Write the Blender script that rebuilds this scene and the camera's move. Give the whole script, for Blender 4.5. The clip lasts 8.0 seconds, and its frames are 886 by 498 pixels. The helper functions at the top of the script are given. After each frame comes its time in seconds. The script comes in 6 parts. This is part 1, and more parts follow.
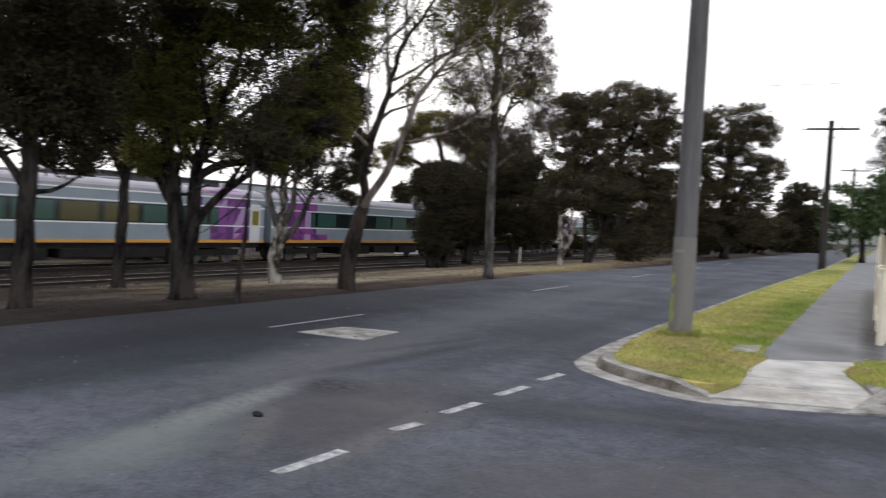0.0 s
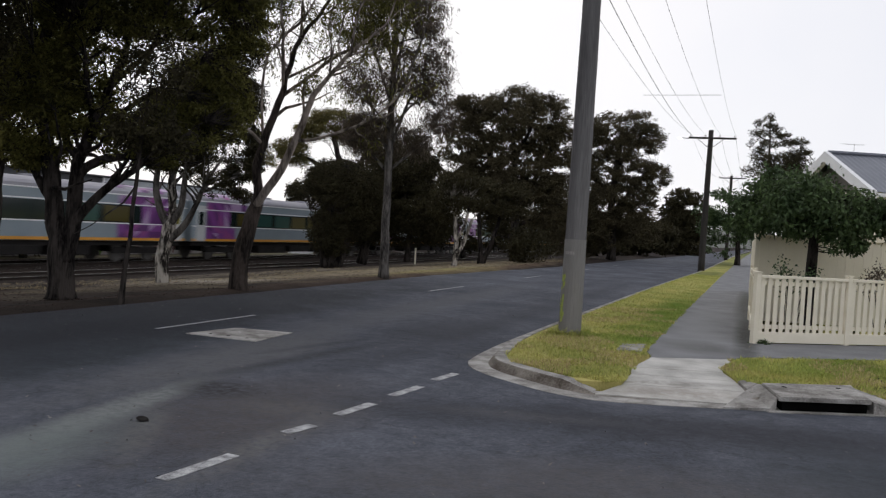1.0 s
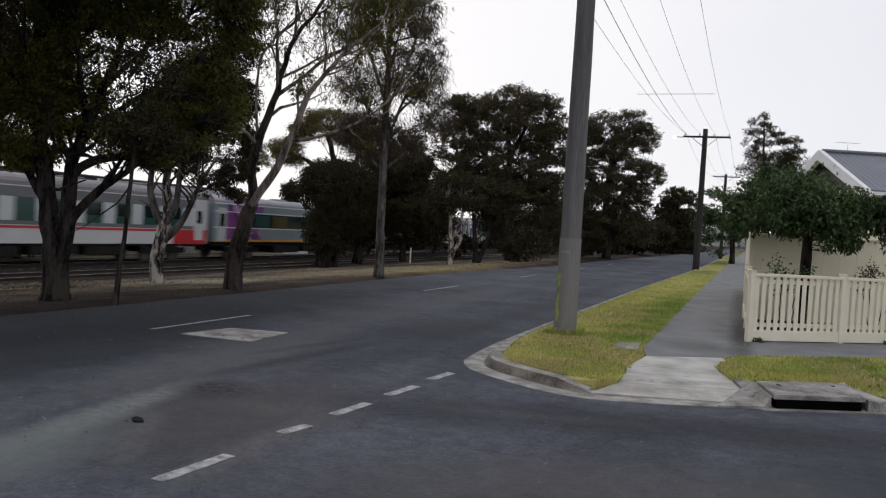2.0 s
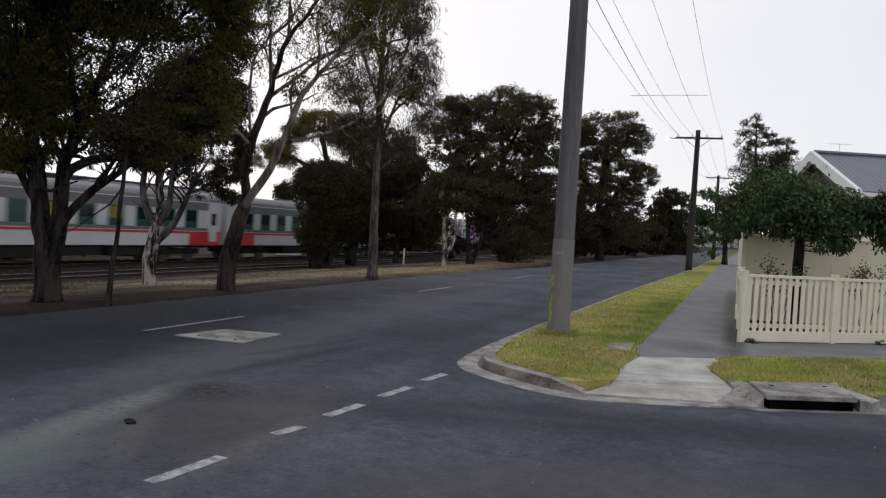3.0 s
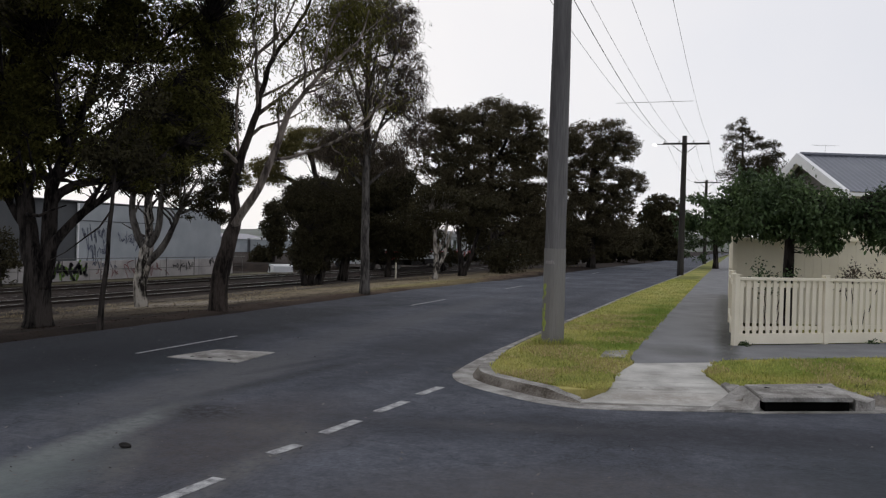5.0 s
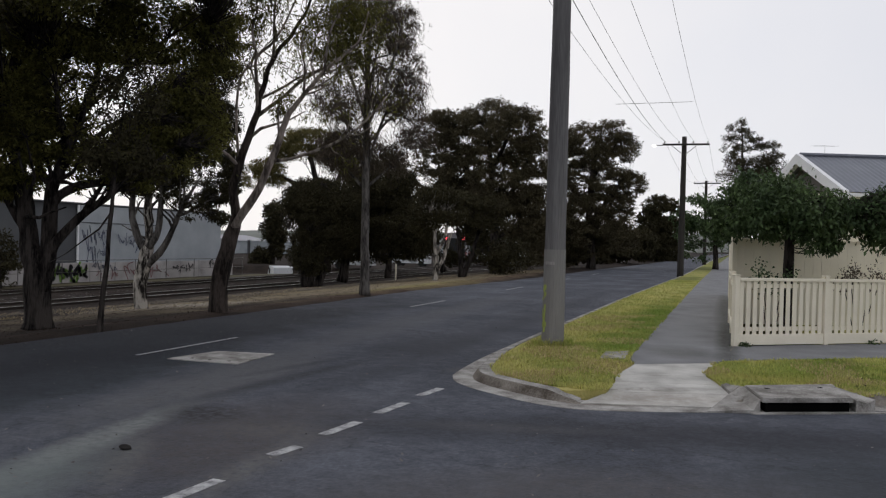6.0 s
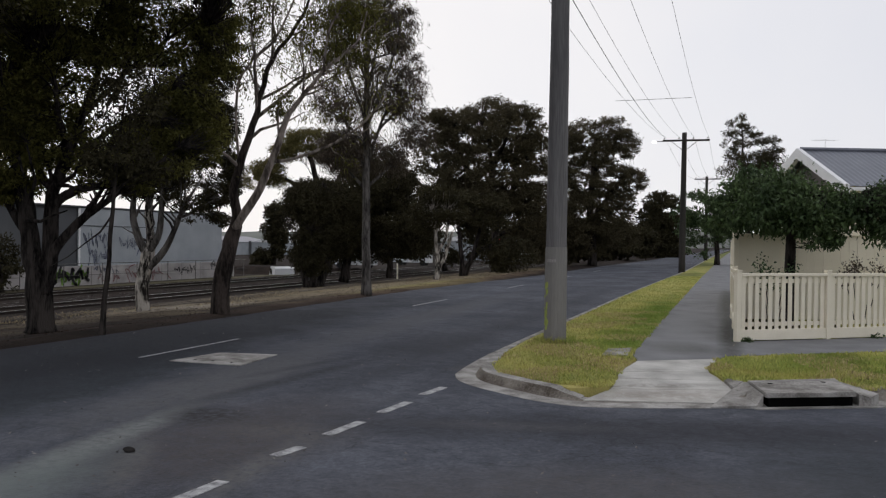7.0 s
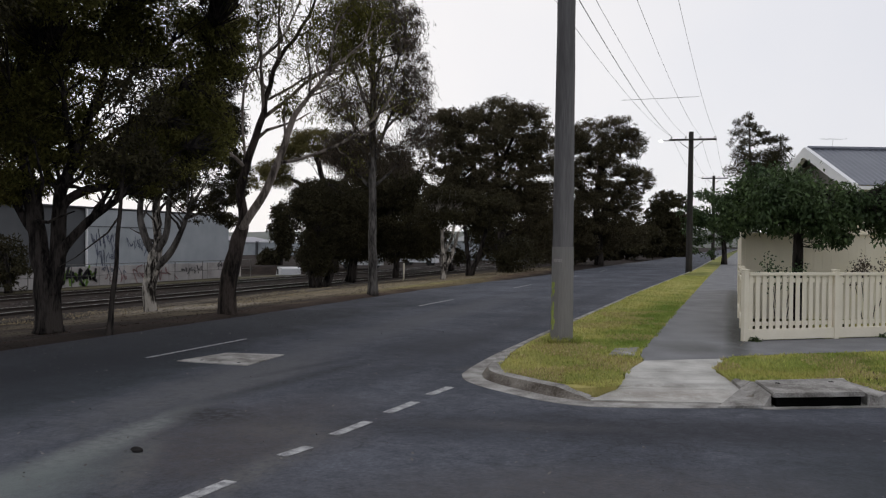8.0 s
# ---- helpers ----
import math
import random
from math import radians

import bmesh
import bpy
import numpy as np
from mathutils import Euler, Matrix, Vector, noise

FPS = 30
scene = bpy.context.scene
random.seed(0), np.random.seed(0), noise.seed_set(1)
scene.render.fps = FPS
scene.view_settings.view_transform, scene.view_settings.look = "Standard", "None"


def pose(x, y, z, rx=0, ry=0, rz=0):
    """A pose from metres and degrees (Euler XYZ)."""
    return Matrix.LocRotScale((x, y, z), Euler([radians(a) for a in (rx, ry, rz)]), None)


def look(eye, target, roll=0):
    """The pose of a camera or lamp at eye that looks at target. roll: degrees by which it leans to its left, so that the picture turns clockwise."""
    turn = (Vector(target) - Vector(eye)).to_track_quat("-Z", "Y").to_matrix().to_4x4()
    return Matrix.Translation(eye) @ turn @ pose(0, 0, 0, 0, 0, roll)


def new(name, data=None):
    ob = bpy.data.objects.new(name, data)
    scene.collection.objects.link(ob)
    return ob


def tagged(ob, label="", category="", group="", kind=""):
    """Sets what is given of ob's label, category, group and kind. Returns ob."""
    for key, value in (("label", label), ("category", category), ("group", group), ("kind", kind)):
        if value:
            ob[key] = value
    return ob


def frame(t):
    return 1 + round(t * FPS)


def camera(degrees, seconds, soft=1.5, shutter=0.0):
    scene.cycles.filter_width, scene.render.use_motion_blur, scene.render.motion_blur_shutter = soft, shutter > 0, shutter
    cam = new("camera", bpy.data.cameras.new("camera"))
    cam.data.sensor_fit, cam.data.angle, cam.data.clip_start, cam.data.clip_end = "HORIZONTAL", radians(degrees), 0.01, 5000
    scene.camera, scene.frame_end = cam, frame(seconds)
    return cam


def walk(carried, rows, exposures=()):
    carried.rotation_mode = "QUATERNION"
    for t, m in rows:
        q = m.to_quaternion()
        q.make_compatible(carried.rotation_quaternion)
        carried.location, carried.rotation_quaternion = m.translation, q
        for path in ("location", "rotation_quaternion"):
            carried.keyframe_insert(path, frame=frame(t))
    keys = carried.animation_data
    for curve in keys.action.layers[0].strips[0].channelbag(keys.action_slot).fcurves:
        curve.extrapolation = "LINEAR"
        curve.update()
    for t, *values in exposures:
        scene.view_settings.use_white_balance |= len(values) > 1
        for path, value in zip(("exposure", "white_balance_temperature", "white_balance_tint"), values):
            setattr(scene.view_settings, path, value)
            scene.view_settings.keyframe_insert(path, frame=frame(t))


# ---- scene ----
cam = camera(57.2, 8.0, 1.2, 0.5)
PATH = [
    (0.0, pose(0, 0, 1.7, 88.11, -2.79, 27.86)),
    (0.25, pose(0, 0, 1.7, 88.30, -2.81, 24.66)),
    (0.5, pose(0, 0, 1.7, 88.43, -2.96, 22.78)),
    (0.75, pose(0, 0, 1.7, 88.48, -3.30, 21.35)),
    (1.0, pose(0, 0, 1.7, 88.54, -3.48, 20.51)),
    (1.2, pose(0, 0, 1.7, 88.66, -3.42, 20.16)),
    (1.5, pose(0, 0, 1.7, 88.72, -3.34, 20.17)),
    (1.7, pose(0, 0, 1.7, 88.60, -3.33, 20.22)),
    (2.8, pose(0, 0, 1.7, 88.48, -3.29, 19.80)),
    (3.0, pose(0, 0, 1.7, 88.62, -3.28, 19.70)),
    (3.2, pose(0, 0, 1.7, 88.85, -3.05, 19.43)),
    (3.3, pose(0, 0, 1.7, 89.07, -2.94, 19.11)),
    (3.5, pose(0, 0, 1.7, 89.39, -2.71, 18.89)),
    (3.6, pose(0, 0, 1.7, 89.47, -2.58, 18.45)),
    (3.7, pose(0, 0, 1.7, 89.41, -2.45, 18.65)),
    (3.8, pose(0, 0, 1.7, 89.28, -2.32, 18.92)),
    (3.9, pose(0, 0, 1.7, 89.49, -2.18, 19.00)),
    (4.0, pose(0, 0, 1.7, 89.88, -2.05, 19.04)),
    (4.1, pose(0, 0, 1.7, 89.33, -1.97, 19.52)),
    (4.2, pose(0, 0, 1.7, 88.82, -1.90, 19.75)),
    (4.3, pose(0, 0, 1.7, 89.20, -1.82, 18.95)),
    (4.4, pose(0, 0, 1.7, 89.28, -1.75, 19.16)),
    (4.5, pose(0, 0, 1.7, 89.36, -1.67, 19.57)),
    (4.6, pose(0, 0, 1.7, 89.28, -1.65, 19.76)),
    (4.7, pose(0, 0, 1.7, 89.47, -1.63, 19.59)),
    (5.8, pose(0, 0, 1.7, 89.56, -1.42, 18.74)),
    (6.0, pose(0, 0, 1.7, 89.63, -1.40, 19.07)),
    (6.2, pose(0, 0, 1.7, 89.60, -1.39, 18.98)),
    (6.5, pose(0, 0, 1.7, 89.44, -1.37, 18.76)),
    (7.0, pose(0, 0, 1.7, 89.55, -0.72, 19.15)),
    (7.5, pose(0, 0, 1.7, 89.69, -0.89, 19.61)),
    (8.0, pose(0, 0, 1.7, 89.54, -0.60, 19.60)),
]
walk(cam, PATH, [(0.0, 0.8), (0.3, 0.5), (0.6, 0.3), (1.0, 0.17), (1.5, 0.1), (3.0, 0.1), (3.5, 0.0), (8.0, 0.0)])

# ---------- light ----------
world = bpy.data.worlds.new("sky")
scene.world = world
world.use_nodes = True
wn, wl = world.node_tree.nodes, world.node_tree.links
wn.clear()
w_out, w_bg = wn.new("ShaderNodeOutputWorld"), wn.new("ShaderNodeBackground")
w_sky = wn.new("ShaderNodeTexSky")
w_sky.sky_type, w_sky.sun_disc = "NISHITA", False
w_sky.sun_elevation, w_sky.sun_rotation = radians(38), radians(-60)
w_tc, w_noise, w_ramp, w_mix = wn.new("ShaderNodeTexCoord"), wn.new("ShaderNodeTexNoise"), wn.new("ShaderNodeValToRGB"), wn.new("ShaderNodeMix")
w_noise.inputs["Scale"].default_value, w_noise.inputs["Detail"].default_value = 2.2, 5
w_ramp.color_ramp.elements[0].color, w_ramp.color_ramp.elements[0].position = (7.9, 8.0, 8.6, 1), 0.3
w_ramp.color_ramp.elements[1].color, w_ramp.color_ramp.elements[1].position = (8.9, 8.75, 9.0, 1), 0.7
w_mix.data_type = "RGBA"
w_mix.inputs["Factor"].default_value = 0.93
wl.new(w_tc.outputs["Generated"], w_noise.inputs["Vector"])
wl.new(w_noise.outputs["Fac"], w_ramp.inputs["Fac"])
wl.new(w_sky.outputs["Color"], w_mix.inputs["A"])
wl.new(w_ramp.outputs["Color"], w_mix.inputs["B"])
# the west is the brighter side of the overcast, low over the railway
w_dot, w_side, w_mul = wn.new("ShaderNodeVectorMath"), wn.new("ShaderNodeMapRange"), wn.new("ShaderNodeMix")
w_dot.operation = "DOT_PRODUCT"
w_dot.inputs[1].default_value = Vector((-0.5, 0.82, 0.1)).normalized()
wl.new(w_tc.outputs["Generated"], w_dot.inputs[0])
wl.new(w_dot.outputs["Value"], w_side.inputs["Value"])
w_side.inputs["From Min"].default_value = 0.6
w_tint = wn.new("ShaderNodeValToRGB")
w_tint.color_ramp.elements[0].color = (0.886, 0.9, 0.925, 1)
w_tint.color_ramp.elements[1].color = (1.15, 1.12, 1.07, 1)
w_mul.data_type, w_mul.blend_type = "RGBA", "MULTIPLY"
w_mul.inputs["Factor"].default_value = 1.0
wl.new(w_mix.outputs["Result"], w_mul.inputs["A"])
wl.new(w_side.outputs["Result"], w_tint.inputs["Fac"])
wl.new(w_tint.outputs["Color"], w_mul.inputs["B"])
wl.new(w_mul.outputs["Result"], w_bg.inputs["Color"])
wl.new(w_bg.outputs["Background"], w_out.inputs["Surface"])
w_bg.inputs["Strength"].default_value = 0.1
sun = new("sun", bpy.data.lights.new("sun", "SUN"))
sun.data.energy, sun.data.angle, sun.data.color = 0.25, radians(30), (1.0, 0.97, 0.93)
sun.matrix_world = look((-40, 30, 50), (0, 20, 0))
scene.view_settings.exposure = 0.0


# ---------- materials ----------
def shade(name, dark, light, rough=0.8, scale=3.0, fine=60.0, bump=0.3, metal=0.0, spread=0.3, coat=0.0, per_piece=0.0, through_light=0.0, stretch=(1, 1, 1), spec=0.5):
    """Two colours mixed by coarse and fine grain, with relief; per_piece shifts the value from piece to piece."""
    m = bpy.data.materials.new(name)
    m.use_nodes = True
    n, l = m.node_tree.nodes, m.node_tree.links
    p = n["Principled BSDF"]
    tc, mp = n.new("ShaderNodeTexCoord"), n.new("ShaderNodeMapping")
    mp.inputs["Scale"].default_value = stretch
    l.new(tc.outputs["Object"], mp.inputs["Vector"])
    a, b = n.new("ShaderNodeTexNoise"), n.new("ShaderNodeTexNoise")
    for tex, sc, det in ((a, scale, 4), (b, fine, 3)):
        tex.inputs["Scale"].default_value, tex.inputs["Detail"].default_value = sc, det
        l.new(mp.outputs["Vector"], tex.inputs["Vector"])
    add = n.new("ShaderNodeMath")
    add.operation = "MULTIPLY_ADD"
    add.inputs[1].default_value = 0.45
    l.new(b.outputs["Fac"], add.inputs[0])
    l.new(a.outputs["Fac"], add.inputs[2])
    rng = n.new("ShaderNodeMapRange")
    rng.inputs["From Min"].default_value, rng.inputs["From Max"].default_value = 0.725 - spread, 0.725 + spread
    l.new(add.outputs[0], rng.inputs["Value"])
    mix = n.new("ShaderNodeMix")
    mix.data_type = "RGBA"
    mix.inputs["A"].default_value, mix.inputs["B"].default_value = (*dark, 1), (*light, 1)
    l.new(rng.outputs["Result"], mix.inputs["Factor"])
    col = mix.outputs["Result"]
    if per_piece:
        geo, hsv, r2 = n.new("ShaderNodeNewGeometry"), n.new("ShaderNodeHueSaturation"), n.new("ShaderNodeMapRange")
        r2.inputs["To Min"].default_value, r2.inputs["To Max"].default_value = 1 - per_piece, 1 + per_piece
        l.new(geo.outputs["Random Per Island"], r2.inputs["Value"])
        l.new(r2.outputs["Result"], hsv.inputs["Value"])
        l.new(col, hsv.inputs["Color"])
        col = hsv.outputs["Color"]
    l.new(col, p.inputs["Base Color"])
    p.inputs["Roughness"].default_value, p.inputs["Metallic"].default_value = rough, metal
    p.inputs["Specular IOR Level"].default_value = spec
    p.inputs["Coat Weight"].default_value = coat
    if bump:
        bp = n.new("ShaderNodeBump")
        bp.inputs["Strength"].default_value, bp.inputs["Distance"].default_value = bump, 0.02
        l.new(b.outputs["Fac"], bp.inputs["Height"])
        l.new(bp.outputs["Normal"], p.inputs["Normal"])
    if through_light:
        tr, ms = n.new("ShaderNodeBsdfTranslucent"), n.new("ShaderNodeMixShader")
        l.new(col, tr.inputs["Color"])
        ms.inputs["Fac"].default_value = through_light
        l.new(p.outputs["BSDF"], ms.inputs[1])
        l.new(tr.outputs["BSDF"], ms.inputs[2])
        l.new(ms.outputs["Shader"], n["Material Output"].inputs["Surface"])
    return m


def flat(name, color, rough=0.5, metal=0.0, glow=0.0):
    return_m = bpy.data.materials.new(name)
    return_m.use_nodes = True
    p = return_m.node_tree.nodes["Principled BSDF"]
    p.inputs["Base Color"].default_value = (*color, 1)
    p.inputs["Roughness"].default_value, p.inputs["Metallic"].default_value = rough, metal
    if glow:
        p.inputs["Emission Color"].default_value, p.inputs["Emission Strength"].default_value = (*color, 1), glow
    return return_m


def blotch(m, centre, radii, turn, color, amount, wobble=1.2, soft=0.55, grain=0.3):
    """A patch of another colour, for wear, growth or put-in shade, with an uneven edge on a ground material: an oval in
    object space.
    """
    n, l = m.node_tree.nodes, m.node_tree.links
    p = n["Principled BSDF"]
    tc, mp, nz, add, ln, rg, mix = (n.new("ShaderNode" + k) for k in ("TexCoord", "Mapping", "TexNoise", "VectorMath", "VectorMath", "MapRange", "Mix"))
    mp.vector_type = "TEXTURE"
    mp.inputs["Location"].default_value = (*centre, 0)
    mp.inputs["Rotation"].default_value = (0, 0, radians(turn))
    mp.inputs["Scale"].default_value = (*radii, 1)
    nz.inputs["Scale"].default_value, nz.inputs["Detail"].default_value = wobble, 6
    add.operation, ln.operation = "MULTIPLY_ADD", "LENGTH"
    add.inputs[1].default_value = (0.9, 0.9, 0)
    l.new(tc.outputs["Object"], mp.inputs["Vector"])
    l.new(tc.outputs["Object"], nz.inputs["Vector"])
    l.new(nz.outputs["Color"], add.inputs[0])
    l.new(mp.outputs["Vector"], add.inputs[2])
    mid = n.new("ShaderNodeVectorMath")
    mid.operation = "SUBTRACT"
    mid.inputs[1].default_value = (0.45, 0.45, 0)
    l.new(add.outputs["Vector"], mid.inputs[0])
    l.new(mid.outputs["Vector"], ln.inputs[0])
    rg.inputs["From Min"].default_value, rg.inputs["From Max"].default_value = 1 + soft, 1 - soft
    rg.inputs["To Max"].default_value = amount
    l.new(ln.outputs["Value"], rg.inputs["Value"])
    gn, gr, gm = (n.new("ShaderNode" + k) for k in ("TexNoise", "MapRange", "Math"))
    gn.inputs["Scale"].default_value, gn.inputs["Detail"].default_value = 11, 7
    gn.inputs["Roughness"].default_value = 0.65
    gr.inputs["From Min"].default_value, gr.inputs["From Max"].default_value, gr.inputs["To Min"].default_value = 0.36, 0.6, 1 - grain
    gm.operation = "MULTIPLY"
    l.new(tc.outputs["Object"], gn.inputs["Vector"])
    l.new(gn.outputs["Fac"], gr.inputs["Value"])
    l.new(gr.outputs["Result"], gm.inputs[0])
    l.new(rg.outputs["Result"], gm.inputs[1])
    mix.data_type = "RGBA"
    mix.inputs["B"].default_value = (*color, 1)
    l.new(p.inputs["Base Color"].links[0].from_socket, mix.inputs["A"])
    l.new(gm.outputs["Value"], mix.inputs["Factor"])
    l.new(mix.outputs["Result"], p.inputs["Base Color"])


def asphalt(name):
    """Worn bitumen: broad patches, streaks along the traffic, stones, fine cracks."""
    m = shade(name, (0.041, 0.045, 0.056), (0.081, 0.086, 0.102), 0.85, 0.45, 38, 0.5, spread=0.2, spec=0.14)
    n, l = m.node_tree.nodes, m.node_tree.links
    p = n["Principled BSDF"]
    tc = n.new("ShaderNodeTexCoord")

    def layer(scale, detail, stretch, lo, hi, dark, light):
        mp, nz, rg, mx = (n.new("ShaderNode" + k) for k in ("Mapping", "TexNoise", "MapRange", "Mix"))
        mp.inputs["Scale"].default_value = stretch
        nz.inputs["Scale"].default_value, nz.inputs["Detail"].default_value = scale, detail
        l.new(tc.outputs["Object"], mp.inputs["Vector"])
        l.new(mp.outputs["Vector"], nz.inputs["Vector"])
        l.new(nz.outputs["Fac"], rg.inputs["Value"])
        rg.inputs["From Min"].default_value, rg.inputs["From Max"].default_value = lo, hi
        rg.inputs["To Min"].default_value, rg.inputs["To Max"].default_value = dark, light
        mx.data_type, mx.blend_type = "RGBA", "MULTIPLY"
        mx.inputs["Factor"].default_value = 1.0
        l.new(p.inputs["Base Color"].links[0].from_socket, mx.inputs["A"])
        l.new(rg.outputs["Result"], mx.inputs["B"])
        l.new(mx.outputs["Result"], p.inputs["Base Color"])

    layer(1.1, 5, (1, 0.22, 1), 0.3, 0.7, 0.84, 1.17)
    layer(5.0, 6, (1, 1, 1), 0.3, 0.7, 0.8, 1.22)
    layer(22.0, 6, (1, 0.8, 1), 0.33, 0.67, 0.82, 1.2)
    layer(140.0, 2, (1, 1, 1), 0.35, 0.68, 0.72, 1.5)
    vo, rg, mx = (n.new("ShaderNode" + k) for k in ("TexVoronoi", "MapRange", "Mix"))
    vo.feature = "DISTANCE_TO_EDGE"
    vo.inputs["Scale"].default_value = 0.55
    nz, ad = n.new("ShaderNodeTexNoise"), n.new("ShaderNodeVectorMath")
    nz.inputs["Scale"].default_value, nz.inputs["Detail"].default_value = 1.6, 6
    ad.operation = "ADD"
    l.new(tc.outputs["Object"], nz.inputs["Vector"])
    l.new(nz.outputs["Color"], ad.inputs[0])
    l.new(tc.outputs["Object"], ad.inputs[1])
    l.new(ad.outputs["Vector"], vo.inputs["Vector"])
    l.new(vo.outputs["Distance"], rg.inputs["Value"])
    rg.inputs["From Max"].default_value, rg.inputs["To Min"].default_value = 0.012, 0.7
    mx.data_type, mx.blend_type = "RGBA", "MULTIPLY"
    mx.inputs["Factor"].default_value = 1.0
    l.new(p.inputs["Base Color"].links[0].from_socket, mx.inputs["A"])
    l.new(rg.outputs["Result"], mx.inputs["B"])
    l.new(mx.outputs["Result"], p.inputs["Base Color"])
    return m


ASPHALT = asphalt("asphalt")
for centre, radii, turn, tone, amount, soft, grain in (
        # first two rows: left lane darkened, overhanging tree shade put into its tone
        ((-7.6, 7.2), (1.35, 3.6), 6, (0.021, 0.026, 0.03), 0.8, 0.28, 0.25),
        ((-9.3, 9.5), (1.9, 12), 0, (0.019, 0.021, 0.026), 0.9, 0.35, 0.2),
        ((-5.65, 8.4), (0.55, 2.5), 4, (0.112, 0.112, 0.114), 0.75, 0.45, 0.5),
        ((-4.0, 6.1), (0.85, 1.5), 4, (0.074, 0.065, 0.064), 0.75, 0.5, 0.5),
        ((-4.88, 5.3), (0.2, 1.4), 9, (0.18, 0.188, 0.182), 0.88, 0.5, 0.55),
        ((-4.55, 4.2), (0.4, 0.9), 4, (0.13, 0.147, 0.142), 0.8, 0.6, 0.3),
        ((-4.72, 6.65), (0.34, 0.36), 12, (0.026, 0.025, 0.026), 0.85, 0.5, 0.9),
        ((-5.0, 8.9), (0.14, 1.7), -7, (0.032, 0.033, 0.038), 0.75, 0.6, 0.5),
        ((-5.35, 10.0), (0.1, 1.2), -12, (0.035, 0.036, 0.042), 0.6, 0.6, 0.5),
        ((-4.2, 5.0), (0.12, 0.7), 30, (0.13, 0.128, 0.122), 0.6, 0.6, 0.8),
        ((-3.3, 5.2), (0.14, 1.0), 3, (0.14, 0.137, 0.13), 0.6, 0.6, 0.85),
        ((-3.75, 6.4), (0.5, 0.3), 20, (0.11, 0.106, 0.1), 0.5, 0.6, 0.9),
        ((-6.4, 17.0), (0.5, 9.0), 2, (0.1, 0.102, 0.11), 0.6, 0.5, 0.5),
        ((-4.2, 20.0), (0.4, 11.0), 0, (0.036, 0.038, 0.046), 0.6, 0.5, 0.4),
        ((-4.6, 13.0), (0.7, 1.6), -8, (0.04, 0.042, 0.05), 0.6, 0.35, 0.3),
        ((-2.6, 6.9), (0.7, 0.4), 14, (0.032, 0.034, 0.042), 0.75, 0.5, 0.4),
        ((-0.2, 7.8), (2.6, 0.5), 12, (0.026, 0.027, 0.033), 0.8, 0.45, 0.3),
        ((-0.8, 5.5), (1.9, 0.6), 22, (0.082, 0.077, 0.078), 0.7, 0.5, 0.5),
        ((1.2, 6.6), (0.9, 1.1), 10, (0.034, 0.04, 0.046), 0.7, 0.5, 0.3),
        ((-1.9, 7.35), (0.9, 0.16), 16, (0.1, 0.098, 0.1), 0.5, 0.6, 0.8),
        ((-3.1, 10.6), (0.35, 0.2), 30, (0.1, 0.095, 0.085), 0.6, 0.6, 0.6)):
    blotch(ASPHALT, centre, radii, turn, tone, amount, 1.5, soft, grain)
CONCRETE = shade("concrete", (0.34, 0.33, 0.305), (0.56, 0.545, 0.51), 0.85, 2.2, 70, 0.4, spread=0.17, spec=0.08)
blotch(CONCRETE, (-0.6, 9.35), (0.8, 0.3), 22, (0.27, 0.235, 0.2), 0.6, 2.5, grain=0.7)
blotch(CONCRETE, (-0.9, 9.75), (0.7, 0.1), 24, (0.16, 0.145, 0.125), 0.6, 3.0, grain=0.8)
KERB_DARK = shade("dark mottled kerb concrete", (0.07, 0.058, 0.047), (0.26, 0.235, 0.205), 0.9, 2.6, 40, 0.6, spread=0.2, spec=0.08)
CONCRETE_OLD = shade("weathered concrete", (0.15, 0.14, 0.127), (0.42, 0.405, 0.38), 0.9, 3.0, 55, 0.5, spread=0.17, spec=0.08)
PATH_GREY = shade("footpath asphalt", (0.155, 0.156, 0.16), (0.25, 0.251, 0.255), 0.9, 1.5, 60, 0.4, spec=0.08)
# two darker strips on the path along the fence foot
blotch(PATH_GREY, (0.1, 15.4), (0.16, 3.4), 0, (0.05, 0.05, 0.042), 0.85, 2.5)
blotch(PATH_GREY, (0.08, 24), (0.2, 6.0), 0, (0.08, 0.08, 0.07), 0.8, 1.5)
blotch(PATH_GREY, (-0.75, 17), (0.35, 4.5), 0, (0.24, 0.242, 0.245), 0.7, 1.2)
blotch(PATH_GREY, (-0.6, 13.2), (0.5, 0.7), 0, (0.11, 0.108, 0.1), 0.6, 2.0)
LINE_WHITE = shade("worn road paint", (0.12, 0.12, 0.126), (0.52, 0.52, 0.52), 0.75, 7.0, 110, 0.4, spread=0.15)
LINE_THIN = shade("faded line paint", (0.13, 0.13, 0.14), (0.4, 0.4, 0.4), 0.7, 9.0, 80, 0.3, spread=0.2)
# near-black base: the shade under the trees is put into the earth's colour
EARTH = shade("dry earth with tree shade in colour", (0.01, 0.0075, 0.0065), (0.034, 0.025, 0.02), 0.95, 0.9, 30, 0.8, spread=0.25, spec=0.08)
# pale dry soil and gravel, lightened further for the open sky's light
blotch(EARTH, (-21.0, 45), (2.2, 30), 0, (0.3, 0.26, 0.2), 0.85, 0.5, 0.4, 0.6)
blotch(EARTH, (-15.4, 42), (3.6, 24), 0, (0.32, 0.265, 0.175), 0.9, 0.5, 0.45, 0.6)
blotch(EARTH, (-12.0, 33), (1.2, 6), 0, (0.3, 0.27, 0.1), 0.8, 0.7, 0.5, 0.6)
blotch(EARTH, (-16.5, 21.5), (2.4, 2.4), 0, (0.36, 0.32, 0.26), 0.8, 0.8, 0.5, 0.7)
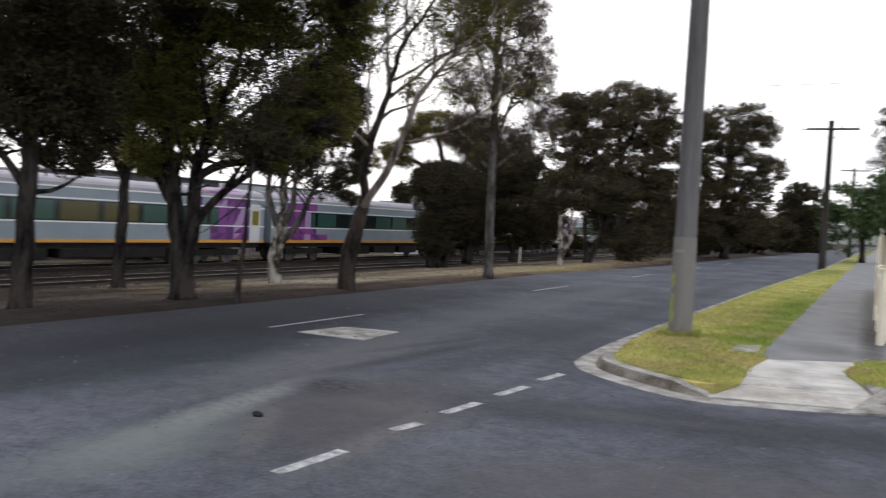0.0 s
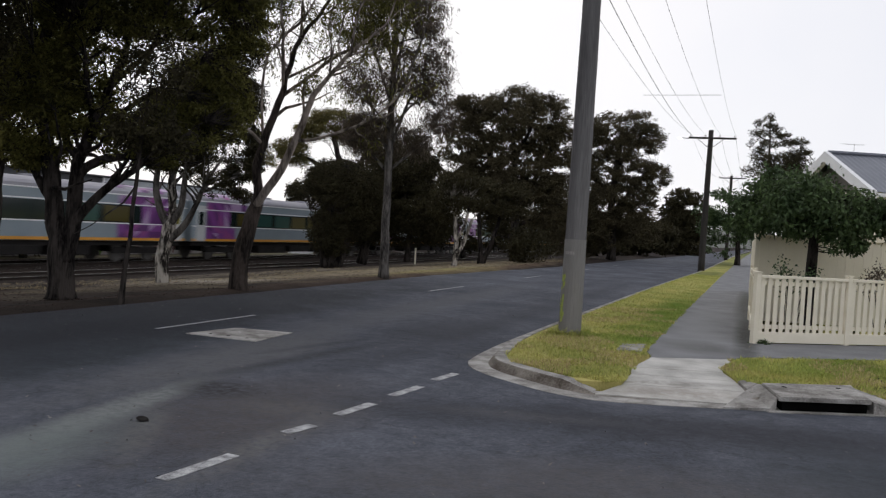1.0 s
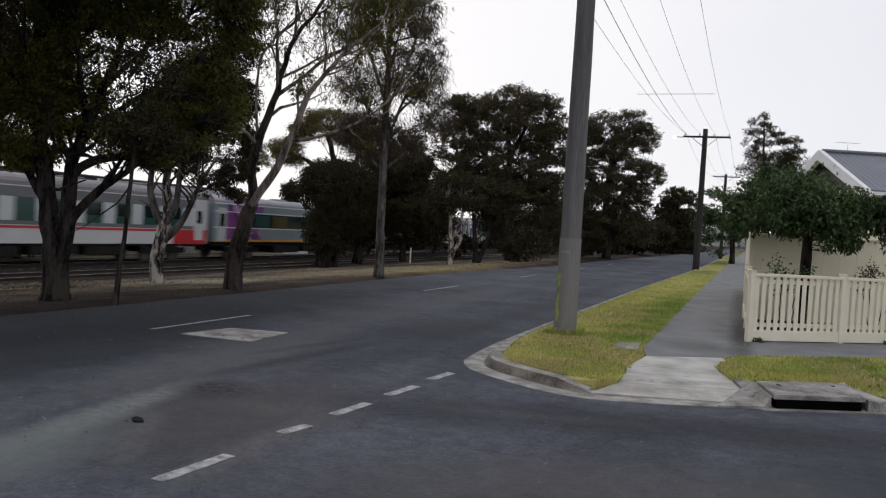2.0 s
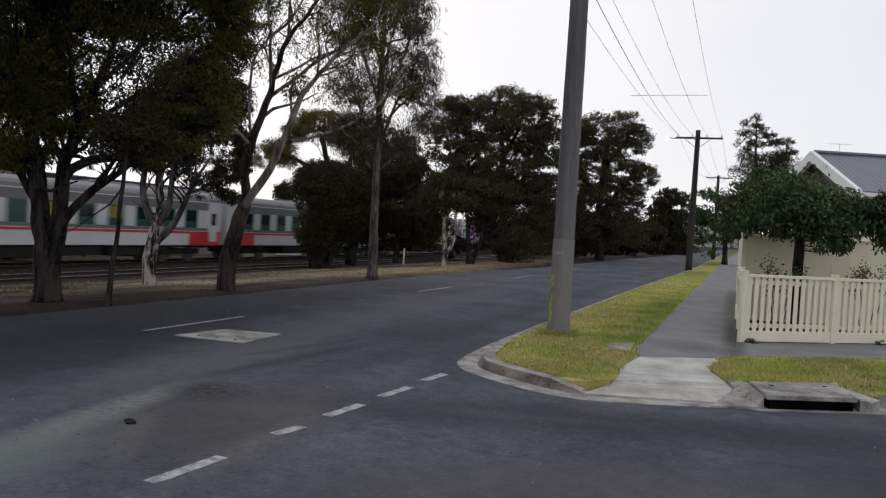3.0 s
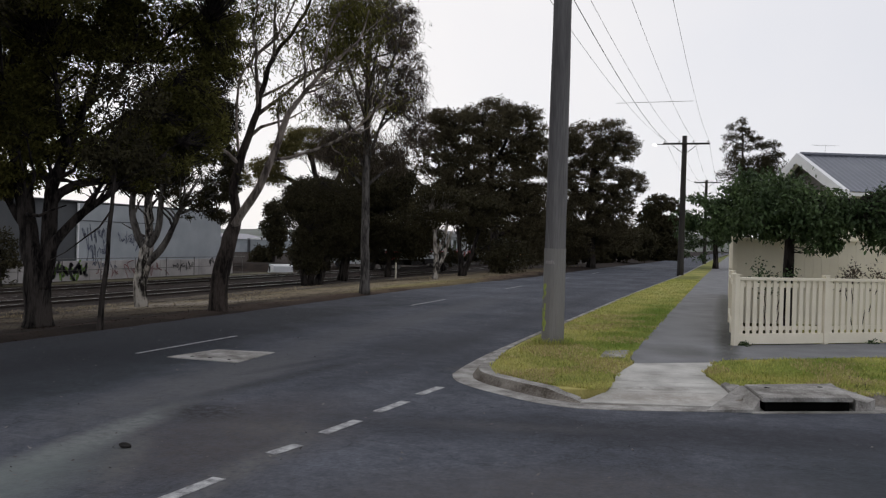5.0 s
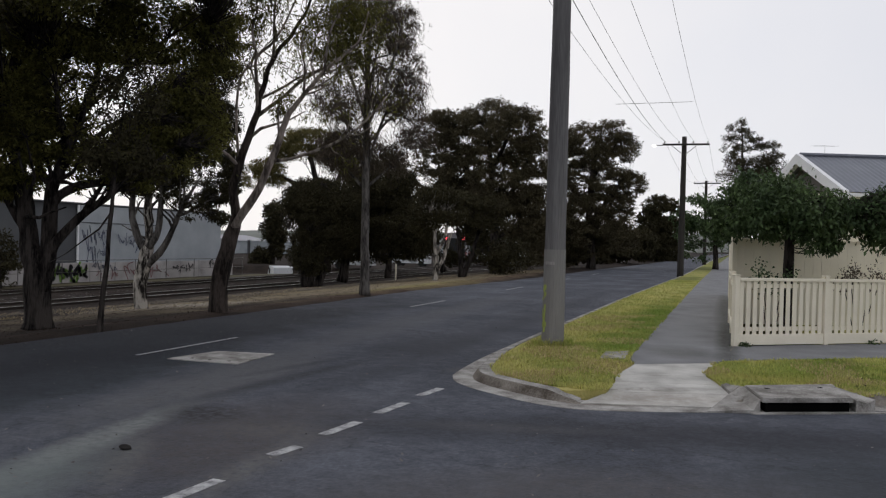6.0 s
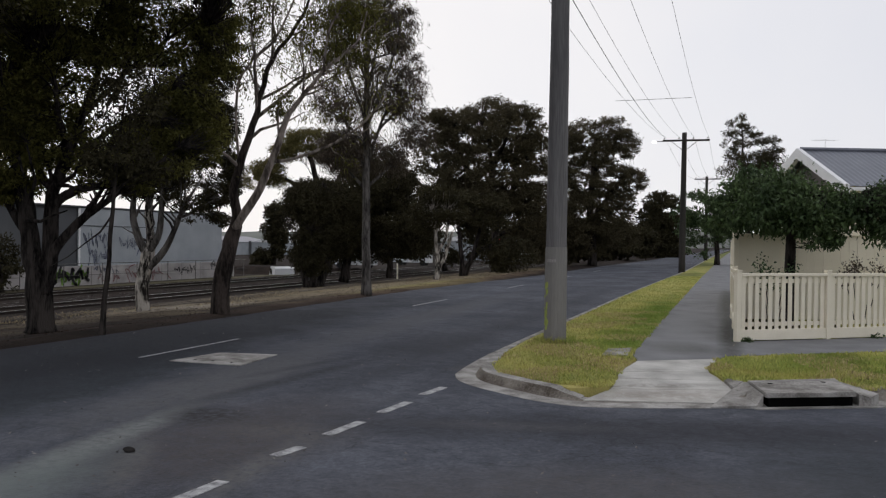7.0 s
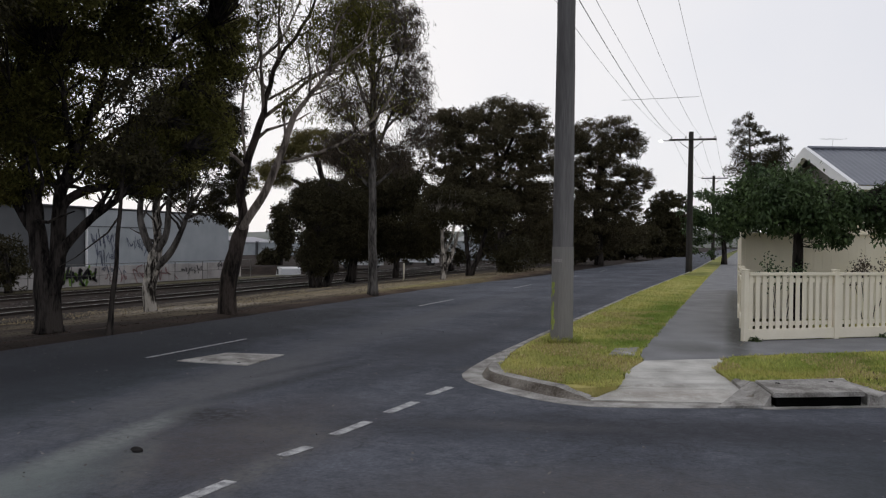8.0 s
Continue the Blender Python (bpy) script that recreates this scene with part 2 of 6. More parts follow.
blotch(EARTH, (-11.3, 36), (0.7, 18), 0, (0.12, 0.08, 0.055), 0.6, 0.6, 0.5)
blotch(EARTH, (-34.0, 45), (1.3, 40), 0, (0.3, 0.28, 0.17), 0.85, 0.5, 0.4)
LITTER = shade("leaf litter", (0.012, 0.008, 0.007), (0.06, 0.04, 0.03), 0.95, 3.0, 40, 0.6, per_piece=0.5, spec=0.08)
GRASS = shade("lawn", (0.16, 0.2, 0.045), (0.42, 0.36, 0.13), 0.95, 1.1, 40, 0.8, spread=0.2, spec=0.08)
BLADE = shade("grass blades", (0.2, 0.28, 0.045), (0.52, 0.48, 0.16), 0.8, 1.1, 20, 0, per_piece=0.35, through_light=0.45, spread=0.2)
DULL_BLADE = shade("dull dry grass blades", (0.25, 0.2, 0.11), (0.43, 0.35, 0.21), 0.9, 0.6, 20, 0, per_piece=0.35, through_light=0.2, spec=0.08)
DRY_BLADE = shade("dry grass blades", (0.34, 0.27, 0.12), (0.56, 0.46, 0.24), 0.85, 1.3, 20, 0, per_piece=0.35, through_light=0.3)
for grass_mat in (GRASS, BLADE):
    blotch(grass_mat, (-2.2, 9.75), (0.9, 0.5), 0, (0.48, 0.43, 0.17), 0.75, 2.0)
    blotch(grass_mat, (-2.7, 16), (0.35, 9), 0, (0.47, 0.43, 0.17), 0.75, 1.5)
    blotch(grass_mat, (-2.3, 11.6), (0.55, 1.6), 10, (0.45, 0.4, 0.15), 0.6, 1.5)
    blotch(grass_mat, (-1.9, 32), (0.9, 8.5), 0, (0.5, 0.46, 0.2), 0.85, 0.8)
    blotch(grass_mat, (-1.5, 19.5), (0.5, 5.0), 0, (0.11, 0.2, 0.025), 0.95, 1.2)
    blotch(grass_mat, (-1.55, 13.6), (0.4, 1.1), 0, (0.13, 0.22, 0.03), 0.8, 1.6)
    # far dark patches: greener turf, with the street tree's shade in their colour
    blotch(grass_mat, (-1.9, 47), (1.0, 3.0), 0, (0.1, 0.12, 0.035), 0.8, 0.8)
    blotch(grass_mat, (0, 190), (4, 100), 0, (0.09, 0.11, 0.04), 0.9, 0.1)
    blotch(grass_mat, (-1.5, 75), (1.4, 9.0), 0, (0.1, 0.115, 0.04), 0.85, 0.5)
    blotch(grass_mat, (1.6, 12.6), (2.2, 0.6), 35, (0.16, 0.25, 0.035), 0.75, 1.5)
    blotch(grass_mat, (0.7, 11.0), (0.9, 0.3), 20, (0.46, 0.38, 0.13), 0.7, 2.0)
BALLAST = shade("rail ballast", (0.085, 0.08, 0.078), (0.22, 0.205, 0.195), 0.95, 5.0, 25, 0.9, spread=0.25, spec=0.08)
STONES = shade("ballast stones", (0.08, 0.074, 0.072), (0.19, 0.175, 0.168), 0.95, 5.0, 25, 0.3, per_piece=0.4, spec=0.08)
SLEEPER = shade("sleeper timber", (0.05, 0.042, 0.036), (0.12, 0.1, 0.085), 0.9, 3.0, 25, 0.5, spec=0.08)
RAIL = shade("rusty rail", (0.018, 0.014, 0.012), (0.05, 0.036, 0.028), 0.65, 4.0, 40, 0.3, metal=0.4)
RAILHEAD = flat("polished railhead", (0.45, 0.44, 0.43), 0.35, 0.9)
POLE = shade("weathered pole timber", (0.085, 0.082, 0.083), (0.19, 0.183, 0.182), 0.9, 5.0, 60, 0.6, stretch=(1, 1, 0.06), spread=0.22, spec=0.08)
POLE_DARK = shade("dark pole timber", (0.025, 0.023, 0.021), (0.065, 0.06, 0.055), 0.9, 5.0, 60, 0.5, stretch=(1, 1, 0.06), spec=0.08)
SHEATH = shade("metal pole sheath", (0.13, 0.124, 0.117), (0.215, 0.206, 0.193), 0.7, 5.0, 60, 0.3, stretch=(1, 1, 0.1))
MARK = shade("yellow green paint mark", (0.22, 0.26, 0.05), (0.34, 0.4, 0.1), 0.8, 14.0, 60, 0.2)
CREAM = shade("cream painted timber", (0.72, 0.66, 0.52), (0.82, 0.76, 0.62), 0.55, 2.5, 40, 0.12)
CREAM_DULL = shade("cream fence paint", (0.7, 0.64, 0.5), (0.8, 0.74, 0.6), 0.6, 1.2, 40, 0.12)
WHITE_TRIM = shade("white trim paint", (0.72, 0.72, 0.72), (0.82, 0.82, 0.82), 0.5, 2.5, 40, 0.1)
ROOF = shade("grey corrugated roof", (0.13, 0.14, 0.165), (0.18, 0.19, 0.22), 0.45, 1.5, 30, 0.1, metal=0.3)
BARK = shade("dark gum bark", (0.006, 0.005, 0.005), (0.055, 0.047, 0.042), 0.95, 6.0, 30, 1.0, stretch=(1, 1, 0.2), spread=0.13, spec=0.08)
BARK_PALE = shade("peeling paperbark", (0.02, 0.017, 0.015), (0.42, 0.385, 0.34), 0.9, 7.0, 24, 1.0, stretch=(1, 1, 0.3), spread=0.1, spec=0.08)
BARK_LIMB = shade("pale brown limb bark", (0.06, 0.049, 0.042), (0.3, 0.255, 0.22), 0.9, 6.0, 30, 0.8, stretch=(1, 1, 0.25), spread=0.16, spec=0.08)
BARK_GREY = shade("grey limb bark", (0.02, 0.018, 0.017), (0.15, 0.138, 0.127), 0.9, 6.0, 30, 0.8, stretch=(1, 1, 0.25), spread=0.15, spec=0.08)
BARK_BROWN = shade("brown smooth bark", (0.01, 0.008, 0.007), (0.064, 0.051, 0.044), 0.9, 6.0, 30, 0.8, stretch=(1, 1, 0.25), spread=0.14, spec=0.08)
LEAF = shade("dark olive leaves", (0.027, 0.024, 0.013), (0.06, 0.053, 0.027), 0.85, 0.7, 9, 0, per_piece=0.45, through_light=0.2, spec=0.12)
LEAF_OLIVE = shade("olive gum leaves", (0.043, 0.037, 0.023), (0.108, 0.092, 0.052), 0.85, 0.7, 9, 0, per_piece=0.45, through_light=0.3, spec=0.12)
LEAF_GREEN = shade("fresh green leaves", (0.026, 0.048, 0.022), (0.1, 0.145, 0.055), 0.55, 1.2, 9, 0, per_piece=0.5, through_light=0.25, spec=0.2)
LEAF_GUM = shade("green gum leaves", (0.052, 0.052, 0.016), (0.19, 0.18, 0.05), 0.85, 0.7, 9, 0, per_piece=0.5, through_light=0.35, spec=0.12)
LEAF_GREY = shade("grey green needles", (0.05, 0.04, 0.03), (0.13, 0.105, 0.08), 0.9, 0.7, 9, 0, per_piece=0.4, through_light=0.25, spec=0.1)
LEAF_KHAKI = shade("khaki leaves", (0.085, 0.074, 0.028), (0.17, 0.15, 0.058), 0.85, 0.7, 9, 0, per_piece=0.4, through_light=0.35, spec=0.12)
LEAF_RED = shade("brownish rose leaves", (0.05, 0.045, 0.028), (0.11, 0.075, 0.05), 0.6, 2, 9, 0, per_piece=0.4, through_light=0.2)
SILVER = shade("blue grey carriage paint", (0.2, 0.245, 0.275), (0.26, 0.305, 0.335), 0.4, 0.8, 20, 0.04, metal=0.1)
ROOF_SILVER = shade("dusty carriage roof", (0.22, 0.215, 0.24), (0.31, 0.305, 0.335), 0.6, 1.0, 20, 0.06)
ROOF_GREY = shade("grey carriage roof", (0.12, 0.115, 0.118), (0.2, 0.19, 0.195), 0.6, 1.0, 20, 0.06)
CAR_WHITE = shade("off white carriage paint", (0.45, 0.46, 0.46), (0.57, 0.58, 0.58), 0.45, 0.8, 20, 0.04)
CAR_GREY = shade("dark grey carriage paint", (0.1, 0.105, 0.11), (0.15, 0.155, 0.16), 0.45, 0.8, 20, 0.04)
CAR_RED = shade("red carriage paint", (0.42, 0.02, 0.03), (0.55, 0.035, 0.045), 0.4, 0.8, 20, 0.04)
CAR_ORANGE = shade("orange stripe paint", (0.55, 0.25, 0.03), (0.68, 0.32, 0.04), 0.4, 0.8, 20, 0.04)
PURPLES = [shade("purple livery " + k, tuple(0.85 * c for c in col), col, 0.4, 0.8, 20, 0.04) for k, col in (("deep", (0.1, 0.02, 0.13)), ("mid", (0.19, 0.05, 0.23)), ("pale", (0.38, 0.26, 0.43)), ("pink", (0.26, 0.06, 0.22)))]
GLASS = flat("dark carriage glass", (0.012, 0.02, 0.02), 0.08)
GLASS_GREEN = flat("green tinted glass", (0.03, 0.075, 0.065), 0.1)
# GLASS_LIT and GLASS_AMBER: saloon light put into the base colour, without glow
GLASS_LIT = flat("glass with yellow saloon light in colour", (0.2, 0.17, 0.03), 0.15)
GLASS_PALE = flat("glass with pale blind", (0.5, 0.52, 0.53), 0.25)
GLASS_AMBER = flat("glass with dim saloon light in colour", (0.07, 0.058, 0.018), 0.12)
UNDER = shade("grimy underframe", (0.014, 0.013, 0.013), (0.035, 0.032, 0.03), 0.85, 3, 30, 0.3, spec=0.08)
RUBBER = flat("black rubber", (0.012, 0.012, 0.012), 0.8)
STEEL = shade("worn steel", (0.1, 0.095, 0.09), (0.2, 0.19, 0.18), 0.5, 3, 30, 0.2, metal=0.7)
TAIL = flat("red tail lamp", (1.0, 0.03, 0.04), 0.3, 0.0, 6.0)
GABLE = shade("brown gable boards", (0.09, 0.08, 0.072), (0.15, 0.135, 0.12), 0.7, 2, 30, 0.2)
WALL_PALE = shade("pale painted concrete wall", (0.29, 0.315, 0.33), (0.42, 0.445, 0.46), 0.85, 0.6, 25, 0.2, spread=0.25)
WALL_GREY = shade("dark grey wall cladding", (0.07, 0.073, 0.077), (0.1, 0.104, 0.11), 0.8, 0.6, 25, 0.2)
WALL_LOW = shade("stained low wall", (0.3, 0.28, 0.27), (0.5, 0.47, 0.45), 0.9, 0.8, 25, 0.3, spread=0.22)
TAG_BLACK = flat("black spray paint", (0.03, 0.028, 0.03), 0.6)
TAG_BLUE = flat("blue grey spray paint", (0.09, 0.1, 0.15), 0.6)
TAG_GREEN = flat("lime spray paint", (0.16, 0.3, 0.04), 0.6)
TAG_RED = flat("faded red spray paint", (0.22, 0.1, 0.1), 0.6)
WIRE = flat("power cable", (0.03, 0.03, 0.032), 0.6)
CERAMIC = flat("grey insulator ceramic", (0.25, 0.23, 0.22), 0.3)
VAN = flat("white van paint", (0.72, 0.73, 0.74), 0.3)
HILL = shade("distant hill scrub", (0.1, 0.11, 0.09), (0.16, 0.17, 0.15), 0.95, 0.02, 0.5, 0)
# near black that stands for the darkness inside holes and the drain
HOLLOW_BLACK = shade("black for shaded hollows", (0.002, 0.002, 0.002), (0.006, 0.006, 0.006), 1.0, 3, 30, 0.2, spec=0.0)
LAMP_ON = flat("lit street lamp lens", (1.0, 0.98, 0.92), 0.3, 0.0, 1.6)


# ---------- building blocks ----------
def part(name, bm, material, parent=None, label="", smooth=False):
    me = bpy.data.meshes.new(name)
    bm.normal_update()
    bm.to_mesh(me)
    bm.free()
    me.materials.append(material)
    if smooth:
        me.polygons.foreach_set("use_smooth", [True] * len(me.polygons))
    ob = new(name, me)
    ob.parent = parent
    return tagged(ob, label)


def thing(name, m, label, category, group="", kind=""):
    ob = new(name)
    ob.empty_display_size = 0.2
    ob.matrix_basis = m
    return tagged(ob, label, category, group, kind)


def box(bm, a, b, m=None, bevel=0.0):
    """A box between two corners, turned by m."""
    m = m or Matrix()
    v = [bm.verts.new(m @ Vector((x, y, z))) for x in (a[0], b[0]) for y in (a[1], b[1]) for z in (a[2], b[2])]
    fs = [bm.faces.new([v[i] for i in f]) for f in ((0, 1, 3, 2), (4, 6, 7, 5), (0, 4, 5, 1), (2, 3, 7, 6), (0, 2, 6, 4), (1, 5, 7, 3))]
    if bevel:
        es = {e for f in fs for e in f.edges}
        bmesh.ops.bevel(bm, geom=list(es), offset=bevel, segments=1, affect="EDGES")
    return bm


def boxes(*spans, bevel=0.0):
    bm = bmesh.new()
    for a, b in spans:
        box(bm, a, b, bevel=bevel)
    return bm


def tube(bm, pts, radii, seg=8, rough=0.0, cap=True):
    """A round, tapering tube along pts."""
    rings, last = [], None
    pts = [Vector(p) for p in pts]
    for i, p in enumerate(pts):
        d = (pts[min(i + 1, len(pts) - 1)] - pts[max(i - 1, 0)]).normalized()
        side = d.orthogonal().normalized() if last is None else (last - d * last.dot(d)).normalized()
        last = side
        up = d.cross(side)
        ring = []
        for k in range(seg):
            a = 2 * math.pi * k / seg
            r = radii[i] * (1 + rough * noise.noise(Vector((p.x * 2 + 7 * math.cos(a), p.y * 2 + 7 * math.sin(a), p.z * 1.5))))
            ring.append(bm.verts.new(p + (side * math.cos(a) + up * math.sin(a)) * r))
        rings.append(ring)
    for r0, r1 in zip(rings, rings[1:]):
        for k in range(seg):
            bm.faces.new((r0[k], r0[(k + 1) % seg], r1[(k + 1) % seg], r1[k]))
    if cap:
        bm.faces.new(rings[0][::-1])
        bm.faces.new(rings[-1])
    return bm


def tubed(pts, r, seg=8):
    return tube(bmesh.new(), pts, [r] * len(pts), seg)


def smooth_line(pts, steps=4):
    """Points of a Catmull-Rom curve through rows of numbers."""
    p = [np.array(q, float) for q in pts]
    p = [2 * p[0] - p[1]] + p + [2 * p[-1] - p[-2]]
    out = []
    for i in range(1, len(p) - 2):
        for s in range(steps):
            t = s / steps
            out.append(0.5 * (2 * p[i] + (p[i + 1] - p[i - 1]) * t + (2 * p[i - 1] - 5 * p[i] + 4 * p[i + 1] - p[i + 2]) * t ** 2 + (3 * p[i] - p[i - 1] - 3 * p[i + 1] + p[i + 2]) * t ** 3))
    out.append(p[-2])
    return out


def sheet(outline, z, thick=0.05):
    """A flat slab of any outline, its top at z."""
    bm = bmesh.new()
    top = [bm.verts.new((x, y, z)) for x, y in outline]
    f = bm.faces.new(top)
    if f.calc_area() and f.normal.z < 0:
        f.normal_flip()
    f.normal_update()
    if f.normal.z < 0:
        f.normal_flip()
    low = [bm.verts.new((x, y, z - thick)) for x, y in outline]
    for i in range(len(top)):
        j = (i + 1) % len(top)
        bm.faces.new((top[i], low[i], low[j], top[j]))
    bmesh.ops.triangulate(bm, faces=[f])
    bmesh.ops.recalc_face_normals(bm, faces=bm.faces)
    return bm


def quads(name, verts, material, parent=None, label=""):
    """Many loose four-cornered pieces from an array (n, 4, 3)."""
    n = len(verts)
    me = bpy.data.meshes.new(name)
    me.vertices.add(n * 4)
    me.vertices.foreach_set("co", verts.reshape(-1).astype(np.float32))
    me.loops.add(n * 4)
    me.loops.foreach_set("vertex_index", np.arange(n * 4, dtype=np.int32))
    me.polygons.add(n)
    me.polygons.foreach_set("loop_start", np.arange(0, n * 4, 4, dtype=np.int32))
    me.update(calc_edges=True)
    me.materials.append(material)
    ob = new(name, me)
    ob.parent = parent
    return tagged(ob, label)


def leaf_quads(rng, at, length, width, droop):
    """Leaf blades at the points at: pointed quads in random directions that hang by droop."""
    n = len(at)
    d = rng.normal(size=(n, 3))
    d[:, 2] -= droop * 1.6
    d /= np.linalg.norm(d, axis=1)[:, None]
    s = np.cross(d, rng.normal(size=(n, 3)))
    s /= np.linalg.norm(s, axis=1)[:, None]
    ln = length * rng.uniform(0.6, 1.3, (n, 1))
    wd = width * rng.uniform(0.6, 1.3, (n, 1))
    return np.stack([at, at + d * ln * 0.45 + s * wd * 0.5, at + d * ln, at + d * ln * 0.45 - s * wd * 0.5], 1)


def tree(name, spec, seed, label, category, bark, leaf, length=0.12, width=0.05, cover=2.0, droop=0.2, cluster=0.22, group="", twig=0.4, side=3, tuft=0, limb_bark=None, gaps=-0.12, fine=-0.1):
    """A tree: bent trunk and limbs, twigs towards the sprigs, and a crown of loose leaves in sprigs with gaps."""
    rng = np.random.default_rng(seed)
    bx, by, bz = spec["base"]
    d = math.hypot(bx, by)
    root = thing(name, Matrix.Translation((bx, by, bz)), label, category, group)
    right, away = np.array((by / d, -bx / d, 0)), np.array((bx / d, by / d, 0))
    world_of = lambda u, v, z: right * u + away * v + np.array((0, 0, z))
    knots, lines = [], []
    for i, limb in enumerate(spec["limbs"]):
        pts = smooth_line([(*world_of(u, v, z), r) for u, v, z, r in limb], 5)
        wob = max(p[3] for p in pts) * 0.25
        line = [Vector(p[:3]) + Vector([wob * noise.noise(Vector((p[0] * 3 + k * 9, p[1] * 3, p[2] * 2))) for k in range(3)]) * (0.4 if i == 0 and j < 4 else 1) for j, p in enumerate(pts)]
        radii = [max(p[3], 0.008) for p in pts]
        if i == 0:
            for j, flare in enumerate((1.15, 1.06, 1.0)):
                radii[j] *= flare
        part("trunk" if i == 0 else "limb", tube(bmesh.new(), line, radii, 12 if i == 0 else 9, 0.25), limb_bark if i and limb_bark else bark, root, smooth=True)
        lines.append((line, radii))
        knots += [(p, r) for p, r in zip(line, radii) if i or p.z > line[-1].z * 0.45]
    leaves, tw = [], bmesh.new()
    for limb in list(lines):
        length_of = sum((b - a).length for a, b in zip(limb[0], limb[0][1:]))
        for _ in range(side):
            k = int(len(limb[0]) * rng.uniform(0.45, 0.92))
            start, along = limb[0][k], (limb[0][min(k + 1, len(limb[0]) - 1)] - limb[0][k - 1]).normalized()
            way = (along * 0.9 + Vector(rng.normal(size=3)) * 0.75 + Vector((0, 0, 0.25))).normalized()
            reach = min(1.5, length_of * rng.uniform(0.18, 0.42))
            pts = [start]
            for step in range(4):
                way = (way + Vector(rng.normal(size=3)) * 0.28 + Vector((0, 0, 0.08))).normalized()
                pts.append(pts[-1] + way * reach / 4)
            r = min(limb[1][k] * 0.55, 0.05)
            tube(tw, pts, [r, r * 0.8, r * 0.6, r * 0.42, r * 0.25], 6)
            knots += [(p, r) for p in pts[1:]]
            if tuft:
                tips = np.array([pts[2], pts[3], pts[4], pts[4]])
                c = np.repeat(tips, tuft, 0) + rng.normal(size=(4 * tuft, 3)) * (0.06 + reach * 0.12)
                leaves.append(leaf_quads(rng, c, length, width, droop))
    kp = np.array([p for p, _ in knots])
    for u, v, z, ru, rz, *thin in spec["lumps"]:
        count = (thin[0] if thin else 1.0) * cover * math.pi * ru * rz / (length * width * 0.5)
        n = max(4, int(count / 18))
        q = rng.normal(size=(n, 3))
        q /= np.linalg.norm(q, axis=1)[:, None]
        q *= rng.uniform(0.05, 1, (n, 1)) ** 0.4
        centre, per = world_of(u, v, z), 0.9 * (0.1 / length) ** 0.65
        c = centre + (q[:, :1] * right + q[:, 1:2] * away) * ru * 1.05 + q[:, 2:] * np.array((0, 0, rz * 1.1))
        c = c[np.array([noise.noise(Vector((p[0] * per + seed, p[1] * per, p[2] * per * 2.3))) for p in c]) > gaps]
        c = c[np.array([noise.noise(Vector((p[0] * per * 3.1, p[1] * per * 3.1 + seed, p[2] * per * 5.2))) for p in c]) > fine] if len(c) else c
        n = len(c)
        at = np.repeat(c, 18, 0) + rng.normal(size=(n * 18, 3)) * (0.02 + cluster * min(ru, 1.2) * 0.42) * np.array((1, 1, 0.7))
        leaves.append(leaf_quads(rng, at, length, width, droop))
        for p in c[: int(n * twig)]:
            near = kp[np.argmin(((kp - p) ** 2).sum(1))]
            gap = np.linalg.norm(near - p)
            if 0.2 < gap < 1.7:
                mid = (near * 0.5 + p * 0.5) + rng.normal(size=3) * 0.1 * gap
                r = min(0.022, 0.006 + 0.006 * gap)
                tube(tw, (near, mid, p), (r, r * 0.7, r * 0.35), 4, cap=False)
    if len(tw.verts):
        tagged(part("twig_mass", tw, limb_bark or bark, root), kind="stuff")
    else:
        tw.free()
    quads("crown", np.concatenate(leaves), leaf, root)
    return root


# ---------- ground, road, footpath ----------
def land(x, y):
    """Height of the open ground: level beside the road, falling to the railway."""
    if x > -10.2:
        z = -0.1
    elif x > -11:
        z = -0.1 + 0.1 * (-10.2 - x) / 0.8
    elif x > -22:
        z = -0.95 * (-11 - x) / 11
    else:
        z = -0.95 - 0.1 * min(1, (-22 - x) / 1.0)
    ease = lambda q: min(1, max(0, q))
    z -= 1.4 * ease((-33.5 - x) / 1.3) * ease((x + 50) / 4) * ease((y - 57) / 3) * ease((75.5 - y) / 3)
    if -22.5 < x < -10.6:
        z += 0.06 * noise.noise(Vector((x * 0.6, y * 0.6, 0)))
    return z


bm = bmesh.new()
xs = [-2500, -900, -300, -120, -70, -50, -46, -42, -39, -36, -34.8, -33.5, -33, -28, -24, -23, -22.3] + [-22 + 0.5 * i for i in range(24)] + [-10.2, -8, 0, 20, 80, 400, 2500]
ys = [-400, -80, -20] + [0.8 * i for i in range(0, 100)] + [90, 110, 150, 250, 600, 3500]
grid = [[bm.verts.new((x, y, land(x, y))) for x in xs] for y in ys]
for r0, r1 in zip(grid, grid[1:]):
    for k in range(len(xs) - 1):
        bm.faces.new((r0[k], r0[k + 1], r1[k + 1], r1[k]))
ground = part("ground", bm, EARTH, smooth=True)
tagged(ground, "dry brown earth verge falling to the railway", "ground", kind="structure")

LEFT_EDGE = [(-10.3, -60), (-10.35, 0), (-10.3, 15), (-10.4, 26), (-10.1, 33), (-9.5, 43), (-9.0, 70), (-8.0, 100), (-6.5, 200), (-2, 420)]
RIGHT_EDGE = [(2.5, 420), (-1.2, 200), (-2.2, 100), (-2.5, 60), (-2.8, 44), (-3.15, 30), (-3.3, 20), (-3.38, 13), (-3.34, 11), (-3.26, 10.0)]
NOSE = [(-3.26, 10.0), (-3.1, 9.6), (-2.8, 9.25), (-2.4, 8.95), (-1.98, 8.68), (-1.65, 8.56), (-1.35, 8.53), (-0.79, 8.69), (0.04, 9.04), (0.49, 9.27), (1.34, 9.72), (2.6, 10.5), (6, 12.9), (14, 19), (40, 39)]
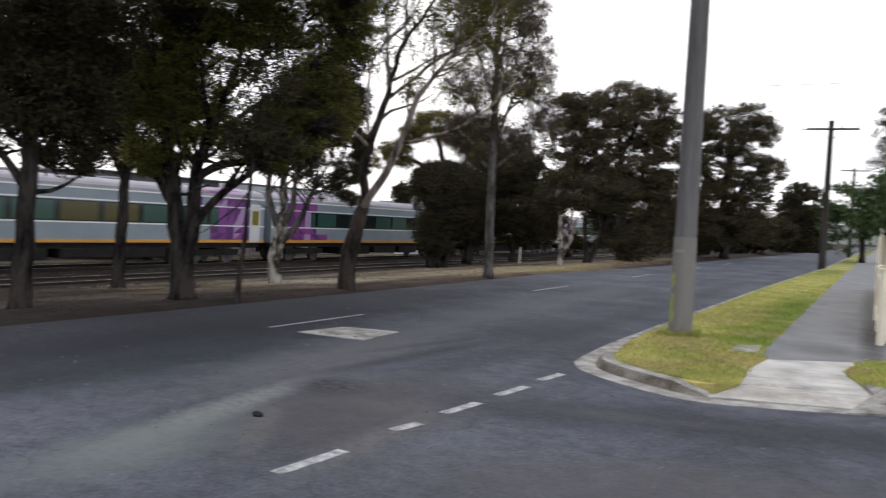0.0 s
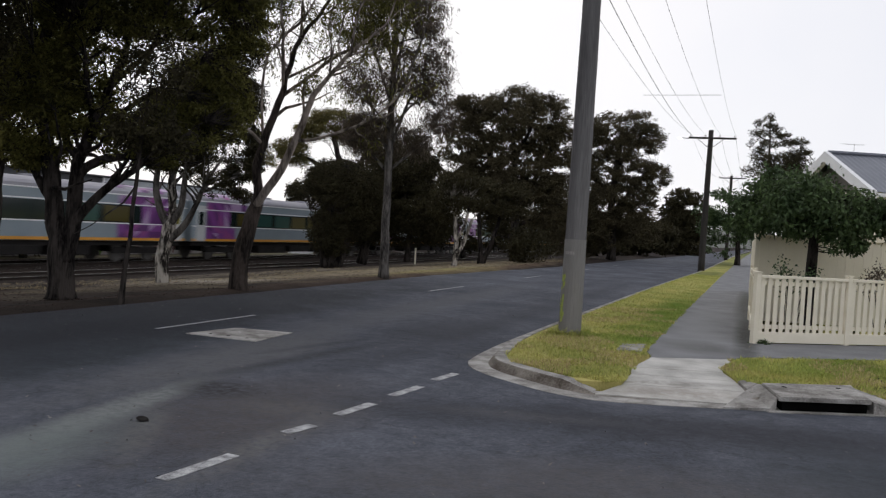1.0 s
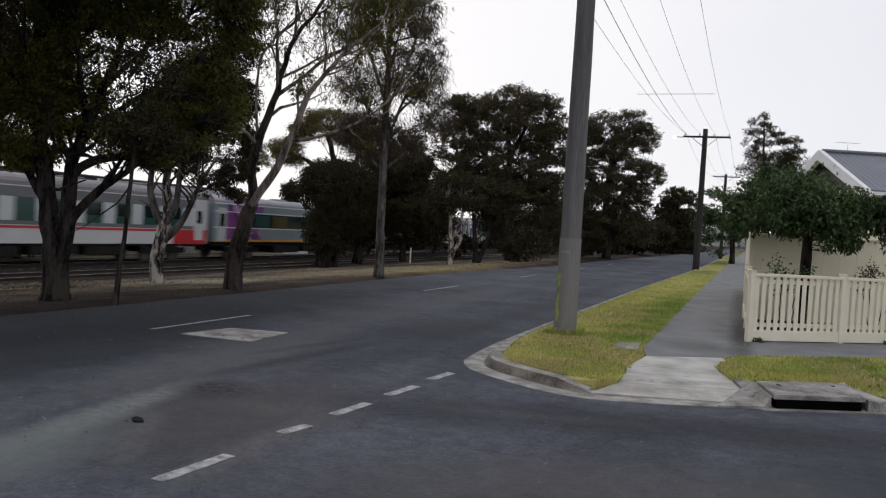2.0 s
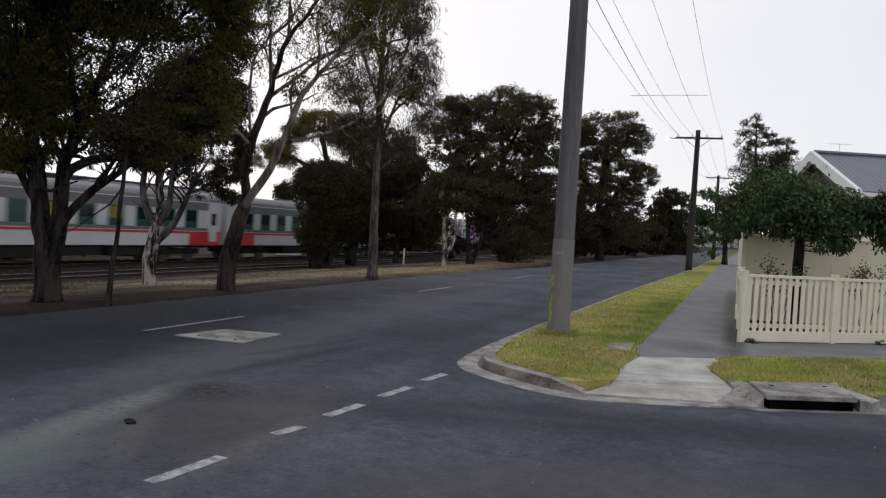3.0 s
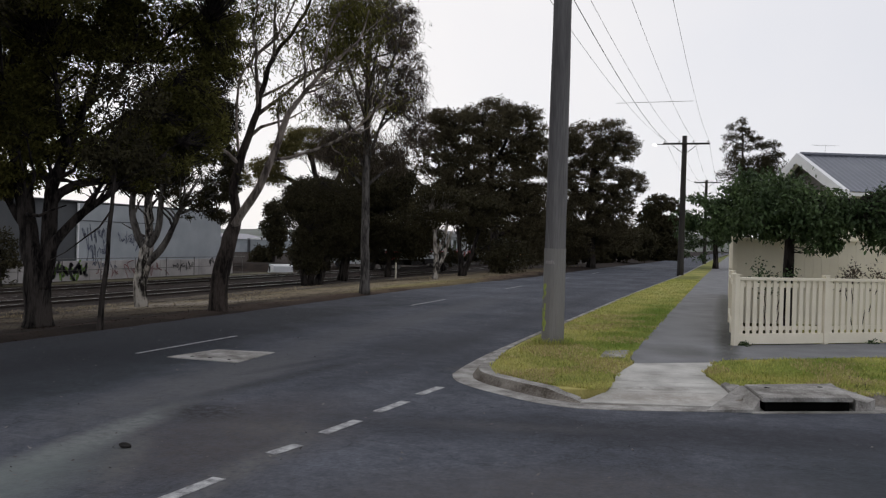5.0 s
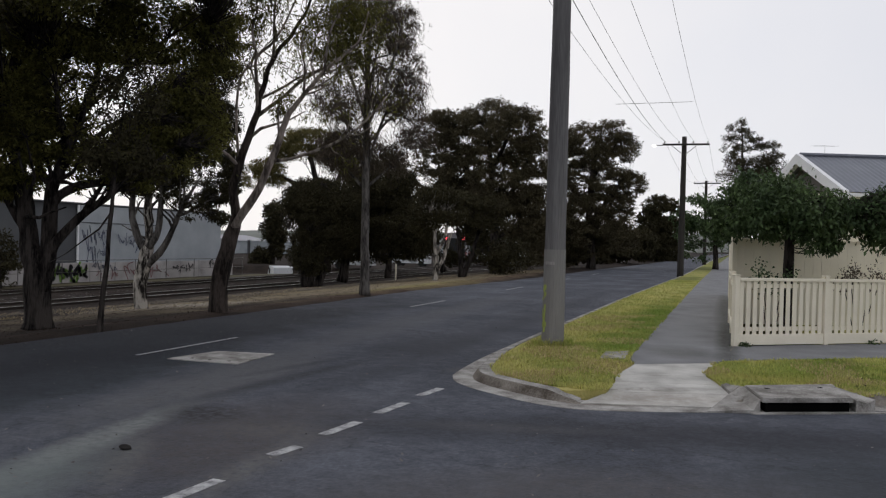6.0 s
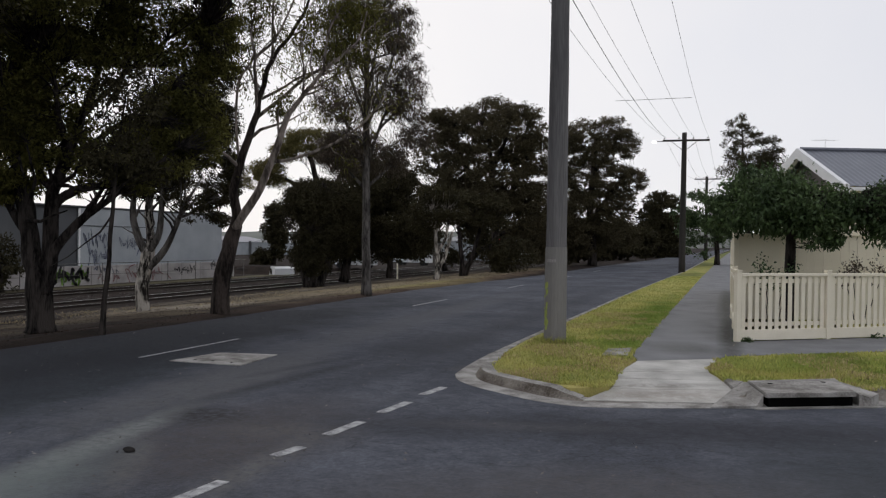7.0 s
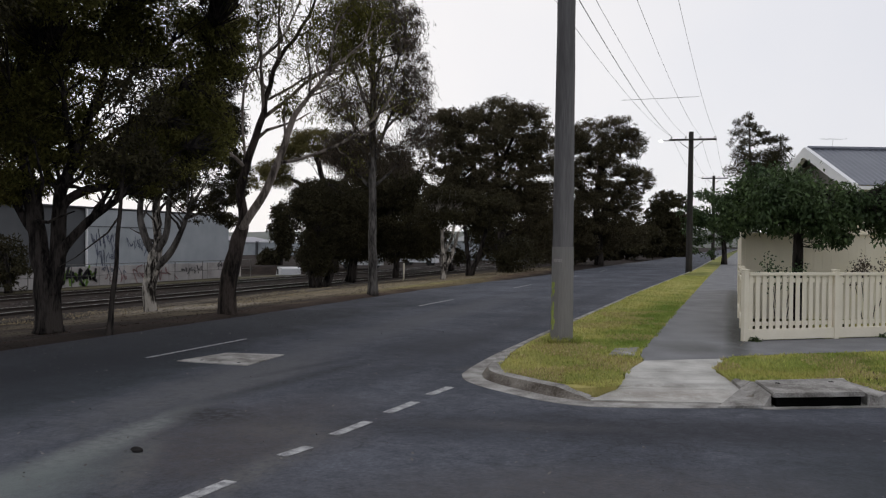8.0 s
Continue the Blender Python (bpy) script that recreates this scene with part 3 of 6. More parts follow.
nose = [tuple(p) for p in smooth_line(NOSE, 4)]
edge = [(p[0] + 0.13 * noise.noise(Vector((p[1] * 0.8, 0, 3))), p[1]) for p in smooth_line(LEFT_EDGE, 14)]
right = [tuple(p) for p in smooth_line(RIGHT_EDGE, 3)]
road = part("road", sheet(edge + right[:-1] + nose + [(40, -60)], 0.0, 0.12), ASPHALT)
tagged(road, "dark worn bluish asphalt road and side street", "road", kind="structure")


def strip_mark(name, x0, y0, x1, y1, width, material, label):
    d = Vector((x1 - x0, y1 - y0, 0))
    m = Matrix.Translation((x0, y0, 0)) @ Matrix.Rotation(math.atan2(-d.x, d.y), 4, "Z")
    ob = part(name, boxes(((-width / 2, 0, 0.001), (width / 2, d.length, 0.005))), material)
    ob.matrix_basis = m
    return tagged(ob, label, "road marking", name + "s", "structure")


for y0, y1, xa in ((4.2, 4.89, -3.34), (5.61, 5.94, -3.3), (6.39, 6.98, -3.245), (7.42, 8.04, -3.18), (8.47, 9.01, -3.13)):
    strip_mark("holding_line_dash", xa - 0.03, y0, xa + 0.03, y1, 0.108, LINE_WHITE, "worn white holding line dash across the side street")
for y0, y1 in ((-11.5, -9), (-1.0, 1.7), (9.55, 12.05), (20.2, 22.95), (30.0, 32.7), (40.5, 43.2), (51, 53.8)):
    strip_mark("centre_line_dash", -7.93 + 0.004 * y0, y0, -7.93 + 0.004 * y1, y1, 0.058, LINE_THIN, "thin faded white centre line dash on the road")

slab = part("road_slab", sheet([(-7.29, 9.44), (-7.13, 10.4), (-6.25, 10.57), (-6.17, 9.47)], 0.012, 0.05), CONCRETE_OLD)
tagged(slab, "square pale concrete service slab set in asphalt", "slab", kind="structure")
for k, (px, py) in enumerate(((-7.0, 9.62), (-6.72, 9.63), (-6.4, 9.62))):
    part("lifting_hole", tubed([(px, py, 0.008), (px, py, 0.015)], 0.025, 8), HOLLOW_BLACK, slab)


def offset(line, dist):
    """The polyline moved to its right-hand side."""
    out = []
    for i, p in enumerate(line):
        a, b = line[max(i - 1, 0)], line[min(i + 1, len(line) - 1)]
        d = Vector((b[0] - a[0], b[1] - a[1])).normalized()
        out.append((p[0] - d.y * dist, p[1] + d.x * dist))
    return out


kerb_line = right[:-1] + nose
rise = []
for x, y in kerb_line:
    # the kerb sinks to the gutter in front of the ramp
    sink = min(1, max(0, (-1.45 - x) / 0.5)) if x < -0.5 else min(1, max(0, (x - 0.2) / 0.25))
    rise.append(0.012 + 0.098 * (sink if y < 9.3 else 1))
wide = [0.62 + 0.38 * min(1, max(0, (12.5 - y) / 2.5)) for x, y in kerb_line]


def kerb_band(name, profile, material, parent=None):
    """One strip of the kerb's section, swept along its line."""
    bm = bmesh.new()
    rows = []
    for dist, z in profile:
        line = [(p[0] + (q[0] - p[0]) * w, p[1] + (q[1] - p[1]) * w) for p, q, w in zip(kerb_line, offset(kerb_line, dist), wide)]
        rows.append([bm.verts.new((p[0], p[1], z if z < 0.5 else rise[i] * z)) for i, p in enumerate(line)])
    for r0, r1 in zip(rows, rows[1:]):
        for k in range(len(kerb_line) - 1):
            bm.faces.new((r0[k], r0[k + 1], r1[k + 1], r1[k]))
    bmesh.ops.recalc_face_normals(bm, faces=bm.faces)
    for f in bm.faces:
        if f.normal.z < -0.2:
            f.normal_flip()
    return part(name, bm, material, parent)


kerb = kerb_band("kerb", ((-0.02, -0.05), (-0.02, 0.004), (0.24, 0.006)), CONCRETE_OLD)
tagged(kerb, "weathered concrete kerb and gutter round the corner", "kerb", kind="structure")
# the upright face is darker than the gutter and the top
kerb_band("kerb_face", ((0.24, 0.006), (0.3, 0.88), (0.315, 0.97)), KERB_DARK, kerb)
kerb_band("kerb_top", ((0.315, 0.97), (0.34, 1.02), (0.47, 1.03), (0.47, -0.1)), CONCRETE_OLD, kerb)

inner = [(p[0] + (q[0] - p[0]) * w, p[1] + (q[1] - p[1]) * w) for p, q, w in zip(kerb_line, offset(kerb_line, 0.45), wide)]
PATH_W = -1.25
fence_dir = Vector((1.57, 1.16, 0)).normalized()
left_inner = [p for p in inner if p[1] > 9.0 and p[0] < -1.58]
verge = part("verge_lawn", sheet(left_inner[::1] + [(-1.42, 9.1), (-1.23, 9.36), (-1.24, 10.0), (-1.27, 10.48), (-1.14, 11.45), (-1.27, 12.2), (PATH_W, 20), (-1.1, 44), (-0.6, 100), (0.8, 200), (4.5, 420)], 0.1, 0.15), GRASS)
tagged(verge, "yellowing mown grass verge beside the kerb", "lawn", kind="structure")
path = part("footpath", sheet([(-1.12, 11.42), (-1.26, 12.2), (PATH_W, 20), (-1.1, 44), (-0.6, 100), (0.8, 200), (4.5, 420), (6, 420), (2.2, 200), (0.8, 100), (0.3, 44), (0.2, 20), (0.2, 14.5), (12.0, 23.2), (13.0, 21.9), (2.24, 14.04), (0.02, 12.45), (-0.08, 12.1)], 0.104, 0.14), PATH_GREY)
tagged(path, "grey asphalt footpath beside the fence", "footpath", kind="structure")
part("joint", sheet([(0.195, 14.42), (0.21, 14.42), (0.15, 13.75), (0.135, 13.75)], 0.1075, 0.02), KERB_DARK, path, "dark open joint")
ramp = tagged(thing("kerb_ramp", Matrix(), "pale concrete pram ramp sloping to the gutter", "ramp"), kind="structure")
ROWS_OF_RAMP = (((-1.42, 8.78), (0.2, 9.24), 0.02), ((-1.22, 9.46), (0.1, 9.9), 0.045), ((-1.22, 10.08), (0.0, 10.42), 0.07), ((-1.25, 10.5), (-0.18, 10.9), 0.09), ((-1.12, 11.42), (-0.08, 12.1), 0.109))
for (la, ra, za), (lb, rb, zb) in zip(ROWS_OF_RAMP, ROWS_OF_RAMP[1:]):
    bm = bmesh.new()
    g = 0.008
    top = [bm.verts.new(v) for v in ((la[0], la[1] + g, za), (ra[0], ra[1] + g, za), (rb[0], rb[1] - g, zb), (lb[0], lb[1] - g, zb))]
    low_v = [bm.verts.new(v.co - Vector((0, 0, 0.12))) for v in top]
    bm.faces.new(top)
    for k in range(4):
        bm.faces.new((top[k], low_v[k], low_v[(k + 1) % 4], top[(k + 1) % 4]))
    part("slab", bm, CONCRETE, ramp)
right_inner = [p for p in inner if p[0] > 1.62 and p[0] < 30]
lawn = part("corner_lawn", sheet([(-0.08, 12.06), (-0.19, 11.05), (0.0, 10.34), (0.26, 9.96), (1.26, 10.56), (1.5, 10.05)] + right_inner + [(30, 34), (13.1, 21.95), (2.24, 14.0), (0.04, 12.42)], 0.1, 0.15), GRASS)
tagged(lawn, "green and yellow mown grass strip beside the drain", "lawn", kind="structure")
yard = part("front_yard_lawn", sheet([(0.1, 14.5), (12.0, 23.3), (60, 58), (60, 300), (5, 300), (1.0, 100), (0.3, 44), (0.15, 20)], 0.09, 0.15), GRASS)
tagged(yard, "front yard grass behind the picket fence", "lawn", kind="structure")

cover = part("service_cover", sheet([(-1.64, 11.75), (-1.66, 12.45), (-1.33, 12.72), (-1.3, 11.85)], 0.126, 0.07), CONCRETE_OLD)
tagged(cover, "small weathered concrete service pit cover in grass", "pit cover")

# storm drain
drain = thing("storm_drain", Matrix(), "concrete side entry storm drain with a dark slot", "drain")
LID = [(0.43, 9.17), (1.35, 9.63), (1.25, 10.57), (0.26, 9.98)]
lid_mid = Vector((sum(p[0] for p in LID) / 4, sum(p[1] for p in LID) / 4))
inset = [tuple(lid_mid + (Vector(p) - lid_mid) * 0.93) for p in LID]
bm = sheet(LID, 0.158, 0.046)
bmesh.ops.bevel(bm, geom=[e for e in bm.edges if len(e.link_faces) == 2 and e.calc_face_angle() > 0.7], offset=0.01, segments=2, affect="EDGES")
part("lid", bm, CONCRETE_OLD, drain, "weathered concrete lid")
for px, py in ((0.5, 9.86), (1.08, 10.2)):
    part("lifting_hole", tubed([(px, py, 0.15), (px, py, 0.161)], 0.03, 10), HOLLOW_BLACK, drain)
# solid block whose black colour gives the slot its shade
part("pit_shade_block", sheet(inset, 0.111, 0.7), HOLLOW_BLACK, drain, "near black block for the shade under the lid")

part("front_lip", sheet([(0.3, 9.12), (1.75, 9.85), (1.785, 9.78), (0.335, 9.05)], 0.012, 0.1), CONCRETE_OLD, drain)


def wing(top, name, material):
    """A sloping slab from its top corners down into the ground."""
    bm = bmesh.new()
    vs = [bm.verts.new(v) for v in top]
    bm.faces.new(vs)
    lo = [bm.verts.new((v.co.x, v.co.y, -0.1)) for v in vs]
    for k in range(len(vs)):
        bm.faces.new((vs[k], lo[k], lo[(k + 1) % len(vs)], vs[(k + 1) % len(vs)]))
    bmesh.ops.triangulate(bm, faces=bm.faces[:1])
    bmesh.ops.recalc_face_normals(bm, faces=bm.faces)
    return part(name, bm, material, drain)


wing([(-0.12, 8.95, 0.018), (0.34, 9.12, 0.035), (0.405, 9.2, 0.135), (0.25, 9.93, 0.15), (0.21, 10.02, 0.13), (0.11, 9.86, 0.075)], "wing_wall", CONCRETE_OLD)
wing([(0.12, 9.9, 0.08), (0.21, 10.04, 0.135), (0.22, 10.1, 0.128), (0.02, 10.36, 0.112), (0.01, 10.3, 0.1)], "wing_slab", CONCRETE_OLD)
wing([(1.375, 9.645, 0.135), (1.5, 9.72, 0.1), (1.6, 9.9, 0.118), (1.48, 10.1, 0.125), (1.28, 10.5, 0.135)], "wing_wall", CONCRETE_OLD)

# ---------- railway ----------
for track_x in (-25.0, -30.4):
    tr = thing("railway_track", Matrix.Translation((track_x, 0, -0.95)), "rusty railway track on pale ballast", "railway track", "railway tracks", "structure")
    bm = bmesh.new()
    prof = [(-2.5, -0.32), (-1.75, -0.24), (1.75, -0.24), (2.5, -0.32)]
    r0, r1 = [[bm.verts.new((x, y, z)) for x, z in prof] for y in (-60, 330)]
    for k in range(3):
        bm.faces.new((r0[k], r0[k + 1], r1[k + 1], r1[k]))
    part("ballast", bm, BALLAST, tr)
    for sx in (-0.8, 0.8):
        part("rail", boxes(((sx - 0.07, -60, -0.2), (sx + 0.07, 330, -0.16)), ((sx - 0.015, -60, -0.16), (sx + 0.015, 330, -0.045)), ((sx - 0.036, -60, -0.045), (sx + 0.036, 330, -0.003))), RAIL, tr)
        part("railhead", boxes(((sx - 0.03, -60, -0.003), (sx + 0.03, 330, 0.0))), RAILHEAD, tr, "polished running surface")
    sl = bpy.data.meshes.new("sleeper")
    sb = boxes(((-1.3, -0.12, -0.33), (1.3, 0.12, -0.19)), bevel=0.01)
    sb.to_mesh(sl)
    sb.free()
    sl.materials.append(SLEEPER)
    for k in range(110):
        ob = new("sleeper", sl)
        ob.parent = tr
        ob.location = (random.uniform(-0.03, 0.03), 5 + 0.68 * k, random.uniform(-0.01, 0.01))


def pebbles(name, n, x0, x1, y0, y1, zf, size, material, label, seed):
    r = np.random.default_rng(seed)
    c = np.stack([r.uniform(x0, x1, n), y0 + (y1 - y0) * r.uniform(0, 1, n) ** 1.4], 1)
    pts = np.array([(x, y, zf(x, y)) for x, y in c])
    s = size * r.uniform(0.5, 1.4, (n, 1))
    a = r.uniform(0, 6.283, n)
    u = np.stack([np.cos(a), np.sin(a), r.uniform(-0.3, 0.6, n)], 1) * s
    v = np.stack([-np.sin(a), np.cos(a), r.uniform(-0.3, 0.6, n)], 1) * s * 0.7
    ob = quads(name, np.stack([pts - u, pts - v + (0, 0, 0.3 * size), pts + u + (0, 0, 0.3 * size), pts + v], 1), material)
    return tagged(ob, label, name.replace("_", " "), kind="stuff")


pebbles("ballast_stones", 9000, -33, -22.6, 12, 75, lambda x, y: -1.17 if abs(abs(x + 27.7) - 2.7) < 1.7 else -1.06, 0.05, STONES, "grey broken ballast stones beside the rails", 3)
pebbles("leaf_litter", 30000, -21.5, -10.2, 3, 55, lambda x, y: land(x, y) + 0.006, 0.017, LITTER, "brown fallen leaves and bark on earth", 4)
pebbles("road_litter", 1900, -10.2, 3, 2.5, 24, lambda x, y: 0.008 if y < 8 or x < -3.5 else -0.05, 0.013, STONES, "small pale grit and leaf scraps on asphalt", 7)


def tufts(name, n, inside, size, material, label, seed, z):
    """Short grass blades scattered where inside(x, y) holds."""
    r = np.random.default_rng(seed)
    out = []
    x0, x1, y0, y1 = inside[0]
    while len(out) < n:
        x, y = r.uniform(x0, x1), y0 + (y1 - y0) * r.uniform() ** 1.7
        if inside[1](x + 0.07 * noise.noise(Vector((x * 6, y * 6, 1))), y + 0.07 * noise.noise(Vector((x * 6, y * 6, 8)))) and noise.noise(Vector((x * inside[2], y * inside[2], 5))) > inside[3]:
            out.append((x, y, z(x, y)))
    p = np.array(out)
    a = r.uniform(0, 6.283, n)
    ln = size * r.uniform(0.5, 1.3, (n, 1))
    tip = p + np.stack([np.cos(a) * 0.6, np.sin(a) * 0.6, r.uniform(0.5, 1.0, n)], 1) * ln
    w = np.stack([-np.sin(a), np.cos(a), np.zeros(n)], 1) * 0.006
    mid = (p + tip) / 2
    return tagged(quads(name, np.stack([p - w, p + w, mid + w * 1.2, tip], 1), material), label, "grass", kind="stuff")


def inside_poly(poly):
    def test(x, y):
        hit = False
        for (x0, y0), (x1, y1) in zip(poly, poly[1:] + poly[:1]):
            if (y0 > y) != (y1 > y) and x < (x1 - x0) * (y - y0) / (y1 - y0) + x0:
                hit = not hit
        return hit
    return test


verge_poly = [(-2.85, 10.2), (-2.6, 9.65), (-2.1, 9.3), (-1.75, 9.22), (-1.36, 9.08), (-1.18, 9.34), (-1.2, 10.0), (-1.22, 10.48), (-1.14, 11.45), (-1.25, 12.2), (-1.12, 44), (-2.55, 44), (-2.95, 26), (-3.05, 12)]
lawn_poly = [(-0.1, 12.0), (-0.21, 11.05), (-0.02, 10.36), (0.24, 10.02), (1.27, 10.6), (1.5, 10.08), (4, 12.3), (5.5, 16), (2.24, 13.98), (0.05, 12.42)]
in_verge, in_lawn = inside_poly(verge_poly), inside_poly(lawn_poly)
tufts("verge_grass", 42000, ((-3, -1, 8.9, 44), in_verge, 0.9, -0.6), 0.05, BLADE, "short yellow green grass blades on the verge", 11, lambda x, y: 0.1)
tufts("dry_verge_grass", 9000, ((-3, -1, 8.9, 20), in_verge, 1.1, 0.05), 0.05, DRY_BLADE, "straw coloured dry grass patches on the verge", 12, lambda x, y: 0.1)
tufts("lawn_grass", 15000, ((-0.3, 5, 10, 16), in_lawn, 0.9, -0.6), 0.055, BLADE, "green grass blades on the corner strip", 13, lambda x, y: 0.1)
tufts("dry_lawn_grass", 4000, ((-0.3, 5, 10, 13), in_lawn, 1.1, 0.1), 0.05, DRY_BLADE, "straw coloured grass at the drain's edge", 14, lambda x, y: 0.1)
tufts("dry_railway_grass", 5000, ((-22.6, -11, 16, 75), lambda x, y: x < -10.9 - 7 * max(0, 1 - y / 32), 0.25, 0.0), 0.07, DULL_BLADE, "sparse straw coloured grass on the railway verge", 15, land)
tufts("pole_weeds", 700, ((-2.95, -2.2, 12.6, 13.5), lambda x, y: (x + 2.58) ** 2 + (y - 13.05) ** 2 < 0.1, 0.9, -2), 0.14, BLADE, "taller grass tufts round the pole's foot", 16, lambda x, y: 0.1)

stone = thing("road_debris", pose(-4.47, 5.29, 0, 0, 0, 25), "small dark clod of debris on the road", "debris")
bm = bmesh.new()
bmesh.ops.create_icosphere(bm, subdivisions=2, radius=0.034)
for v in bm.verts:
    v.co *= 1 + 0.5 * noise.noise(v.co * 25)
    v.co.x *= 1.5
    v.co.z = max(v.co.z * 0.7 + 0.02, 0.001)
part("clod", bm, UNDER, stone)

# ---------- power poles and wires ----------


def power_pole(m, height, r0, r1, material, label, group, arms, near=False):
    root = thing("power_pole", m, label, "power pole", group)
    part("pole", tube(bmesh.new(), [(0, 0, height * k / 12 - (0.3 if k == 0 else 0)) for k in range(13)], [r0 + (r1 - r0) * k / 12 for k in range(13)], 20, 0.05), material, root, smooth=True)
    for z, half, skew in arms:
        arm = part("crossarm", boxes(((-half + skew, -0.19 - r1, z - 0.055), (half + skew, -0.09 - r1, z + 0.055)), bevel=0.008), material, root)
        for k in range(4):
            x = skew - half * 0.92 + 2 * half * 0.92 * k / 3
            ins = tube(bmesh.new(), [(x, -0.14 - r1, z + q) for q in (0.05, 0.1, 0.105, 0.15, 0.155, 0.19)], [0.02, 0.02, 0.045, 0.04, 0.03, 0.025], 10)
            part("insulator", ins, CERAMIC, arm)
        for s in (-1, 1):
            part("brace", tubed([(s * 0.05, -r1 - 0.03, z - 0.6), (s * half * 0.55, -0.13 - r1, z - 0.05)], 0.018, 6), STEEL, root)
    return root


near_pole = power_pole(pose(-2.59, 13.05, 0.1, 0, 0.2, 0), 7.6, 0.178, 0.132, POLE, "grey weathered timber power pole on the grass verge", "power poles", ((6.65, 1.35, 0.1),))
part("sheath", tube(bmesh.new(), [(0, 0, 0.04), (0, 0, 1.55)], [0.182, 0.174], 20, 0.0, False), SHEATH, near_pole, "pale metal sheath plate wrapped round the pole")
for k in range(4):
    a = radians(-125 + 13 * k)
    part("number_tag", boxes(((-0.014, -0.004, -0.025), (0.014, 0.004, 0.025))), CERAMIC, near_pole, "small plain tag").matrix_basis = Matrix.Translation((0.181 * math.cos(a), 0.181 * math.sin(a), 1.33)) @ Matrix.Rotation(a + math.pi / 2, 4, "Z")
bm = bmesh.new()
for k in range(26):
    a, z = radians(-138 + random.uniform(-16, 16)), random.uniform(0.25, 1.0)
    r = 0.1835
    w, hgt = radians(random.uniform(3, 8)), random.uniform(0.02, 0.07)
    bm.faces.new([bm.verts.new((r * math.cos(b), r * math.sin(b), q)) for b, q in ((a - w, z - hgt), (a + w, z - hgt * 0.7), (a + w * 0.8, z + hgt), (a - w * 0.7, z + hgt * 0.8))])
tagged(part("paint_mark", bm, MARK, near_pole, "patchy yellow green paint down the side"), kind="stuff")
pole_b = power_pole(pose(-2.45, 51.0, 0.0, 0, 0.3, 2), 8.5, 0.2, 0.14, POLE_DARK, "dark timber power pole with a crossarm and lamp", "power poles", ((8.0, 1.35, 0.1),))
lamp_arm = part("lamp_arm", tubed([(-1.2, -0.3, 7.95), (-1.7, -0.35, 7.96)], 0.025, 8), STEEL, pole_b)
part("lamp_lens", tube(bmesh.new(), [(-1.62, -0.35, 7.9), (-1.75, -0.35, 7.93), (-1.86, -0.35, 7.93)], [0.05, 0.09, 0.04], 10), LAMP_ON, pole_b, "small lit lamp")
power_pole(pose(-2.0, 93.6, 0.0, 0, 0, 2), 9.3, 0.2, 0.14, POLE_DARK, "dark timber power pole with a crossarm farther along", "power poles", ((9.0, 1.4, 0.1),))
power_pole(pose(-1.2, 140, 0.0, 0, 0, 2), 9.5, 0.2, 0.14, POLE_DARK, "dark timber power pole with a crossarm farther along", "power poles", ((9.2, 1.4, 0.1),))


def wire(a, b, sag, r=0.007, label="dark sagging overhead power cable"):
    a, b = Vector(a), Vector(b)
    pts = [a.lerp(b, t) - Vector((0, 0, 4 * sag * t * (1 - t))) for t in (k / 16 for k in range(17))]
    return tagged(part("power_cable", tubed(pts, r, 6), WIRE), label, "power cable", "power cables")


for k in range(4):
    xo = -1.14 + 0.827 * k
    wire((-2.5 + xo, 12.8, 6.95), (-2.35 + xo, 50.7, 8.2), 0.5, 0.005)
    wire((-2.35 + xo, 50.7, 8.2), (-1.9 + xo, 93.3, 9.2), 0.9)
    wire((-1.9 + xo, 93.3, 9.2), (-1.1 + xo, 139.7, 9.4), 0.9)
    wire((-2.5 + xo, 12.8, 6.95), (-2.7 + xo, -30, 7.2), 0.5)
wire((-3.1, 12.8, 6.95), (-3.49, 50.7, 8.2), 0.45, 0.009)
tagged(part("wire_spreader", tubed([(-3.9, 30.5, 7.02), (-1.2, 30.5, 7.02)], 0.008, 6), STEEL), "thin bar spreading the overhead cables", "wire spreader")

# ---------- picket fence, tall fence, house ----------
FENCE_M = Matrix.Translation((0.13, 14.42, 0.1)) @ Matrix.Rotation(math.atan2(fence_dir.y, fence_dir.x), 4, "Z")
fence = thing("picket_fence", FENCE_M, "cream painted timber picket fence with capped posts", "fence")
SIDE_M = FENCE_M.inverted() @ Matrix.Translation((0.21, 14.48, 0.1)) @ Matrix.Rotation(radians(90.5), 4, "Z")
picket = bpy.data.meshes.new("picket")
pb = boxes(((-0.041, -0.009, 0.12), (0.041, 0.009, 1.12)), bevel=0.004)
pb.to_mesh(picket)
pb.free()
picket.materials.append(CREAM)
post_mesh = bpy.data.meshes.new("post")
pb = boxes(((-0.046, -0.046, -0.2), (0.046, 0.046, 1.185)), ((-0.056, -0.056, 1.185), (0.056, 0.056, 1.205)), bevel=0.006)
pb.to_mesh(post_mesh)
pb.free()
post_mesh.materials.append(CREAM)


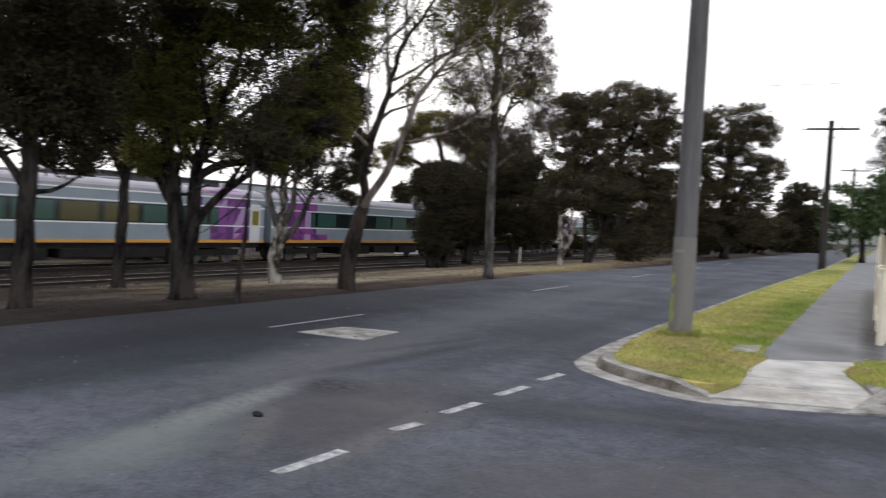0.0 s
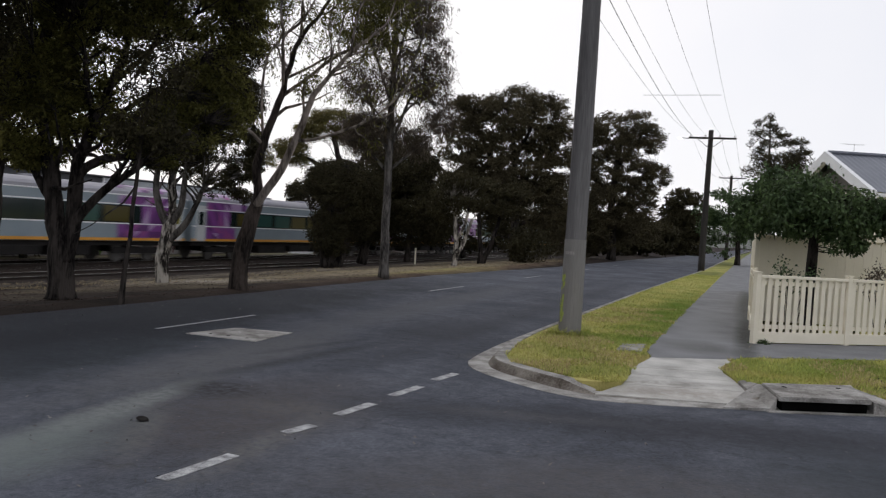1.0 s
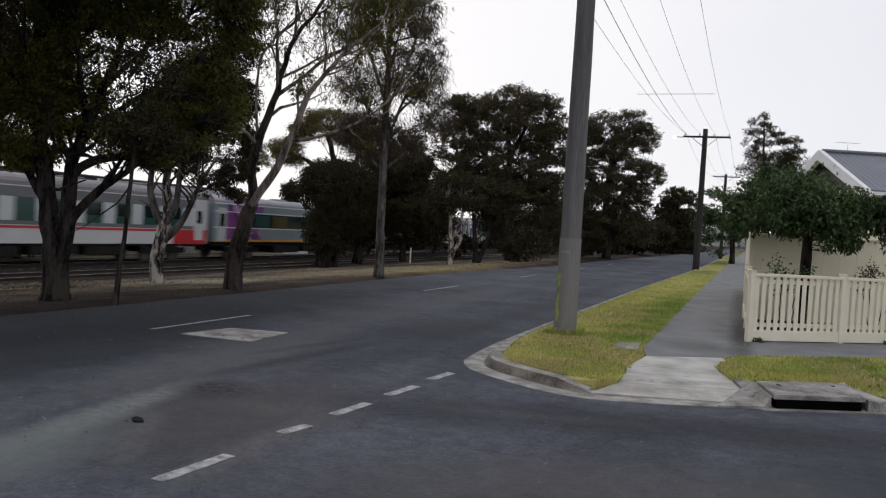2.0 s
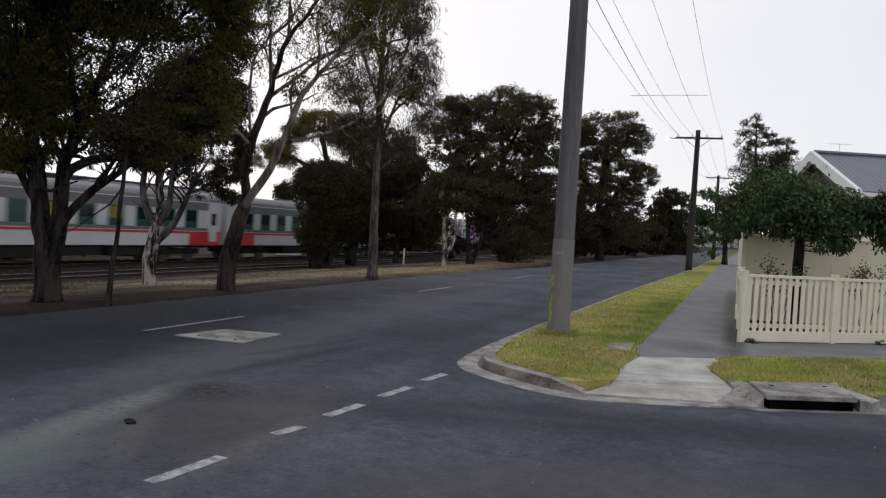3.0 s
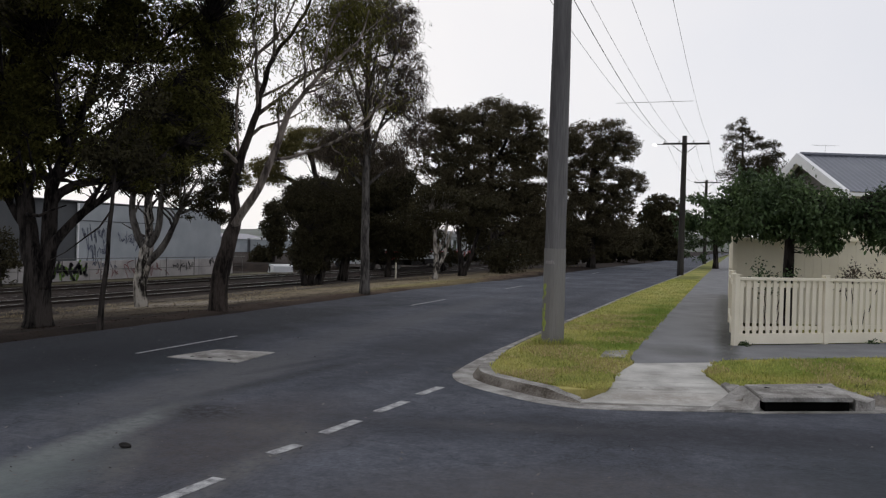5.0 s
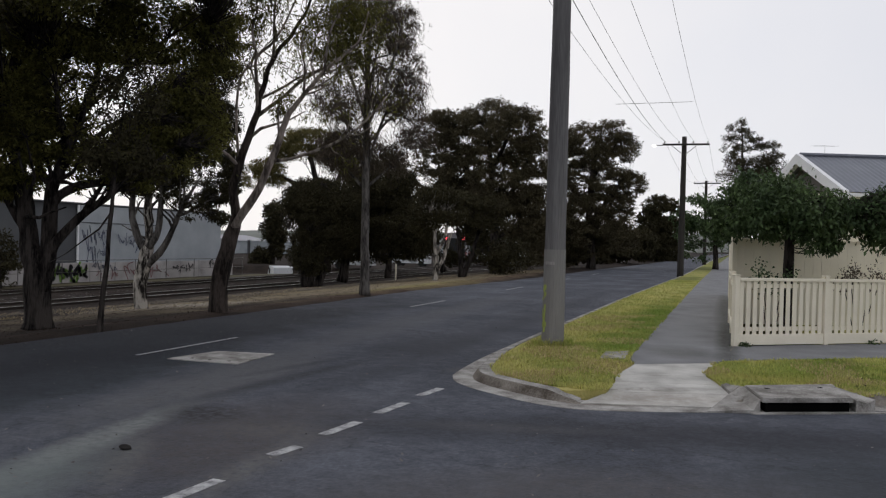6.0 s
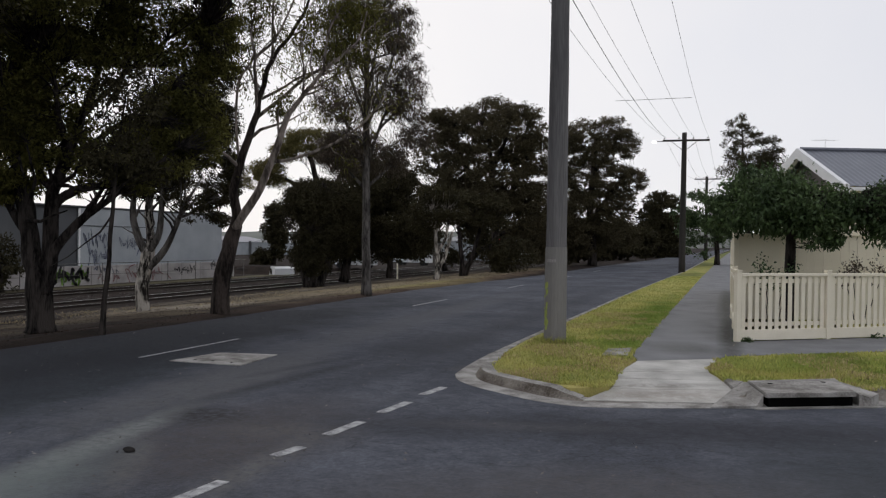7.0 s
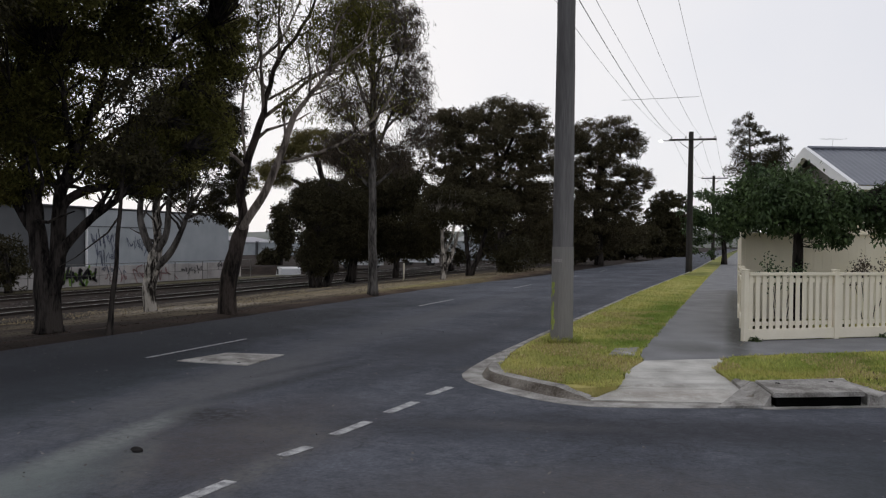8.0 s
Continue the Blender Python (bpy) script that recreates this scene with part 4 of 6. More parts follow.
def fence_run(m, bays, bay, first=0.0, corner=True):
    for k in range(0 if corner else 1, bays + 1):
        ob = new("post", post_mesh)
        ob.parent, ob.matrix_basis = fence, m @ Matrix.Translation((bay * k if k else first, 0, 0))
    for k in range(bays):
        a, b = (bay * k if k else first) + 0.046, bay * (k + 1) - 0.046
        for nm, lo, hi, y0, y1 in (("plinth", 0.02, 0.2, -0.03, 0.02), ("top_rail", 1.1, 1.15, -0.045, 0.045), ("lower_rail", 0.25, 0.32, 0.012, 0.05), ("upper_rail", 0.98, 1.05, 0.012, 0.05)):
            ob = part(nm, boxes(((a, y0, lo), (b, y1, hi)), bevel=0.004), CREAM, fence)
            ob.matrix_basis = m
        n = int((b - a) / 0.128)
        for i in range(n):
            ob = new("picket", picket)
            ob.parent, ob.matrix_basis = fence, m @ Matrix.Translation((a + (b - a) * (i + 0.5) / n, 0, 0))


fence_run(Matrix(), 5, 1.95, 0.1)
fence_run(SIDE_M, 2, 2.3, 0.02, False)
for x, y in ((0.35, 14.5), (2.5, 16.1)):
    weeds = thing("weed_tuft", Matrix.Translation((x, y, 0.1)), "low green weed at the fence foot", "weed", "weeds")
    r = np.random.default_rng(int(x * 10))
    quads("leaves", leaf_quads(r, np.abs(r.normal(size=(90, 3))) * (0.07, 0.05, 0.03) * np.sign(r.normal(size=(90, 3)) + (0, 0, 9)), 0.06, 0.025, -0.3), LEAF_GREEN, weeds)

TALL_M = Matrix.Translation((0.26, 19.05, 0.1)) @ Matrix.Rotation(math.atan2(fence_dir.y, fence_dir.x) * 0.55, 4, "Z")
tall = thing("tall_fence", TALL_M, "tall cream board fence behind the garden", "fence")
for k in range(44):
    ob = part("board", boxes(((0.19 * k, -0.012 + 0.002 * (k % 2), 0), (0.19 * k + 0.1885, 0.012 + 0.002 * (k % 2), 1.85)), bevel=0.003), CREAM_DULL, tall)
part("capping", boxes(((-0.03, -0.05, 1.85), (8.4, 0.05, 1.89)), bevel=0.005), CREAM_DULL, tall)
part("corner_post", boxes(((-0.1, -0.06, 0), (0.0, 0.06, 1.97)), bevel=0.008), CREAM_DULL, tall)
tall_side = thing("tall_side_fence", Matrix.Translation((0.2, 19.2, 0.1)) @ Matrix.Rotation(radians(90), 4, "Z"), "tall cream board fence along the footpath", "fence")
for k in range(60):
    part("board", boxes(((0.19 * k, -0.012 + 0.006 * (k % 2), 0), (0.19 * k + 0.186, 0.012 + 0.006 * (k % 2), 1.8)), bevel=0.003), CREAM_DULL, tall_side)

HOUSE_M = Matrix.Translation((2.05, 26.0, 0.1)) @ Matrix.Rotation(radians(22), 4, "Z")
house = thing("house", HOUSE_M, "cream cottage with a grey corrugated gable roof", "house")
HW, HL, EAVE, RIDGE = 2.6, 14.0, 3.22, 4.45
bm = bmesh.new()
sec = [(-HW + 0.25, 0), (HW - 0.25, 0), (HW - 0.25, EAVE + 0.0), (0, RIDGE - 0.2), (-HW + 0.25, EAVE + 0.0)]
ra, rb = [[bm.verts.new((x, y, z)) for y, z in sec] for x in (0.3, HL)]
bm.faces.new(ra[::-1]), bm.faces.new(rb)
for k in range(5):
    bm.faces.new((ra[k], ra[(k + 1) % 5], rb[(k + 1) % 5], rb[k]))
part("wall", bm, CREAM_DULL, house)
for s in (-1, 1):
    bm = bmesh.new()
    n = int(HL / 0.04)
    top, bot = [], []
    for k in range(n + 1):
        x = HL * k / n
        dz = 0.012 * math.cos(2 * math.pi * x / 0.16)
        top.append(bm.verts.new((x, 0, RIDGE + dz)))
        bot.append(bm.verts.new((x, s * HW, EAVE + dz)))
    for k in range(n):
        bm.faces.new((top[k], top[k + 1], bot[k + 1], bot[k]))
    part("roof_sheet", bm, ROOF, house, "grey corrugated iron", smooth=True)
    d = Vector((0, s * HW, EAVE - RIDGE))
    bm = bmesh.new()
    vs = [bm.verts.new(Vector((x, 0, RIDGE + 0.05)) + d * t + Vector((0, 0, z))) for x in (-0.12, 0.02) for t, z in ((0, 0.0), (1.02, 0.0), (1.02, -0.3), (0, -0.3))]
    for fc in ((0, 1, 2, 3), (7, 6, 5, 4), (0, 4, 5, 1), (1, 5, 6, 2), (2, 6, 7, 3), (3, 7, 4, 0)):
        bm.faces.new([vs[i] for i in fc])
    part("barge_board", bm, WHITE_TRIM, house, "white painted barge board")
    part("gutter", boxes(((-0.05, s * HW - 0.03, EAVE - 0.13), (HL, s * HW + 0.1, EAVE - 0.03)), bevel=0.01), WHITE_TRIM, house, "white gutter")
part("ridge_cap", tubed([(0, 0, RIDGE + 0.03), (HL, 0, RIDGE + 0.03)], 0.06, 8), ROOF, house)
bm = bmesh.new()
bm.faces.new([bm.verts.new((0.29, y, z)) for y, z in ((-HW + 0.3, EAVE + 0.1), (HW - 0.3, EAVE + 0.1), (0, RIDGE - 0.2))])
part("gable_infill", bm, GABLE, house, "dull brown boarded gable")
antenna = thing("tv_antenna", HOUSE_M @ Matrix.Translation((0.9, 0.3, RIDGE - 0.05)), "thin metal rooftop aerial with crossed rods", "antenna")
part("mast", tubed([(0, 0, -0.1), (0, 0, 0.42)], 0.004, 6), STEEL, antenna)
part("boom", tubed([(-0.35, 0, 0.38), (0.35, 0.1, 0.4)], 0.0025, 6), STEEL, antenna)
for k in range(5):
    part("rod", tubed([(-0.32 + 0.16 * k, -0.2, 0.38), (-0.3 + 0.16 * k, 0.25, 0.42)], 0.002, 5), STEEL, antenna)

# rose bushes behind the pickets
for k, (x, y, s) in enumerate(((0.85, 16.4, 0.3), (2.45, 17.3, 0.3), (3.3, 17.9, 0.3))):
    rose = thing("rose_bush", Matrix.Translation((x, y, 0.1)), "low rose bush with brownish green leaves", "shrub", "rose bushes")
    r = np.random.default_rng(40 + k)
    lv = []
    for i in range(7):
        tip = Vector((r.normal() * s * 0.7, r.normal() * s * 0.5, 0.9 + r.uniform(0.05, 0.38)))
        part("stem", tubed([(tip.x * 0.2, tip.y * 0.2, -0.02), (tip.x * 0.6, tip.y * 0.6, tip.z * 0.6), tip], 0.008, 5), BARK_BROWN, rose)
        at = np.array(tip) + r.normal(size=(60, 3)) * (s * 0.32, s * 0.32, 0.1)
        lv.append(leaf_quads(r, at, 0.06, 0.035, 0.1))
    quads("foliage", np.concatenate(lv), LEAF_RED if k % 2 else LEAF_GREEN, rose)

# ---------- beyond the railway ----------


def tag_strokes(name, x, y0, z0, n, wide, high, thick, material, label, seed):
    """Illegible sprayed scribble: short curved strokes lying flat on a wall that faces +x."""
    r = np.random.default_rng(seed)
    bm = bmesh.new()
    for k in range(n):
        c = np.array((y0 + wide * (k + 0.5) / n, z0 + high * r.uniform(0.3, 0.7)))
        pts = smooth_line([c + r.normal(size=2) * (wide / n * 0.5, high * 0.33) for _ in range(4)], 4)
        for a, b in zip(pts, pts[1:]):
            d = (b - a) / (np.linalg.norm(b - a) + 1e-6)
            w = np.array((-d[1], d[0])) * thick / 2
            a2, b2 = a - d * thick * 0.2, b + d * thick * 0.2
            bm.faces.new([bm.verts.new((x + 0.0004 * k, *q)) for q in (a2 - w, b2 - w, b2 + w, a2 + w)])
    return tagged(part(name, bm, material, None, label), kind="stuff")


shed = thing("warehouse", Matrix.Translation((-36.4, 0, -1.05)), "pale grey flat walled warehouse with sprayed scribbles", "warehouse")
part("pale_wall", boxes(((-14, 38.7, 0), (0, 53.2, 4.55))), WALL_PALE, shed)
part("grey_wall", boxes(((-14, 30, 0), (-0.15, 38.69, 4.6))), WALL_GREY, shed, "dark grey cladding")
part("wall_capping", boxes(((-14.1, 29.9, 4.6), (0.06, 53.3, 4.68))), WALL_GREY, shed)
part("corner_strip", boxes(((-0.05, 38.62, 1.1), (0.03, 38.74, 4.55))), WHITE_TRIM, shed)
part("drip_line", boxes(((0.0, 38.75, 3.48), (0.03, 46, 3.53))), WALL_GREY, shed)
for a, b, c, d, w, hh, th, m_, sd in ((-36.38, 39.0, 1.2, 13, 2.3, 1.0, 0.05, TAG_BLUE, 1), (-36.38, 42.2, 1.0, 11, 2.4, 0.8, 0.045, TAG_BLUE, 2), (-36.38, 39.4, 0.2, 9, 1.6, 0.8, 0.045, TAG_BLUE, 8)):
    ob = tag_strokes("scribble", a, b, c, d, w, hh, th, m_, "illegible sprayed scribble", sd)
    ob.parent, ob.matrix_parent_inverse = shed, shed.matrix_basis.inverted()
low = thing("low_wall", Matrix.Translation((-35.2, 0, -1.05)), "low stained pale wall covered with sprayed scribbles", "wall", kind="structure")
for k in range(11):
    part("panel", boxes(((-0.12, 30 + 2.1 * k, 0), (0.0, 32.08 + 2.1 * k, 1.12 + 0.02 * (k % 2))), bevel=0.01), WALL_LOW, low)
for k in range(9):
    part("fence_post", tubed([(0.25, 30 + 3.0 * k, 0), (0.25, 30 + 3.0 * k, 1.3)], 0.022, 6), STEEL, low)
part("fence_rail", tubed([(0.25, 30, 1.28), (0.25, 54.2, 1.28)], 0.02, 6), STEEL, low)
part("lower_fence_rail", tubed([(0.25, 30, 0.62), (0.25, 54.2, 0.62)], 0.014, 6), STEEL, low)
for a, b, c, d, w, hh, th, m_, sd in ((-35.16, 35.2, -0.95, 10, 2.9, 0.85, 0.16, TAG_BLACK, 3), (-35.17, 35.2, -0.95, 12, 2.9, 0.8, 0.13, TAG_GREEN, 4), (-35.17, 38.6, -0.4, 6, 2.0, 0.45, 0.05, TAG_BLUE, 5), (-35.17, 41, -0.9, 9, 4.5, 0.8, 0.06, TAG_RED, 6), (-35.17, 46, -0.6, 7, 2.2, 0.55, 0.06, TAG_BLACK, 7), (-35.17, 50, -0.5, 6, 1.8, 0.5, 0.07, TAG_BLACK, 9), (-35.17, 38.8, -0.9, 5, 2.0, 0.5, 0.05, TAG_RED, 10)):
    ob = tag_strokes("scribble", a, b, c, d, w, hh, th, m_, "illegible sprayed scribble", sd)
    ob.parent, ob.matrix_parent_inverse = low, low.matrix_basis.inverted()

for k, (x, y, w, l, hgt, label) in enumerate(((-92, 136, 12, 14, 2.4, "pale roofed low industrial shed far off"), (-82, 142, 10, 12, 2.4, "pale roofed low industrial shed far off"), (-40, 128, 10, 12, 3.0, "small pale shed beyond the railway"))):
    ob = thing("industrial_shed", pose(x, y, -1.05, 0, 0, 8 * k), label, "shed", "far sheds")
    part("wall", boxes(((-w / 2, -l / 2, 0), (w / 2, l / 2, hgt))), WALL_PALE, ob)
    bm = bmesh.new()
    a = [bm.verts.new((sx * (w / 2 + 0.3), sy * (l / 2 + 0.3), hgt)) for sx in (-1, 1) for sy in (-1, 1)] + [bm.verts.new((0, sy * (l / 2 + 0.3), hgt + 1.1)) for sy in (-1, 1)]
    for f in ((0, 1, 5, 4), (2, 4, 5, 3), (0, 4, 2), (1, 3, 5)):
        bm.faces.new([a[i] for i in f])
    part("roof", bm, WHITE_TRIM if k else ROOF_SILVER, ob)
    part("roller_door", boxes(((w / 2, -1.5, 0), (w / 2 + 0.06, 1.5, 2.6))), WALL_GREY, ob)


def van(m, label, kind_name, long, high):
    ob = thing(kind_name, m, label, kind_name.replace("parked_", ""), "parked vehicles")
    bm = bmesh.new()
    prof = [(-long / 2, 0.35), (-long / 2, high * 0.95), (-long / 2 + 0.15, high), (long * 0.22, high), (long * 0.36, high * 0.62), (long / 2 - 0.1, high * 0.52), (long / 2, 0.4)]
    ra, rb = [[bm.verts.new((x, y, z)) for y, z in prof] for x in (-0.85, 0.85)]
    bm.faces.new(ra), bm.faces.new(rb[::-1])
    for k in range(len(prof)):
        j = (k + 1) % len(prof)
        bm.faces.new((ra[k], rb[k], rb[j], ra[j]))
    bmesh.ops.recalc_face_normals(bm, faces=bm.faces)
    part("body", bm, VAN, ob)
    for s in (-0.86, 0.86):
        part("side_window", boxes(((s - 0.01, long * 0.02, high * 0.6), (s + 0.01, long * 0.24, high * 0.9))), GLASS, ob)
        for y in (-long * 0.32, long * 0.3):
            part("wheel", tubed([(s - 0.08, y, 0.33), (s + 0.03, y, 0.33)], 0.33, 14), RUBBER, ob)
    return ob


van(pose(-38.4, 65.5, -2.45, 0, 0, 38), "white parked van beyond the railway", "parked_van", 4.6, 1.75)
van(pose(-36, 76.0, -1.05, 0, 0, 100), "white parked utility beyond the railway", "parked_van", 4.4, 1.6)
van(pose(-35, 90.0, -1.05, 0, 0, 95), "white parked car beyond the railway", "parked_car", 4.4, 1.45)
post = tagged(part("marker_post", boxes(((-0.045, -0.045, -0.2), (0.045, 0.045, 1.1)), bevel=0.01), CREAM_DULL), "short cream timber marker post beside the track", "post")
post.matrix_basis = Matrix.Translation((-22.4, 54.5, -0.95))

mast = thing("rail_mast", Matrix.Translation((-34.5, 62.0, -2.6)), "pale grey steel mast beyond the railway", "mast")
part("pole", tube(bmesh.new(), [(0, 0, 0), (0, 0, 9.6)], [0.14, 0.12], 12), SHEATH, mast, smooth=True)
part("cap", tube(bmesh.new(), [(0, 0, 9.6), (0, 0, 9.66)], [0.15, 0.13], 12), STEEL, mast)

bm = bmesh.new()
vs = [[bm.verts.new((-900 + 45 * k, 900 + 120 * j, -2 + (0, 14 + 16 * noise.noise(Vector((k * 0.23, j, 2))), 18 + 18 * noise.noise(Vector((k * 0.2, j, 9))))[j])) for k in range(45)] for j in range(3)]
for r0, r1 in zip(vs, vs[1:]):
    for k in range(44):
        bm.faces.new((r0[k], r0[k + 1], r1[k + 1], r1[k]))
hill = part("hill", bm, HILL, smooth=True)
tagged(hill, "low hazy wooded hill on the horizon", "hill", kind="structure")

# ---------- trees ----------
# A, C and T0: highest crown lumps, out of view, added to shade the verge
TREE_A = dict(base=(-12.65, 12.44, -0.14), limbs=[
    [(0.01, 0.00, -0.02, 0.271), (-0.00, 0.00, 0.37, 0.259), (-0.04, 0.00, 0.87, 0.247), (-0.10, 0.00, 1.31, 0.210), (-0.21, 0.10, 1.86, 0.174), (-0.28, 0.20, 2.42, 0.156), (-0.36, 0.30, 3.09, 0.138), (-0.46, 0.40, 3.88, 0.114), (-0.51, 0.50, 4.90, 0.089), (-0.42, 0.60, 5.94, 0.057)],
    [(0.02, -0.05, 0.76, 0.185), (0.13, -0.10, 1.26, 0.166), (0.16, -0.10, 1.76, 0.153), (0.16, -0.10, 2.26, 0.141), (0.20, -0.10, 2.65, 0.129), (0.32, 0.00, 3.05, 0.111), (0.47, 0.10, 3.57, 0.099), (0.73, 0.20, 4.28, 0.081), (0.99, 0.30, 5.13, 0.063), (1.20, 0.40, 6.10, 0.044)],
    [(0.14, -0.10, 1.21, 0.117), (0.23, -0.20, 1.56, 0.104), (0.41, -0.30, 1.86, 0.091), (0.72, -0.40, 2.20, 0.084), (0.98, -0.50, 2.43, 0.072), (1.28, -0.50, 2.67, 0.054), (1.58, -0.60, 2.99, 0.042), (1.95, -0.60, 3.26, 0.024)],
    [(0.17, -0.10, 2.40, 0.110), (0.37, -0.20, 2.63, 0.091), (0.64, -0.30, 2.78, 0.085), (1.02, -0.40, 2.88, 0.078), (1.31, -0.50, 2.92, 0.072), (1.63, -0.60, 3.06, 0.060), (1.90, -0.60, 3.21, 0.048), (2.26, -0.70, 3.47, 0.030)],
    [(0.72, -0.40, 2.20, 0.048), (0.84, -0.40, 2.46, 0.036), (0.99, -0.30, 2.69, 0.030), (1.09, -0.30, 2.90, 0.018)],
    [(0.32, 0.00, 3.05, 0.074), (0.63, 0.30, 3.49, 0.063), (1.17, 0.50, 4.01, 0.051), (1.84, 0.60, 4.55, 0.038), (2.54, 0.70, 5.11, 0.026)],
    [(-0.21, 0.10, 1.86, 0.087), (-0.42, 0.30, 2.20, 0.075), (-0.66, 0.40, 2.64, 0.063), (-0.93, 0.50, 3.08, 0.044)],
    [(-0.36, 0.30, 3.09, 0.082), (-0.63, 0.20, 3.62, 0.062), (-0.83, 0.10, 4.25, 0.043)],
    [(0.47, 0.10, 3.57, 0.074), (0.30, -0.30, 4.18, 0.055), (0.19, -0.50, 4.90, 0.036)],
    [(0.73, 0.20, 4.28, 0.056), (1.38, 0.50, 5.09, 0.044), (2.18, 0.70, 5.93, 0.032), (2.91, 0.90, 6.68, 0.019)],
    [(1.21, 0.40, 4.58, 0.044), (1.57, 0.20, 5.40, 0.037), (1.76, 0.00, 6.20, 0.025)],
], lumps=[
    (-0.31, 0.0, 5.82, 0.99, 0.68), (0.81, 0.3, 6.15, 1.13, 0.69), (2.04, 0.5, 6.23, 1.01, 0.70), (3.19, 0.4, 6.48, 0.69, 0.63), (0.29, 0.0, 5.39, 0.99, 0.39, 0.80), (1.47, 0.4, 5.76, 1.14, 0.35), (2.63, 0.5, 5.03, 0.76, 0.76), (-0.60, 0.2, 4.84, 0.75, 0.75),
    (3.36, 0.3, 5.92, 0.56, 0.50), (-0.69, 0.2, 4.17, 0.87, 0.75, 1.30), (-0.31, 0.2, 5.09, 0.69, 0.62), (0.19, 0.2, 6.04, 0.75, 0.50), (-0.51, 0.3, 5.53, 0.75, 0.63), (-0.30, 0.2, 4.20, 0.50, 0.44), (0.06, 0.3, 3.66, 0.56, 0.33), (-0.19, 0.3, 3.77, 0.63, 0.44),
    (2.11, 0.4, 4.06, 0.88, 0.35), (2.76, 0.5, 4.31, 0.76, 0.63), (3.28, 0.4, 4.27, 0.38, 0.63, 0.80), (2.18, 0.5, 3.81, 0.89, 0.33), (3.01, 0.5, 3.77, 0.57, 0.33, 0.80), (-0.31, -1.0, 6.84, 1.51, 0.81), (1.24, -1.0, 7.20, 1.63, 0.81), (2.89, -0.6, 7.48, 1.07, 0.72),
    (0.28, 1.0, 8.59, 2.48, 0.91), (2.30, 1.0, 8.98, 1.95, 0.91), (0.94, -2.5, 7.08, 2.12, 0.64), (-0.44, -2.5, 6.08, 1.27, 0.53), (0.15, 0.2, 4.46, 0.87, 0.37, 0.60), (0.51, 0.2, 4.78, 0.62, 0.50, 0.50), (0.11, 0.3, 3.93, 0.63, 0.35, 0.90), (-0.39, 0.3, 3.87, 0.63, 0.38),
    (0.63, 0.3, 4.12, 0.50, 0.25, 0.60), (-0.29, 0.3, 3.21, 0.56, 0.38, 0.80), (-0.69, 0.4, 3.19, 0.50, 0.50), (1.16, 0.2, 3.65, 0.62, 0.25, 0.70), (0.62, 0.1, 3.75, 0.43, 0.20, 0.50), (1.02, -0.4, 3.22, 0.41, 0.16, 0.55), (1.48, -0.5, 3.29, 0.43, 0.19, 0.70), (0.63, 0.0, 3.23, 0.32, 0.12, 0.50),
    (0.77, -0.3, 2.97, 0.27, 0.11, 0.35), (-0.13, 0.3, 2.82, 0.35, 0.18, 0.50), (-0.63, 0.4, 2.64, 0.38, 0.15, 0.60), (1.28, -0.5, 2.81, 0.24, 0.10, 0.40), (2.00, -0.6, 3.26, 0.41, 0.17, 0.80), (0.42, -0.1, 2.94, 0.37, 0.15, 0.55), (1.13, -0.4, 3.03, 0.36, 0.12, 0.55), (-0.28, 0.3, 2.93, 0.43, 0.20, 0.70),
    (0.07, 0.2, 2.71, 0.27, 0.12, 0.45), (1.75, -0.5, 2.80, 0.26, 0.11, 0.50), (0.62, -0.3, 2.71, 0.24, 0.08, 0.35), (-0.73, 0.4, 2.99, 0.61, 0.38, 1.20), (-0.39, 0.5, 2.82, 0.36, 0.20, 0.70), (0.22, 0.2, 3.17, 0.50, 0.25, 0.60), (1.65, -0.4, 3.03, 0.48, 0.17, 0.60), (2.41, -0.4, 3.30, 0.48, 0.22, 0.70),
    (0.01, 0.2, 3.38, 0.50, 0.22, 0.80), (0.83, 0.0, 3.47, 0.49, 0.20, 0.70)])
TREE_A2 = dict(base=(-10.44, 11.64, 0.00), limbs=[
    [(-0.00, 0.00, -0.12, 0.061), (0.04, 0.00, 0.52, 0.047), (0.10, 0.00, 1.13, 0.040), (0.13, 0.00, 1.84, 0.037), (0.19, 0.10, 2.55, 0.034), (0.25, 0.20, 3.38, 0.027), (0.37, 0.30, 4.32, 0.013)],
    [(0.17, 0.10, 2.45, 0.027), (0.43, 0.20, 2.77, 0.021), (0.82, 0.30, 3.00, 0.013)],
], lumps=[
    (0.2, 0.2, 3.3, 0.7, 0.5), (0.6, 0.3, 3.0, 0.5, 0.3), (-0.3, 0.0, 3.0, 0.4, 0.3), (0.4, 0.3, 4.3, 0.7, 0.6)])
